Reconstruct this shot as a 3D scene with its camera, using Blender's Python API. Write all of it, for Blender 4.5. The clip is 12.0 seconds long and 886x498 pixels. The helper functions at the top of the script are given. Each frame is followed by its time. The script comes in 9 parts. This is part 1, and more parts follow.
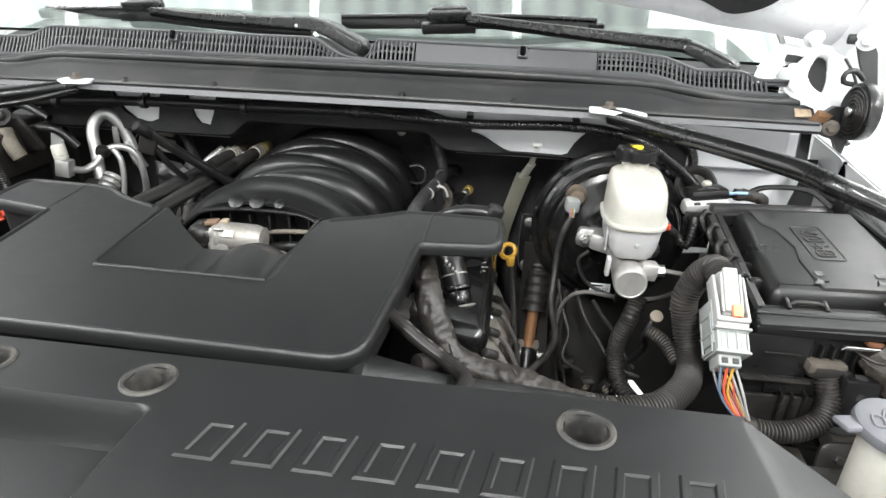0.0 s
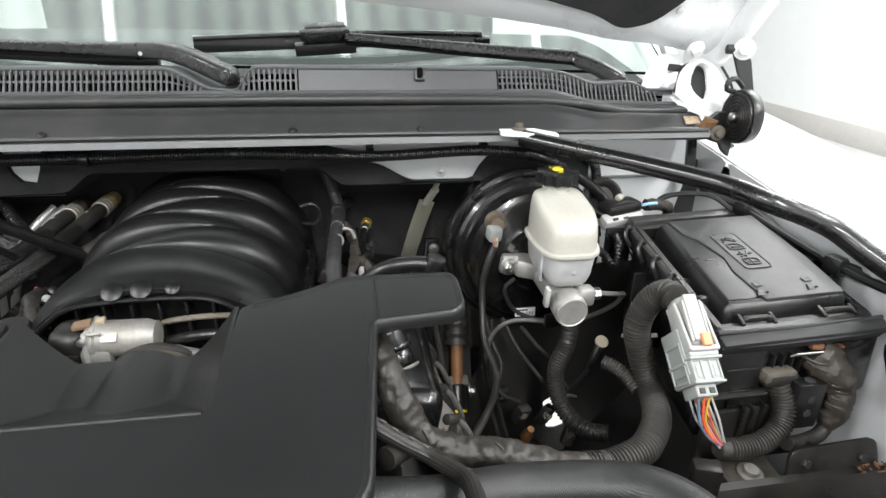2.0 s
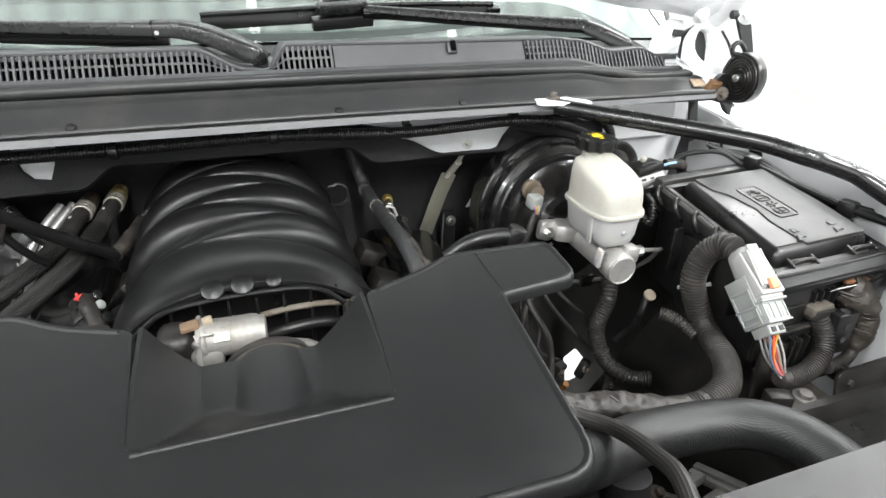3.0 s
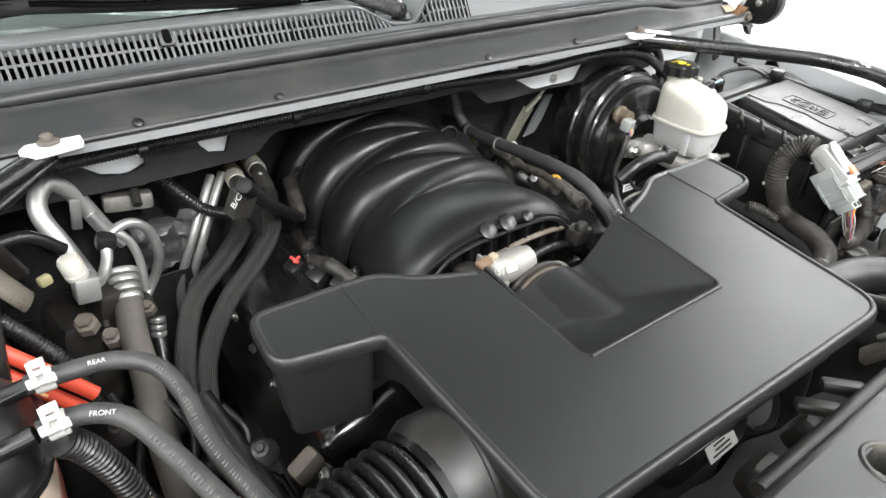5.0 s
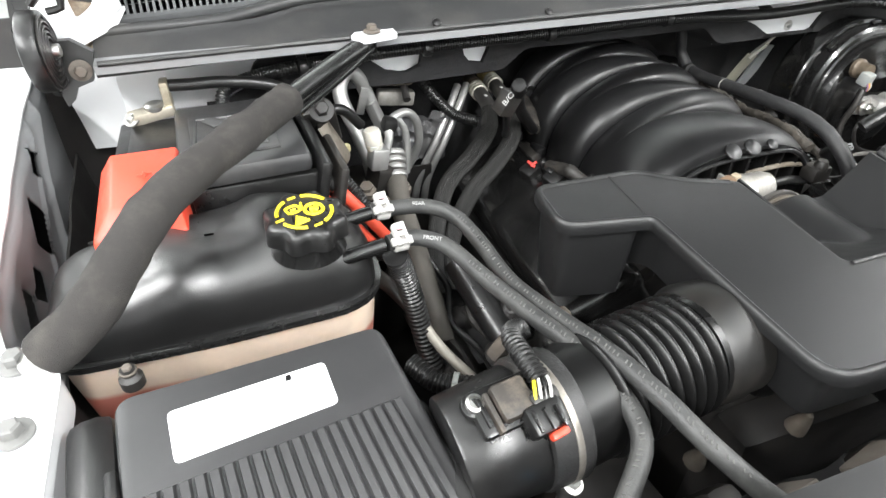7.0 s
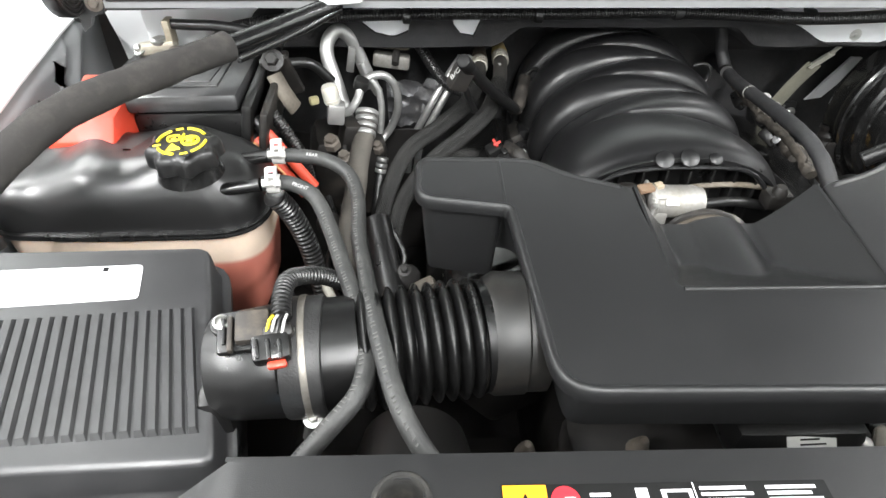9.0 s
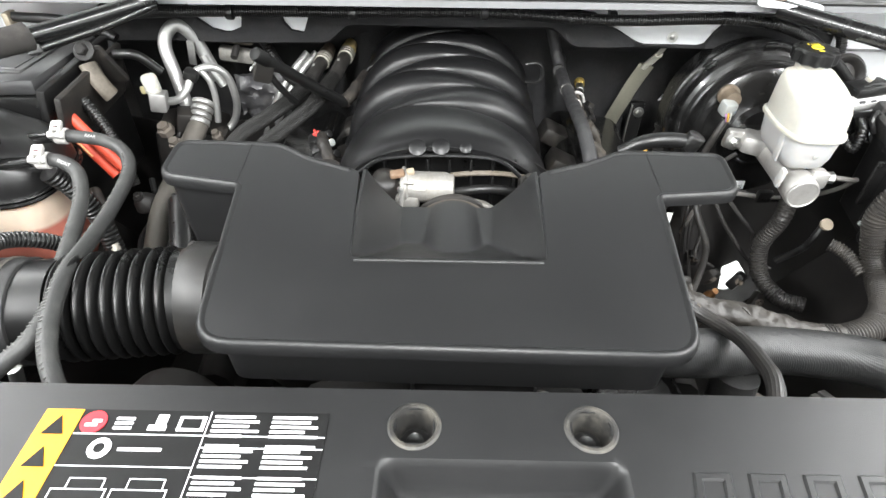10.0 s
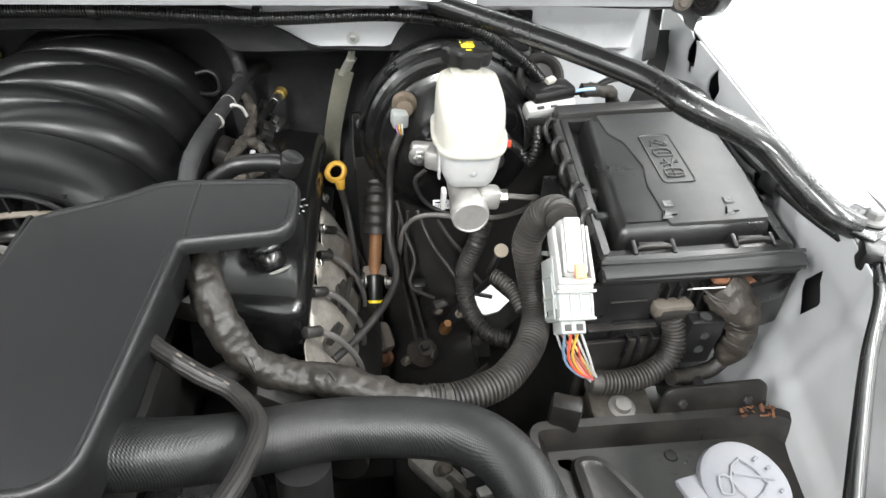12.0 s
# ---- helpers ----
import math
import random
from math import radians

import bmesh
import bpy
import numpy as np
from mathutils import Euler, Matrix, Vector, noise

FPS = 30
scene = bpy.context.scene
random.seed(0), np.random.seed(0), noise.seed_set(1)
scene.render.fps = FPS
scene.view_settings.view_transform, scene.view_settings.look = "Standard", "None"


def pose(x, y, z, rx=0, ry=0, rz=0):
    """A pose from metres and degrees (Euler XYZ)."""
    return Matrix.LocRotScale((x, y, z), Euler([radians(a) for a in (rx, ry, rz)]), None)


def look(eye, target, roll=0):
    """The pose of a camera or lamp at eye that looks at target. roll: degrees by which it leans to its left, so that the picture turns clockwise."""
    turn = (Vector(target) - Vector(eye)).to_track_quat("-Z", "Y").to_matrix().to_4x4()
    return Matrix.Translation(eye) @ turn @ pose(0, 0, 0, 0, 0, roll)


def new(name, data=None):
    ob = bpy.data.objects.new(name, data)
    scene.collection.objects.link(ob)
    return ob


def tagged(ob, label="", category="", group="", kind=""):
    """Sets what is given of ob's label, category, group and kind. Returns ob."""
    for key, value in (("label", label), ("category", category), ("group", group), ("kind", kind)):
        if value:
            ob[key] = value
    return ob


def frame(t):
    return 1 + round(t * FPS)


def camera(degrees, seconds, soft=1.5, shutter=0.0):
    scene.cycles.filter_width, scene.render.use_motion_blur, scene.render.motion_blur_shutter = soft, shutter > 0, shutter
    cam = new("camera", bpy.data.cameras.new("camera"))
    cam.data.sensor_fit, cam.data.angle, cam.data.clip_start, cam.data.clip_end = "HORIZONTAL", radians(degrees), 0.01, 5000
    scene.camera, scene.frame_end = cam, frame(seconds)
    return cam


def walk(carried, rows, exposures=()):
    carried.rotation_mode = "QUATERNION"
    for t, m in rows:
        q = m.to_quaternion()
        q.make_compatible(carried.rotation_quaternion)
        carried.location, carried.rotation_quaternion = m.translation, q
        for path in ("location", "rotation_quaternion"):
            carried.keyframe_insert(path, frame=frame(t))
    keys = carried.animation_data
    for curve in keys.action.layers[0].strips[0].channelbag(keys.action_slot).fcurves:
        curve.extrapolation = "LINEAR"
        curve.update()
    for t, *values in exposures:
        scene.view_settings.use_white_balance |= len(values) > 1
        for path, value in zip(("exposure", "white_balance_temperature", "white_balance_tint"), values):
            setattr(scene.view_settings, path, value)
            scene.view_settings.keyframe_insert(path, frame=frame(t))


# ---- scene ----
cam = camera(75.0, 12.0)
PATH = [
    (0, (0.305, 0.021, 1.342), (0.092, 1.839, 0.535), 2.1),
    (0.5, (0.351, 0.075, 1.335), (0.22, 1.902, 0.532), 2.0),
    (1, (0.369, 0.104, 1.34), (0.392, 1.94, 0.545), 1.9),
    (1.5, (0.318, 0.121, 1.354), (0.493, 1.951, 0.565), 1.6),
    (2, (0.19, 0.131, 1.371), (0.509, 1.932, 0.563), 1.2),
    (2.5, (0.072, 0.144, 1.381), (0.527, 1.892, 0.524), 0.9),
    (2.7, (0.043, 0.154, 1.375), (0.552, 1.882, 0.504), 0.9),
    (4.3, (-0.293, 0.241, 1.424), (0.626, 1.658, 0.353), 0.8),
    (4.5, (-0.331, 0.253, 1.426), (0.6, 1.653, 0.344), 0.7),
    (5, (-0.418, 0.275, 1.429), (0.513, 1.655, 0.32), 0.6),
    (5.5, (-0.498, 0.285, 1.425), (0.426, 1.656, 0.299), 0.5),
    (6, (-0.566, 0.283, 1.423), (0.288, 1.675, 0.269), 1.0),
    (6.5, (-0.604, 0.267, 1.414), (0.088, 1.726, 0.234), 0.7),
    (7, (-0.606, 0.237, 1.411), (-0.072, 1.732, 0.195), 0.5),
    (7.2, (-0.59, 0.221, 1.408), (-0.113, 1.72, 0.173), 0.4),
    (8.8, (-0.37, 0.16, 1.424), (-0.293, 1.681, 0.128), 0.4),
    (9, (-0.329, 0.148, 1.429), (-0.286, 1.671, 0.134), 0.5),
    (9.5, (-0.178, 0.087, 1.449), (-0.187, 1.613, 0.156), 0.4),
    (10, (-0.019, 0.089, 1.442), (-0.034, 1.62, 0.155), 0.6),
    (10.5, (0.118, 0.136, 1.425), (0.137, 1.681, 0.154), 1.2),
    (11, (0.248, 0.17, 1.412), (0.295, 1.715, 0.143), 1.7),
    (11.5, (0.343, 0.191, 1.396), (0.452, 1.734, 0.128), 2.3),
    (12, (0.378, 0.214, 1.388), (0.582, 1.755, 0.129), 2.5),
]
EXPOSURES = [(0, -0.36), (0.5, -0.24), (1.0, -0.36), (1.5, -0.5), (2.0, -0.6), (2.7, -0.48), (4.5, -0.06), (5.5, -0.09), (6.5, -0.01), (7.2, 0.01), (8.8, -0.02), (9.1, 0.06), (9.5, 0.3), (10.0, 0.27), (10.5, 0.39), (11.0, 0.38), (11.5, 0.17), (12, -0.05)]
walk(cam, [(t, look(eye, target, roll)) for t, eye, target, roll in PATH], EXPOSURES)

# ---------------------------------------------------------------- light
world = bpy.data.worlds.new("shop_air")
scene.world = world
world.use_nodes = True
world.node_tree.nodes["Background"].inputs[0].default_value = (0.9, 0.95, 1.0, 1)
world.node_tree.nodes["Background"].inputs[1].default_value = 0.085
scene.view_settings.exposure = 0.0

CEILING = 3.6
# ceiling strip lights of the shop: x, y, length along y, watts
STRIPS = [(-2.6, -1.2, 2.6, 230), (0.0, -2.4, 2.6, 240), (2.6, -1.2, 2.6, 220), (-2.8, 2.2, 2.6, 110), (2.8, 2.2, 2.6, 140), (4.6, 2.5, 6.0, 220), (-4.6, 1.0, 4.0, 110)]
for sx, sy, sl, sw in STRIPS:
    la = bpy.data.lights.new("strip_lamp", "AREA")
    la.shape, la.size, la.size_y, la.energy = "RECTANGLE", 0.22, sl, sw * 1.25
    la.color = (1.0, 1.0, 1.0)
    lo = new("strip_lamp", la)
    lo.matrix_world = pose(sx, sy, CEILING - 0.09, 0, 0, 0)

# ---------------------------------------------------------------- mesh helpers
BASE = {}


def thing(name, label, category, base, group="", kind=""):
    """An empty at the thing's base, that carries its parts."""
    ob = new(name)
    ob.empty_display_size = 0.03
    ob.location = base
    BASE[ob.name] = Vector(base)
    return tagged(ob, label, category, group, kind)


def mesh_from(bm, name, mat, sharp=38):
    bmesh.ops.recalc_face_normals(bm, faces=bm.faces[:])
    me = bpy.data.meshes.new(name)
    bm.to_mesh(me)
    bm.free()
    for m in mat if isinstance(mat, (list, tuple)) else [mat]:
        me.materials.append(m)
    me.polygons.foreach_set("use_smooth", [True] * len(me.polygons))
    me.set_sharp_from_angle(angle=radians(sharp))
    return me


def part(name, bm, mat, parent, label="", sharp=38):
    """One mesh, given in world metres, under a thing or under a part."""
    ob = new(name, mesh_from(bm, name, mat, sharp))
    if parent is not None:
        ob.parent = parent
        if parent.name in BASE:
            ob.location = -BASE[parent.name]
    return tagged(ob, label)


def single(name, bm, mat, label, category, group="", kind="", sharp=38):
    return tagged(new(name, mesh_from(bm, name, mat, sharp)), label, category, group, kind)


def piece(name, me, parent, at, turn=None):
    """One more object on a shared mesh, at a world place under a thing."""
    ob = new(name, me)
    ob.parent = parent
    ob.location = Vector(at) - BASE.get(parent.name, Vector())
    if turn is not None:
        ob.rotation_euler = turn
    return ob


def smooth_path(pts, step):
    """A Catmull-Rom curve through the points, sampled about every step metres."""
    p = [Vector(q) for q in pts]
    if len(p) == 2:
        n = max(1, int((p[1] - p[0]).length / step))
        return [p[0].lerp(p[1], i / n) for i in range(n + 1)]
    p = [2 * p[0] - p[1]] + p + [2 * p[-1] - p[-2]]
    out = []
    for a, b, c, d in zip(p, p[1:], p[2:], p[3:]):
        n = max(2, int((c - b).length / step))
        for i in range(n):
            t = i / n
            out.append(0.5 * (2 * b + (c - a) * t + (2 * a - 5 * b + 4 * c - d) * t * t + (3 * b - a - 3 * c + d) * t ** 3))
    out.append(p[-2].copy())
    return out


def rings(bm, centres, radii, seg=12, caps=True, squash=1.0, side=None, crinkle=0.0, flute=0.0):
    """Rings of vertices along a line of centres."""
    n = len(centres)
    tang = [(centres[min(i + 1, n - 1)] - centres[max(i - 1, 0)]).normalized() for i in range(n)]
    up = Vector(side) if side else (Vector((0, 0, 1)) if abs(tang[0].z) < 0.9 else Vector((1, 0, 0)))
    loops = []
    for c, t, r in zip(centres, tang, radii):
        a = up.cross(t)
        a = a.normalized() if a.length > 1e-6 else Vector((1, 0, 0))
        up = t.cross(a).normalized()
        loop = []
        for k in range(seg):
            d = math.cos(2 * math.pi * k / seg) * a + squash * math.sin(2 * math.pi * k / seg) * up
            q = c + r * d * (1 - flute * (k % 2))
            if crinkle:
                q += d * r * crinkle * (noise.noise(q * 70) + 0.6 * noise.noise(q * 190))
            loop.append(bm.verts.new(q))
        loops.append(loop)
    for l, m in zip(loops, loops[1:]):
        for k in range(seg):
            bm.faces.new((l[k], l[(k + 1) % seg], m[(k + 1) % seg], m[k]))
    if caps:
        bm.faces.new(loops[0][::-1])
        bm.faces.new(loops[-1])
    return bm


def tube(pts, r, seg=12, step=0.008, bm=None, squash=1.0, wobble=0.0, seed=0, side=None, crinkle=0.0, wrap=0.0, flute=0.0):
    bm = bm or bmesh.new()
    c = smooth_path(pts, step)
    # wrap: overlapping turns of tape, each ending in a small step
    rr = [r * (1 + wobble * noise.noise(Vector((seed, i * step * 35, 0.3))) + wrap * ((i * step / 0.017 + 0.35 * noise.noise(Vector((seed, i * step * 20, 7)))) % 1.0 - 0.5)) for i in range(len(c))]
    return rings(bm, c, rr, seg, squash=squash, side=side, crinkle=crinkle, flute=flute)


def conduit(pts, r, pitch=0.004, depth=0.0012, seg=12, bm=None):
    """A corrugated sleeve."""
    bm = bm or bmesh.new()
    c = smooth_path(pts, pitch / 4)
    rr = [r - (depth if i % 4 in (2, 3) else 0) for i in range(len(c))]
    return rings(bm, c, rr, seg)


def rod(a, b, r, r2=None, seg=16, bm=None, soft=0.0):
    """A straight cylinder or cone from a to b, its rims rounded by soft."""
    bm = bm or bmesh.new()
    a, b = Vector(a), Vector(b)
    r2 = r if r2 is None else r2
    d = (b - a).normalized()
    if soft:
        c, rr = [a, a + d * soft * 0.35, a + d * soft, b - d * soft, b - d * soft * 0.35, b], [r - soft, r - soft * 0.3, r, r2, r2 - soft * 0.3, r2 - soft]
    else:
        c, rr = [a, b], [r, r2]
    return rings(bm, c, rr, seg)


def lathe(profile, at, axis=(0, 0, 1), seg=32, bm=None):
    """profile: (radius, height along the axis)."""
    bm = bm or bmesh.new()
    m = Matrix.Translation(at) @ Vector(axis).to_track_quat("Z", "Y").to_matrix().to_4x4()
    loops = [[bm.verts.new(m @ Vector((max(r, 1e-5) * math.cos(2 * math.pi * k / seg), max(r, 1e-5) * math.sin(2 * math.pi * k / seg), h))) for k in range(seg)] for r, h in profile]
    for l, q in zip(loops, loops[1:]):
        for k in range(seg):
            bm.faces.new((l[k], l[(k + 1) % seg], q[(k + 1) % seg], q[k]))
    bm.faces.new(loops[0][::-1])
    bm.faces.new(loops[-1])
    return bm


def block(at, size, soft=0.004, turn=(0, 0, 0), bm=None, n=2, taper=1.0):
    """A box with rounded edges; taper scales its top."""
    b = bmesh.new()
    bmesh.ops.create_cube(b, size=1.0)
    for v in b.verts:
        k = taper if v.co.z > 0 else 1.0
        v.co = Vector((v.co.x * size[0] * k, v.co.y * size[1] * k, v.co.z * size[2]))
    if soft:
        bmesh.ops.bevel(b, geom=b.edges[:] + b.verts[:], offset=min(soft, 0.45 * min(size)), segments=n, profile=0.5, affect="EDGES")
    m = Matrix.Translation(at) @ Euler([radians(t) for t in turn]).to_matrix().to_4x4()
    bmesh.ops.transform(b, matrix=m, verts=b.verts[:])
    if bm is None:
        return b
    return merge(bm, b)


def merge(bm, other):
    me = bpy.data.meshes.new("tmp")
    other.to_mesh(me)
    other.free()
    bm.from_mesh(me)
    bpy.data.meshes.remove(me)
    return bm


def rounded(points, r, n=5):
    """A closed outline with rounded corners; r: one radius, or one for each corner."""
    out, k = [], len(points)
    for i in range(k):
        a, b, c = (Vector(points[j % k]).to_2d() for j in (i - 1, i, i + 1))
        rad = r[i] if isinstance(r, (list, tuple)) else r
        u, v = (a - b), (c - b)
        rad = min(rad, 0.45 * u.length, 0.45 * v.length)
        if rad < 1e-5:
            out.append(b)
            continue
        p, q = b + u.normalized() * rad, b + v.normalized() * rad
        for j in range(n + 1):
            t = j / n
            out.append((1 - t) ** 2 * p + 2 * t * (1 - t) * b + t * t * q)
    return out


def offset(line, d):
    """An outline moved outward by d (counter-clockwise outlines grow)."""
    k, out = len(line), []
    for i in range(k):
        a, b, c = line[i - 1], line[i], line[(i + 1) % k]
        n1 = Vector(((b - a).y, -(b - a).x))
        n2 = Vector(((c - b).y, -(c - b).x))
        n1, n2 = n1.normalized() if n1.length > 1e-9 else n1, n2.normalized() if n2.length > 1e-9 else n2
        m = n1 + n2
        m = m.normalized() if m.length > 1e-6 else n1
        out.append(b + m * d / max(0.5, m.dot(n1 if n1.length > 0 else m)))
    return out


def shell(line, steps, zf, bm=None, caps=(True, True)):
    """Rings of an outline: steps of (outward, dz) from the top down, over the height zf(x, y)."""
    bm = bm or bmesh.new()
    loops = []
    for d, dz in steps:
        loops.append([bm.verts.new((p.x, p.y, zf(p.x, p.y) + dz)) for p in offset(line, d)])
    for l, m in zip(loops, loops[1:]):
        for k in range(len(l)):
            bm.faces.new((l[k], m[k], m[(k + 1) % len(l)], l[(k + 1) % len(l)]))
    if caps[0]:
        bm.faces.new(loops[0])
    if caps[1]:
        bm.faces.new(loops[-1][::-1])
    return bm


def sheet(xs, ys, f, bm=None, thick=None):
    """A grid surface of f(u, v) -> point; thick: a vector to give it a back and rims."""
    bm = bm or bmesh.new()
    g = [[bm.verts.new(f(x, y)) for y in ys] for x in xs]
    for i in range(len(xs) - 1):
        for j in range(len(ys) - 1):
            bm.faces.new((g[i][j], g[i + 1][j], g[i + 1][j + 1], g[i][j + 1]))
    if thick is not None:
        t = Vector(thick)
        h = [[bm.verts.new(v.co + t) for v in row] for row in g]
        for i in range(len(xs) - 1):
            for j in range(len(ys) - 1):
                bm.faces.new((h[i][j], h[i][j + 1], h[i + 1][j + 1], h[i + 1][j]))
        for i in range(len(xs) - 1):
            bm.faces.new((g[i][0], h[i][0], h[i + 1][0], g[i + 1][0]))
            bm.faces.new((g[i][-1], g[i + 1][-1], h[i + 1][-1], h[i][-1]))
        for j in range(len(ys) - 1):
            bm.faces.new((g[0][j], g[0][j + 1], h[0][j + 1], h[0][j]))
            bm.faces.new((g[-1][j], h[-1][j], h[-1][j + 1], g[-1][j + 1]))
    return bm


def span(a, b, n):
    return [a + (b - a) * i / n for i in range(n + 1)]


def ease(t):
    t = max(0.0, min(1.0, t))
    return t * t * (3 - 2 * t)


def along(x, table):
    """A value read off a short table of (x, value), straight between the entries."""
    if x <= table[0][0]:
        return table[0][1]
    for (a, u), (b, v) in zip(table, table[1:]):
        if x <= b:
            return u + (v - u) * ease((x - a) / (b - a))
    return table[-1][1]


def writing(name, body, size, m, mat, parent):
    """Flat raised lettering at the pose m, with the built-in font."""
    cu = bpy.data.curves.new("letters", "FONT")
    cu.body, cu.size, cu.extrude, cu.align_x, cu.align_y = body, size, 0.0002, "CENTER", "CENTER"
    tmp = new("letters", cu)
    me = bpy.data.meshes.new_from_object(tmp.evaluated_get(bpy.context.evaluated_depsgraph_get()))
    bpy.data.objects.remove(tmp)
    bpy.data.curves.remove(cu)
    me.transform(m)
    me.materials.clear()
    me.materials.append(mat)
    ob = new(name, me)
    ob.parent = parent
    ob.location = -BASE[parent.name] if parent.name in BASE else Vector()
    return ob


def hexbolt(at, axis, r=0.006, bm=None):
    """A flanged hexagon head."""
    bm = lathe([(r * 1.7, 0), (r * 1.7, r * 0.3), (r * 1.1, r * 0.45)], at, axis, 20, bm)
    a = Vector(axis).normalized()
    return lathe([(r, 0), (r, r * 0.9), (r * 0.8, r * 1.1)], Vector(at) + a * r * 0.4, axis, 6, bm)


# ---------------------------------------------------------------- materials
def surface(name, colour, rough=0.5, metal=0.0, grain=60.0, vary=0.15, bump=0.1, dust=0.0, dust_colour=(0.25, 0.23, 0.2), coat=0.0, sss=0.0, spec=0.5, fine=900.0, spots=0.0):
    """Colour and roughness that vary at two scales, fine relief, and dust or grime in patches."""
    m = bpy.data.materials.new(name)
    m.use_nodes = True
    nt = m.node_tree
    bs = nt.nodes["Principled BSDF"]
    tex = nt.nodes.new("ShaderNodeTexCoord")

    def noise_node(scale, detail=4.0, rough_=0.6):
        n = nt.nodes.new("ShaderNodeTexNoise")
        n.inputs["Scale"].default_value, n.inputs["Detail"].default_value, n.inputs["Roughness"].default_value = scale, detail, rough_
        nt.links.new(tex.outputs["Object"], n.inputs["Vector"])
        return n

    big, small = noise_node(grain * 0.2), noise_node(grain * 3)
    ramp = nt.nodes.new("ShaderNodeMapRange")
    ramp.inputs[1].default_value, ramp.inputs[2].default_value = 0.3, 0.7
    ramp.inputs[3].default_value, ramp.inputs[4].default_value = 1 - vary, 1 + vary
    mixn = nt.nodes.new("ShaderNodeMath")
    mixn.operation = "MULTIPLY_ADD"
    mixn.inputs[1].default_value = 0.35
    nt.links.new(small.outputs[0], mixn.inputs[0])
    half = nt.nodes.new("ShaderNodeMath")
    half.operation = "MULTIPLY"
    half.inputs[1].default_value = 0.65
    nt.links.new(big.outputs[0], half.inputs[0])
    nt.links.new(half.outputs[0], mixn.inputs[2])
    nt.links.new(mixn.outputs[0], ramp.inputs[0])
    col = nt.nodes.new("ShaderNodeMix")
    col.data_type, col.blend_type = "RGBA", "MULTIPLY"
    col.inputs[0].default_value = 1.0
    col.inputs[6].default_value = (*colour, 1)
    nt.links.new(ramp.outputs[0], col.inputs[7])
    last = col.outputs[2]
    rr = nt.nodes.new("ShaderNodeMapRange")
    rr.inputs[1].default_value, rr.inputs[2].default_value = 0.3, 0.7
    rr.inputs[3].default_value, rr.inputs[4].default_value = max(0.03, rough - 0.08), min(1.0, rough + 0.1)
    nt.links.new(mixn.outputs[0], rr.inputs[0])
    rlast = rr.outputs[0]
    if dust:
        dn = noise_node(grain * 0.45, 6.0, 0.7)
        dm = nt.nodes.new("ShaderNodeMapRange")
        dm.inputs[1].default_value, dm.inputs[2].default_value = 0.48, 0.72
        dm.inputs[3].default_value, dm.inputs[4].default_value = 0.0, dust
        nt.links.new(dn.outputs[0], dm.inputs[0])
        dc = nt.nodes.new("ShaderNodeMix")
        dc.data_type = "RGBA"
        nt.links.new(dm.outputs[0], dc.inputs[0])
        nt.links.new(last, dc.inputs[6])
        dc.inputs[7].default_value = (*dust_colour, 1)
        last = dc.outputs[2]
        dr = nt.nodes.new("ShaderNodeMath")
        dr.operation = "MULTIPLY_ADD"
        dr.inputs[1].default_value = 0.35
        dr.use_clamp = True
        nt.links.new(dm.outputs[0], dr.inputs[0])
        nt.links.new(rlast, dr.inputs[2])
        rlast = dr.outputs[0]
    nt.links.new(last, bs.inputs["Base Color"])
    nt.links.new(rlast, bs.inputs["Roughness"])
    bs.inputs["Metallic"].default_value = metal
    bs.inputs["Specular IOR Level"].default_value = spec
    bs.inputs["Coat Weight"].default_value = coat
    bs.inputs["Coat Roughness"].default_value = 0.06
    if sss:
        bs.inputs["Subsurface Weight"].default_value = sss
        bs.inputs["Subsurface Radius"].default_value = (0.02, 0.015, 0.01)
        bs.inputs["Subsurface Scale"].default_value = 0.6
    if bump:
        f = noise_node(fine, 2.0)
        bn = nt.nodes.new("ShaderNodeBump")
        bn.inputs["Strength"].default_value, bn.inputs["Distance"].default_value = bump, 0.0008
        nt.links.new(f.outputs[0], bn.inputs["Height"])
        nt.links.new(bn.outputs[0], bs.inputs["Normal"])
    return m


def flat(name, colour, rough=0.5):
    return surface(name, colour, rough, vary=0.05, bump=0.0)


COVER = surface("satin_black_plastic", (0.0135, 0.0137, 0.014), 0.35, grain=25, vary=0.06, bump=0.2, fine=1600, spec=0.44)
BLACK = surface("black_plastic", (0.008, 0.008, 0.008), 0.32, vary=0.2, bump=0.12, dust=0.05, dust_colour=(0.1, 0.095, 0.09))
MANIFOLD = surface("moulded_black_nylon", (0.0065, 0.0065, 0.0068), 0.34, spec=0.42, grain=30, vary=0.12, bump=0.08)
GRIMY = surface("grimy_black_plastic", (0.013, 0.012, 0.011), 0.45, vary=0.3, bump=0.15, dust=0.25, dust_colour=(0.09, 0.075, 0.06))
GLOSS = surface("gloss_black_paint", (0.008, 0.008, 0.008), 0.24, grain=25, vary=0.1, bump=0.03, coat=0.35)
RUBBER = surface("black_rubber_hose", (0.02, 0.02, 0.02), 0.42, vary=0.2, bump=0.5, fine=420, dust=0.2, dust_colour=(0.1, 0.095, 0.085))
OLDRUBBER = surface("dusty_rubber_hose", (0.019, 0.018, 0.017), 0.45, vary=0.3, bump=0.25, dust=0.35, dust_colour=(0.08, 0.072, 0.062))
TAPE = surface("cloth_tape_loom", (0.017, 0.0155, 0.014), 0.47, grain=90, vary=0.5, bump=0.7, dust=0.45, dust_colour=(0.1, 0.084, 0.066))
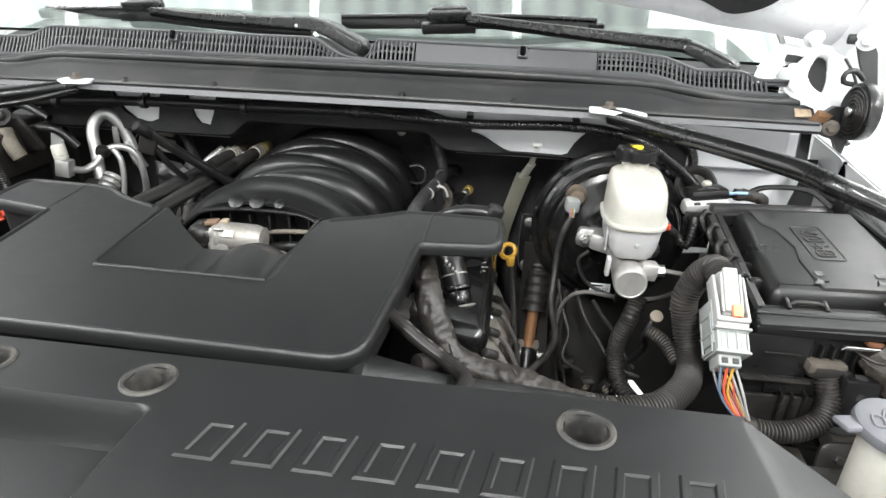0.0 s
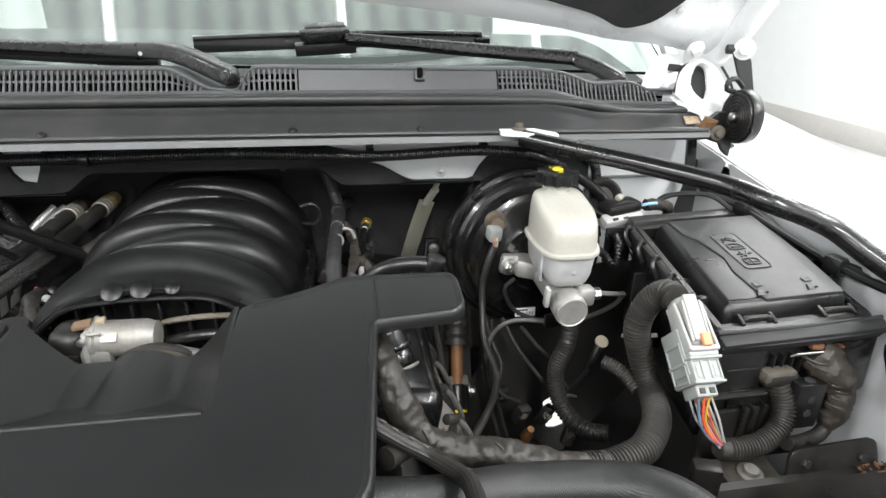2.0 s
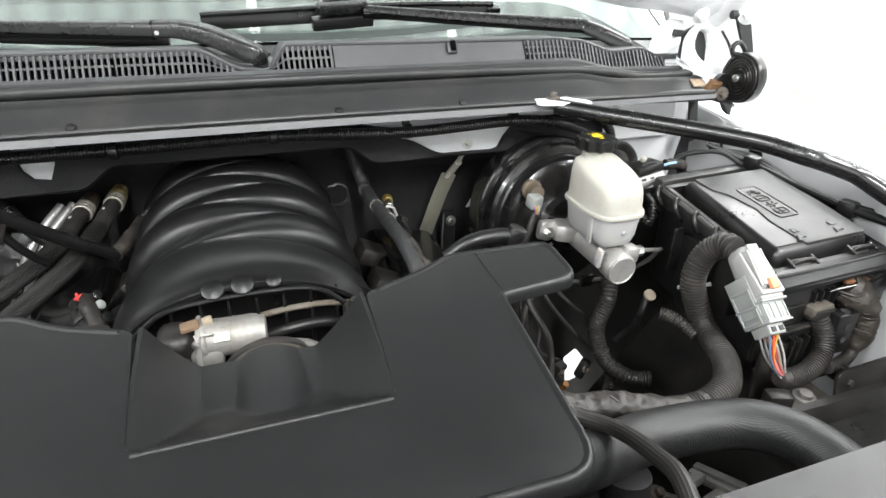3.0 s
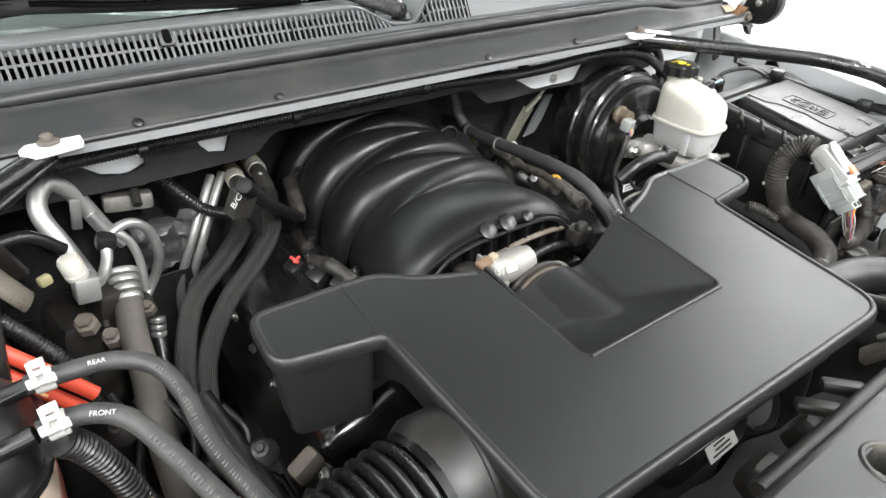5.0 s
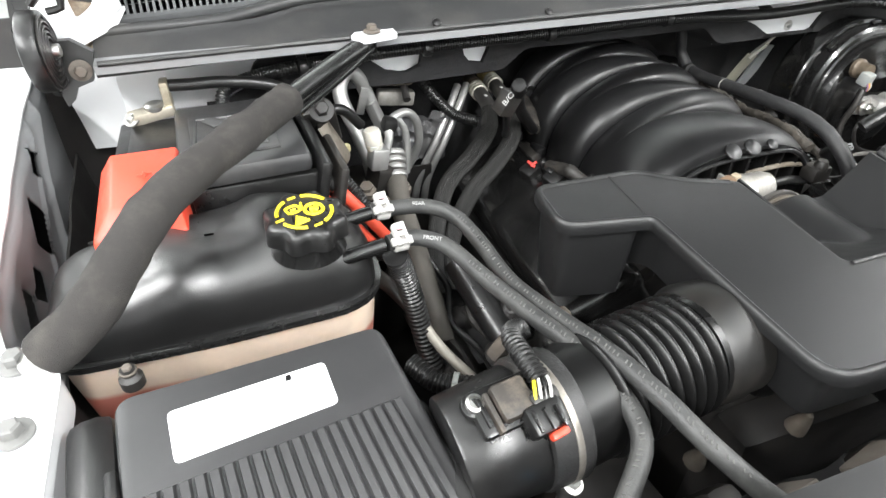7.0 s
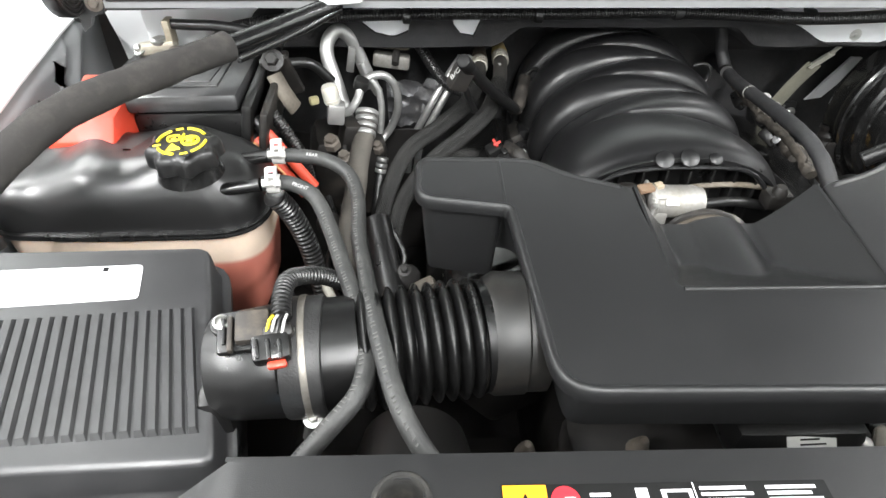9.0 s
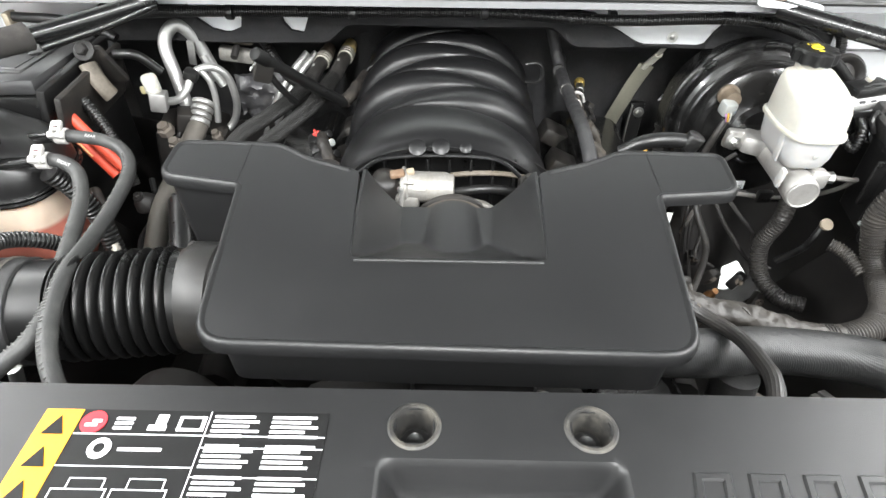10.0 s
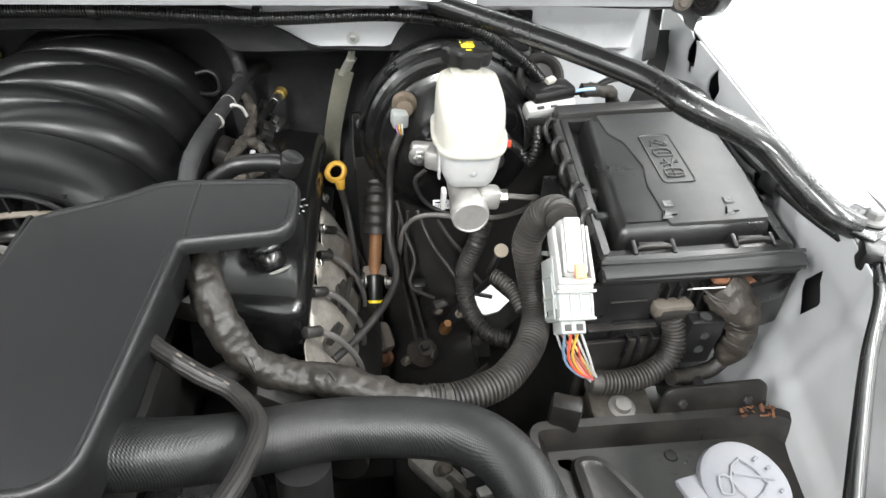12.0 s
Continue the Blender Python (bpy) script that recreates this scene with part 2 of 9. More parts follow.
BRAID = surface("braided_hose_sleeve", (0.009, 0.009, 0.0085), 0.5, vary=0.4, bump=1.0, fine=380, spec=0.25, dust=0.15, dust_colour=(0.06, 0.056, 0.05))
LOOMTAPE = surface("worn_brown_loom_tape", (0.024, 0.0212, 0.0182), 0.47, grain=110, vary=0.3, bump=1.0, fine=140, dust=0.15, dust_colour=(0.075, 0.064, 0.05))
RIBBED = surface("dusty_corrugated_sleeve", (0.024, 0.022, 0.02), 0.5, grain=60, vary=0.3, bump=0.2, dust=0.3, dust_colour=(0.11, 0.098, 0.082))
FOAM = surface("grey_foam_sleeve", (0.036, 0.034, 0.0325), 0.95, vary=0.15, bump=0.8, fine=1200, dust=0.12, spec=0.2)
FELT = surface("black_insulation_felt", (0.022, 0.022, 0.023), 0.8, grain=45, vary=0.45, bump=0.9, fine=330, spec=0.2, dust=0.25, dust_colour=(0.06, 0.056, 0.05))
SEMI = surface("semi_gloss_black_paint", (0.006, 0.006, 0.006), 0.2, grain=20, vary=0.12, bump=0.04, dust=0.05, dust_colour=(0.12, 0.11, 0.1), coat=0.3)
SEAL = surface("cowl_seal_rubber", (0.019, 0.0195, 0.02), 0.4, grain=20, vary=0.12, bump=0.15, dust=0.08)
GRILLE = surface("weathered_cowl_plastic", (0.055, 0.057, 0.059), 0.36, grain=20, vary=0.12, bump=0.15, dust=0.2, dust_colour=(0.14, 0.14, 0.14))
PAINT = surface("white_car_paint", (0.78, 0.79, 0.8), 0.3, grain=8, vary=0.03, bump=0.0, coat=0.6, dust=0.05, dust_colour=(0.5, 0.47, 0.42))
# two copies of the white paint, darkened for panels that lie in shade
PANELDIM = surface("white_panel_paint_dimmed", (0.6, 0.61, 0.62), 0.35, grain=10, vary=0.05, bump=0.02, dust=0.12, dust_colour=(0.45, 0.42, 0.37))
INNERDIM = surface("white_inner_paint_dimmed", (0.56, 0.57, 0.58), 0.38, grain=10, vary=0.05, bump=0.02, dust=0.15, dust_colour=(0.42, 0.39, 0.34))
# shaded copy of the inner panel paint, for the battery's side
WINGSHADE = surface("inner_wing_paint_shaded", (0.2, 0.205, 0.21), 0.4, grain=10, vary=0.12, bump=0.03, dust=0.2, dust_colour=(0.14, 0.13, 0.12))
ALU = surface("cast_aluminium", (0.5, 0.49, 0.47), 0.5, metal=0.7, vary=0.18, bump=0.3, dust=0.3, dust_colour=(0.3, 0.27, 0.23))
PIPE = surface("aluminium_pipe", (0.42, 0.42, 0.41), 0.42, metal=0.75, vary=0.15, bump=0.05, dust=0.2, dust_colour=(0.25, 0.23, 0.2))
STEEL = surface("zinc_steel", (0.55, 0.55, 0.53), 0.35, metal=1.0, vary=0.2, bump=0.05, dust=0.15)
SHIELD = surface("stained_aluminium_sheet", (0.4, 0.375, 0.335), 0.38, metal=0.6, grain=55, vary=0.35, bump=0.3, dust=0.5, dust_colour=(0.13, 0.095, 0.06))
DULL = surface("dirty_cast_iron", (0.12, 0.105, 0.09), 0.75, metal=0.2, vary=0.35, bump=0.4, dust=0.4, dust_colour=(0.16, 0.12, 0.08))
RUST = surface("rusty_bracket", (0.13, 0.055, 0.025), 0.85, grain=120, vary=0.5, bump=0.6)
DARK = surface("oily_dark_metal", (0.016, 0.015, 0.0145), 0.5, vary=0.4, bump=0.3, dust=0.25, dust_colour=(0.05, 0.043, 0.036))
MILK = surface("milky_white_plastic", (0.43, 0.43, 0.425), 0.42, vary=0.06, bump=0.03, sss=0.3)
CREAM = surface("aged_cream_plastic", (0.44, 0.43, 0.385), 0.42, vary=0.1, bump=0.03, sss=0.3)
YELLOW = flat("yellow_print", (0.85, 0.66, 0.02), 0.5)
DIPYEL = surface("yellow_handle_plastic", (0.55, 0.31, 0.04), 0.45, vary=0.1, bump=0.03)
REDP = surface("red_plastic_cover", (0.62, 0.06, 0.03), 0.4, vary=0.06, bump=0.05, sss=0.1)
REDW = surface("red_cable_sheath", (0.6, 0.07, 0.035), 0.45, vary=0.1, bump=0.05)
ORANGEP = surface("orange_lock_tab", (0.75, 0.28, 0.14), 0.5, vary=0.05, bump=0.0)
GREYCONN = surface("light_grey_connector", (0.3, 0.315, 0.305), 0.45, vary=0.08, bump=0.05, dust=0.12, dust_colour=(0.26, 0.24, 0.21), sss=0.2)
WHITEP = surface("white_plastic", (0.39, 0.39, 0.38), 0.45, vary=0.05, bump=0.03, dust=0.15)
LABEL = flat("white_label_paper", (0.85, 0.86, 0.87), 0.55)
INK = surface("black_print", (0.008, 0.008, 0.008), 0.5, vary=0.05, bump=0.0, spec=0.2)
ORANGE = flat("orange_label_print", (0.85, 0.36, 0.01), 0.5)
LRED = flat("red_label_print", (0.6, 0.02, 0.03), 0.5)
TAN = surface("tan_plastic", (0.22, 0.185, 0.14), 0.55, vary=0.15, bump=0.05)
WASHCAP = surface("pale_grey_plastic_cap", (0.115, 0.118, 0.13), 0.55, vary=0.06, bump=0.05, dust=0.1)
OLIVE = surface("olive_braided_strap", (0.16, 0.155, 0.12), 0.75, vary=0.2, bump=0.6, fine=700)
BRASS = surface("yellow_zinc_fitting", (0.5, 0.36, 0.1), 0.4, metal=0.7, vary=0.25, bump=0.1)
# dark cabin and hidden parts; also sheets and patches that imitate shaded openings
SHADEBLACK = surface("dark_parts_and_shade", (0.03, 0.03, 0.031), 0.7, vary=0.1, bump=0.1)


def tank_plastic():
    """Natural plastic that turns pink where coolant stands behind it."""
    m = surface("coolant_tank_plastic", (0.62, 0.5, 0.4), 0.42, vary=0.08, bump=0.04, sss=0.3, dust=0.2, dust_colour=(0.4, 0.32, 0.25))
    nt = m.node_tree
    bs = nt.nodes["Principled BSDF"]
    src = bs.inputs["Base Color"].links[0].from_socket
    geo = nt.nodes.new("ShaderNodeNewGeometry")
    sep = nt.nodes.new("ShaderNodeSeparateXYZ")
    nt.links.new(geo.outputs["Position"], sep.inputs[0])
    lev = nt.nodes.new("ShaderNodeMapRange")
    lev.inputs[1].default_value, lev.inputs[2].default_value = 0.985, 0.978
    lev.inputs[3].default_value, lev.inputs[4].default_value = 0.0, 0.85
    nt.links.new(sep.outputs[2], lev.inputs[0])
    mx = nt.nodes.new("ShaderNodeMix")
    mx.data_type = "RGBA"
    nt.links.new(lev.outputs[0], mx.inputs[0])
    nt.links.new(src, mx.inputs[6])
    mx.inputs[7].default_value = (0.42, 0.09, 0.06, 1)
    nt.links.new(mx.outputs[2], bs.inputs["Base Color"])
    return m


TANK = tank_plastic()


def glass_mat():
    m = bpy.data.materials.new("tinted_glass")
    m.use_nodes = True
    bs = m.node_tree.nodes["Principled BSDF"]
    bs.inputs["Base Color"].default_value = (0.82, 0.92, 0.88, 1)
    bs.inputs["Roughness"].default_value = 0.02
    bs.inputs["Transmission Weight"].default_value = 1.0
    bs.inputs["IOR"].default_value = 1.5
    return m


GLASS = glass_mat()

# ---------------------------------------------------------------- the shop
WALLP = surface("white_wall_sheet", (0.76, 0.77, 0.77), 0.5, grain=3, vary=0.04, bump=0.05)
RIBP = surface("pale_ceiling_sheet", (0.78, 0.82, 0.82), 0.45, grain=3, vary=0.06, bump=0.03)
FLOORP = surface("pale_floor_coating", (0.5, 0.5, 0.49), 0.45, grain=2, vary=0.1, bump=0.1, dust=0.15)
DOORP = surface("pale_roller_door", (0.36, 0.365, 0.37), 0.5, grain=3, vary=0.15, bump=0.05)
SKIRT = surface("grey_skirting", (0.5, 0.48, 0.46), 0.6, grain=5, vary=0.1)
XW, YF, YB = 5.4, -5.0, 8.7
tagged(single("floor", block((0, (YF + YB) / 2, -0.05), (2 * XW + 0.4, YB - YF + 0.4, 0.1), 0), FLOORP, "pale coated shop floor", "floor", kind="structure"))
for nm, at, size in (("wall_west", (-XW - 0.1, (YF + YB) / 2, 1.8), (0.2, YB - YF, 3.6)), ("wall_east", (XW + 0.1, (YF + YB) / 2, 1.8), (0.2, YB - YF, 3.6)),
                     ("wall_south", (0, YF - 0.1, 1.8), (2 * XW + 0.4, 0.2, 3.6)), ("wall_north", (0, YB + 0.1, 1.8), (2 * XW + 0.4, 0.2, 3.6))):
    single(nm, block(at, size, 0), WALLP if nm != "wall_south" else DOORP, "white sheet-clad shop wall" if nm != "wall_south" else "pale shop wall with roller doors", "wall", kind="structure")
DAYSHEET = surface("translucent_door_sheet", (0.7, 0.72, 0.72), 0.5, grain=4, vary=0.06, bump=0.0)
DAYSHEET.node_tree.nodes["Principled BSDF"].inputs["Emission Color"].default_value = (1.0, 0.99, 0.97, 1)
DAYSHEET.node_tree.nodes["Principled BSDF"].inputs["Emission Strength"].default_value = 2.4
for k, cx in enumerate((-2.3, 1.9)):
    d = thing("door_%d" % (k + 1), "closed sectional shop door with daylit translucent panels", "door", (cx, YF, 0.0), kind="structure")
    for r in range(5):
        part("panel", block((cx, YF + 0.03, 0.3 + 0.52 * r), (2.9, 0.03, 0.46), 0.006), DAYSHEET if r > 0 else DOORP, d, "daylit translucent panel")
        part("rail", block((cx, YF + 0.035, 0.56 + 0.52 * r), (3.0, 0.05, 0.06), 0.006), DOORP, d)
    for s_ in (-1, 1):
        part("jamb", block((cx + s_ * 1.5, YF + 0.04, 1.4), (0.1, 0.08, 2.8), 0.006), DOORP, d)
for nm, at, size in (("baseboard", (XW - 0.012, (YF + YB) / 2, 0.11), (0.02, YB - YF - 0.1, 0.22)), ("baseboard", (-XW + 0.012, (YF + YB) / 2, 0.11), (0.02, YB - YF - 0.1, 0.22))):
    single(nm, block(at, size, 0.003), SKIRT, "grey skirting along the shop wall", "baseboard", kind="structure")


def ceiling():
    """Ribbed metal sheets whose ribs run from front to back."""
    bm = bmesh.new()
    prof = []
    x = -XW - 0.1
    while x < XW + 0.1:
        prof += [(x, 0.0), (x + 0.19, 0.0), (x + 0.205, -0.03), (x + 0.235, -0.03)]
        x += 0.25
    sheet(range(len(prof)), (YF - 0.1, YB + 0.1), lambda i, y: (prof[i][0], y, CEILING + prof[i][1]), bm, thick=(0, 0, 0.04))
    single("ceiling", bm, RIBP, "ribbed pale metal shop ceiling", "ceiling", kind="structure", sharp=20)


ceiling()
for sx, sy, sl, sw in STRIPS:
    t = thing("ceiling_light", "white strip light under the shop ceiling", "light", (sx, sy, CEILING - 0.03), "strip lights")
    part("housing", block((sx, sy, CEILING - 0.055), (0.56, sl + 0.08, 0.05), 0.01), WHITEP, t)

def roof_light_mat():
    """Translucent ribbed sheet, lit by the day above it."""
    m = bpy.data.materials.new("translucent_roof_sheet")
    m.use_nodes = True
    nt = m.node_tree
    bs = nt.nodes["Principled BSDF"]
    tex = nt.nodes.new("ShaderNodeTexCoord")
    wave = nt.nodes.new("ShaderNodeTexWave")
    wave.inputs["Scale"].default_value, wave.inputs["Distortion"].default_value = 2.6, 0.6
    nt.links.new(tex.outputs["Object"], wave.inputs["Vector"])
    rng = nt.nodes.new("ShaderNodeMapRange")
    rng.inputs[3].default_value, rng.inputs[4].default_value = 1.5, 3.0
    nt.links.new(wave.outputs["Fac"], rng.inputs[0])
    bs.inputs["Base Color"].default_value = (0.7, 0.74, 0.72, 1)
    bs.inputs["Emission Color"].default_value = (0.93, 1.0, 0.97, 1)
    nt.links.new(rng.outputs[0], bs.inputs["Emission Strength"])
    return m


ROOFLIGHT = roof_light_mat()
for sy, sl in ((1.75, 1.5), (3.6, 1.7)):
    t = thing("roof_light", "translucent ribbed roof light between white bars", "roof light", (0, sy, CEILING - 0.05), "roof lights")
    part("sheet", sheet(span(-2.6, 2.6, 80), (sy - sl / 2, sy + sl / 2), lambda x, y: (x, y, CEILING - 0.05 + 0.012 * math.sin(x * 38)), thick=(0, 0, 0.004)), ROOFLIGHT, t, "bright translucent sheet")
    for y in (sy - sl / 2, sy + sl / 2):
        part("edge_bar", block((0, y, CEILING - 0.05), (5.3, 0.05, 0.07), 0.005), WALLP, t)

BATTEN = bpy.data.materials.new("lit_batten")
BATTEN.use_nodes = True
BATTEN.node_tree.nodes["Principled BSDF"].inputs["Emission Color"].default_value = (1, 1, 1, 1)
BATTEN.node_tree.nodes["Principled BSDF"].inputs["Emission Strength"].default_value = 14.0
for sx in (-1.75, -0.8, 0.1, 0.9, 1.6):
    t = thing("ceiling_batten", "slim lit tube hung under the shop ceiling", "light", (sx, 3.2, CEILING - 0.04), "battens")
    part("tube", rod((sx, 1.3 if sx > -0.5 else 0.2, CEILING - 0.2), (sx, 5.1, CEILING - 0.2), 0.018, seg=12), BATTEN, t, "glowing tube")
    for y in (1.5, 4.9):
        part("hanger", rod((sx, y, CEILING - 0.19), (sx, y, CEILING), 0.004, seg=6), WHITEP, t)

# ---------------------------------------------------------------- the car body
car = thing("car_body", "white car front end with its hood raised", "car", (0, 0.9, 0))


def edge_x(y, s=1):
    """The inner edge of the fender flange; the battery's side stands farther out."""
    if s < 0 and y > 0.56:
        return along(y, [(0.56, 0.7904), (0.6, 0.804), (0.65, 0.822), (0.7, 0.831), (0.78, 0.839), (0.9, 0.85), (1.0, 0.858), (1.26, 0.87)])
    return 0.80 + (0.24 if y < 0.6 else 0.07) * (y - 0.6)


def fender(s):
    """Fender top, outer side and inner flange, on side s."""
    ys = span(-0.15, 1.25, 28)
    prof = [(0.0, 0.0), (0.004, 0.003), (0.036, 0.004), (0.042, 0.0), (0.046, -0.014), (0.052, -0.018), (0.08, -0.018), (0.088, -0.012), (0.096, 0.02), (0.104, 0.028), (0.14, 0.034), (0.18, 0.026), (0.215, 0.0), (0.235, -0.06), (0.24, -0.3), (0.22, -0.55), (0.19, -0.7)]

    def f(y, k):
        o, h = prof[k]
        drop = -0.16 * max(0, 0.35 - y) ** 1.3
        return (s * (edge_x(y, s) + o), y, 1.09 + h + 0.09 * (y - 0.6) + drop)

    bm = sheet(ys, range(len(prof)), f, thick=(0, 0, -0.003))
    return part("fender", bm, PAINT, car, "white painted fender with its inner flange")


def apron(s):
    """The inner wall below the flange, leaning in towards the wheel house."""
    ys = span(0.12, 1.12, 100 if s > 0 else 220)
    hs = span(0, 1 if s > 0 else 0.34, 34)

    def f(y, h):
        z = 1.088 + 0.09 * (y - 0.6) - 0.44 * h
        x = edge_x(y, s) - 0.004 + 0.008 * math.sin(h * 5)
        arch = ease((h - 0.4) / 0.35) * math.exp(-((y - 0.52) / 0.2) ** 2)
        bead = 0.005 * math.exp(-((y - 0.66 + 0.12 * h) / 0.007) ** 2) + 0.004 * math.exp(-((y - 0.565 - 0.1 * (h - 0.5)) / 0.006) ** 2) - 0.006 * ease((h - 0.1) / 0.05) * ease((0.42 - h) / 0.05)
        if s < 0:
            # double bead towards the cowl, and a rolled upper edge
            bead = 0.004 * math.exp(-((y - 1.0 + 0.5 * h) / 0.008) ** 2) + 0.006 * math.exp(-((y - 1.04 + 0.35 * h) / 0.014) ** 2) - 0.012 * ease((0.05 - h) / 0.05)
        return (s * (x - 0.015 * arch - bead), y, z)

    bm = sheet(ys, hs, f, thick=(s * 0.002, 0, 0))
    # pressed openings through the sheet
    holes = [(0.945, 1.082, 0.022, 0.022), (0.872, 1.042, 0.036, 0.04), (0.79, 1.022, 0.022, 0.026), (0.735, 1.03, 0.028, 0.034)] if s < 0 else [(0.6, 0.995, 0.019, 0.032), (0.735, 1.035, 0.03, 0.028), (0.90, 1.085, 0.02, 0.026), (0.985, 1.10, 0.018, 0.024)]
    kill = [fc for fc in bm.faces if any(abs(fc.calc_center_median().y - y) / a + abs(fc.calc_center_median().z - z) / b < 1.0 for y, z, a, b in holes)]
    bmesh.ops.delete(bm, geom=kill, context="FACES")
    for v in bm.verts:
        for y, z, a, b in holes:
            m = abs(v.co.y - y) / a + abs(v.co.z - z) / b
            if 0.45 < m < 1.45 and any(e.is_boundary or len(e.link_faces) < 2 for e in v.link_edges) and v.link_faces:
                v.co.y, v.co.z = y + (v.co.y - y) / m, z + (v.co.z - z) / m
    # the battery's side has its shade in the grey colour
    ob = part("inner_fender", bm, INNERDIM if s > 0 else WINGSHADE, car, "inner wing panel, white paint dimmed for shade, with pressed openings" if s > 0 else "inner wing panel, paint greyed for shade, with pressed openings")
    # dark sheet added behind the openings to give their shade
    bk = sheet(span(0.1, 1.14, 6), span(0.7, 1.09, 4), lambda y, z: (s * (edge_x(y, s) + 0.045), y, z), thick=(s * 0.004, 0, 0))
    part("wing_hole_shade", bk, SHADEBLACK if s > 0 else DARK, car, "dark sheet standing for the shade behind the inner wing")
    if s < 0:
        # dark sheet added in place of the panel's deeper, shaded part
        low = sheet(span(0.12, 1.1, 40), span(0, 1, 10), lambda y, h: (-edge_x(y, s) + 0.012 + 0.03 * h + 0.004 * math.sin(y * 60) * math.sin(h * 9), y, 0.972 + 0.09 * (y - 0.6) - 0.3 * h), thick=(-0.003, 0, 0))
        part("wing_low_shade", low, DARK, car, "dark sheet standing for the deep shade below the inner wing")
        for k in range(5):
            part("louvre_slat", block((-0.8, 0.84 + 0.014 * k, 0.992), (0.04, 0.005, 0.012), 0.002, (20, 0, 6)), GRIMY, car)
    return ob


for s in (-1, 1):
    fender(s)
    apron(s)
    # bolts and end plate of the cross brace on the flange
    tab = rounded([(s * 0.766, 0.4), (s * 0.768, 0.575), (s * 0.782, 0.605), (s * 0.84, 0.607), (s * 0.84, 0.4)][::s], 0.008, 4)
    if s < 0:
        part("brace_tab", shell(tab, [(-0.002, 0.0035), (0.0, 0.0015), (0.0, -0.03)], lambda x, y: 1.091 + 0.08 * (y - 0.55)), PAINT, car, "white painted tab of the wing flange")
    for y, z in ((0.587, 1.094), (0.531, 1.09)):
        bm = hexbolt((s * ((edge_x(y) + 0.014) if s > 0 else 0.79 - 0.1 * (0.56 - y)), y, z + (0.003 if s > 0 else 0.006 + 0.08 * (y - 0.55))), (0, 0, 1), 0.0074)
        part("bolt", bm, surface("dull_grey_zinc", (0.16, 0.16, 0.155), 0.6, metal=0.2, vary=0.15), car, "dull grey flanged bolt")
    # wheel house liner, with the wheel opening behind
    bm = sheet(span(0.1, 0.96 if s > 0 else 1.12, 24), span(0, 1, 8), lambda y, h: (s * (edge_x(y) - 0.05 - 0.12 * math.exp(-((y - 0.52) / 0.2) ** 2) * (1 - h) - 0.2 * h), y, 0.78 - 0.24 * h + 0.04 * math.exp(-((y - 0.52) / 0.25) ** 2)), thick=(0, 0, -0.004))
    part("wheel_liner", bm, DARK, car, "dark wheel house liner")
    part("frame_rail", block((s * 0.46, 0.6, 0.5), (0.16, 1.3, 0.14), 0.012), DARK, car)


def splash_shield(s):
    """Dark sheet under the booster, with an opening to the wheel well on one side."""
    yy = 0.985 if s > 0 else 1.04

    def place(x, z):
        return (s * x, yy + 0.05 * (x - 0.5) + 0.012 * math.sin(x * 22) + 0.01 * math.sin(z * 17), z)

    if s < 0:
        part("splash_shield", sheet(span(0.34, 0.82, 48), span(0.42, 0.94, 52), place, thick=(0, 0.004, 0)), DARK, car, "dark splash shield below the firewall")
    else:
        for x0, x1, hole in ((0.34, 0.46, [(0.396, 0.787), (0.4, 0.722), (0.413, 0.752), (0.416, 0.79)]), (0.46, 0.82, [(0.536, 0.668), (0.552, 0.598), (0.572, 0.588), (0.596, 0.588), (0.616, 0.616), (0.568, 0.677)])):
            rim = rounded(hole, 0.006, 3)
            c = sum(rim, Vector((0, 0))) / len(rim)
            n = 4 * len(rim)
            inner = [rim[k // 4].lerp(rim[(k // 4 + 1) % len(rim)], (k % 4) / 4) for k in range(n)]
            outer = []
            for p in inner:
                d = p - c
                reach = min(((x1 if d.x > 0 else x0) - c.x) / d.x if abs(d.x) > 1e-6 else 9e9, ((0.94 if d.y > 0 else 0.42) - c.y) / d.y if abs(d.y) > 1e-6 else 9e9)
                outer.append(c + d * reach)
            bm = sheet(range(n + 1), span(0, 1, 8), lambda k, v: place(*inner[k % n].lerp(outer[k % n], v)), thick=(0, 0.004, 0))
            part("splash_shield", bm, DARK, car, "dark splash shield with a torn opening")
    part("lower_shield", block((s * 0.67, 0.5, 0.5), (0.3, 0.9, 0.02), 0.004), DARK, car)


splash_shield(1)
splash_shield(-1)


def cowl_z(x):
    return along(abs(x), [(0.5, 0.0), (0.6, -0.018), (0.74, -0.022)])


def run_x(prof, xs, zf, thick=None):
    return sheet(xs, range(len(prof)), lambda x, k: (x, prof[k][0], prof[k][1] + zf(x)), thick=thick)


XS = span(-0.76, 0.76, 76)
part("cowl_lip", run_x([(0.953, 1.174), (0.9535, 1.181), (0.958, 1.183), (0.99, 1.186)], XS, lambda x: 0.0, (0, 0, -0.002)), surface("bare_grey_steel_edge", (0.19, 0.193, 0.196), 0.45, metal=0.1, vary=0.1), car, "grey steel lip under the cowl seal")
# plenum front wall, seen white between the insulation's cut-outs
PLENUM = [(0.962, 1.176), (1.04, 1.168), (1.047, 1.16), (1.0485, 1.085), (1.066, 1.075)]
part("plenum_wall", sheet(XS, range(5), lambda x, k: (x, PLENUM[k][0], PLENUM[k][1] + (0.055 * ease((0.22 - abs(x + 0.02)) / 0.03) if k > 2 else 0)), thick=(0, 0.003, 0)), PAINT, car, "white plenum wall below the cowl")
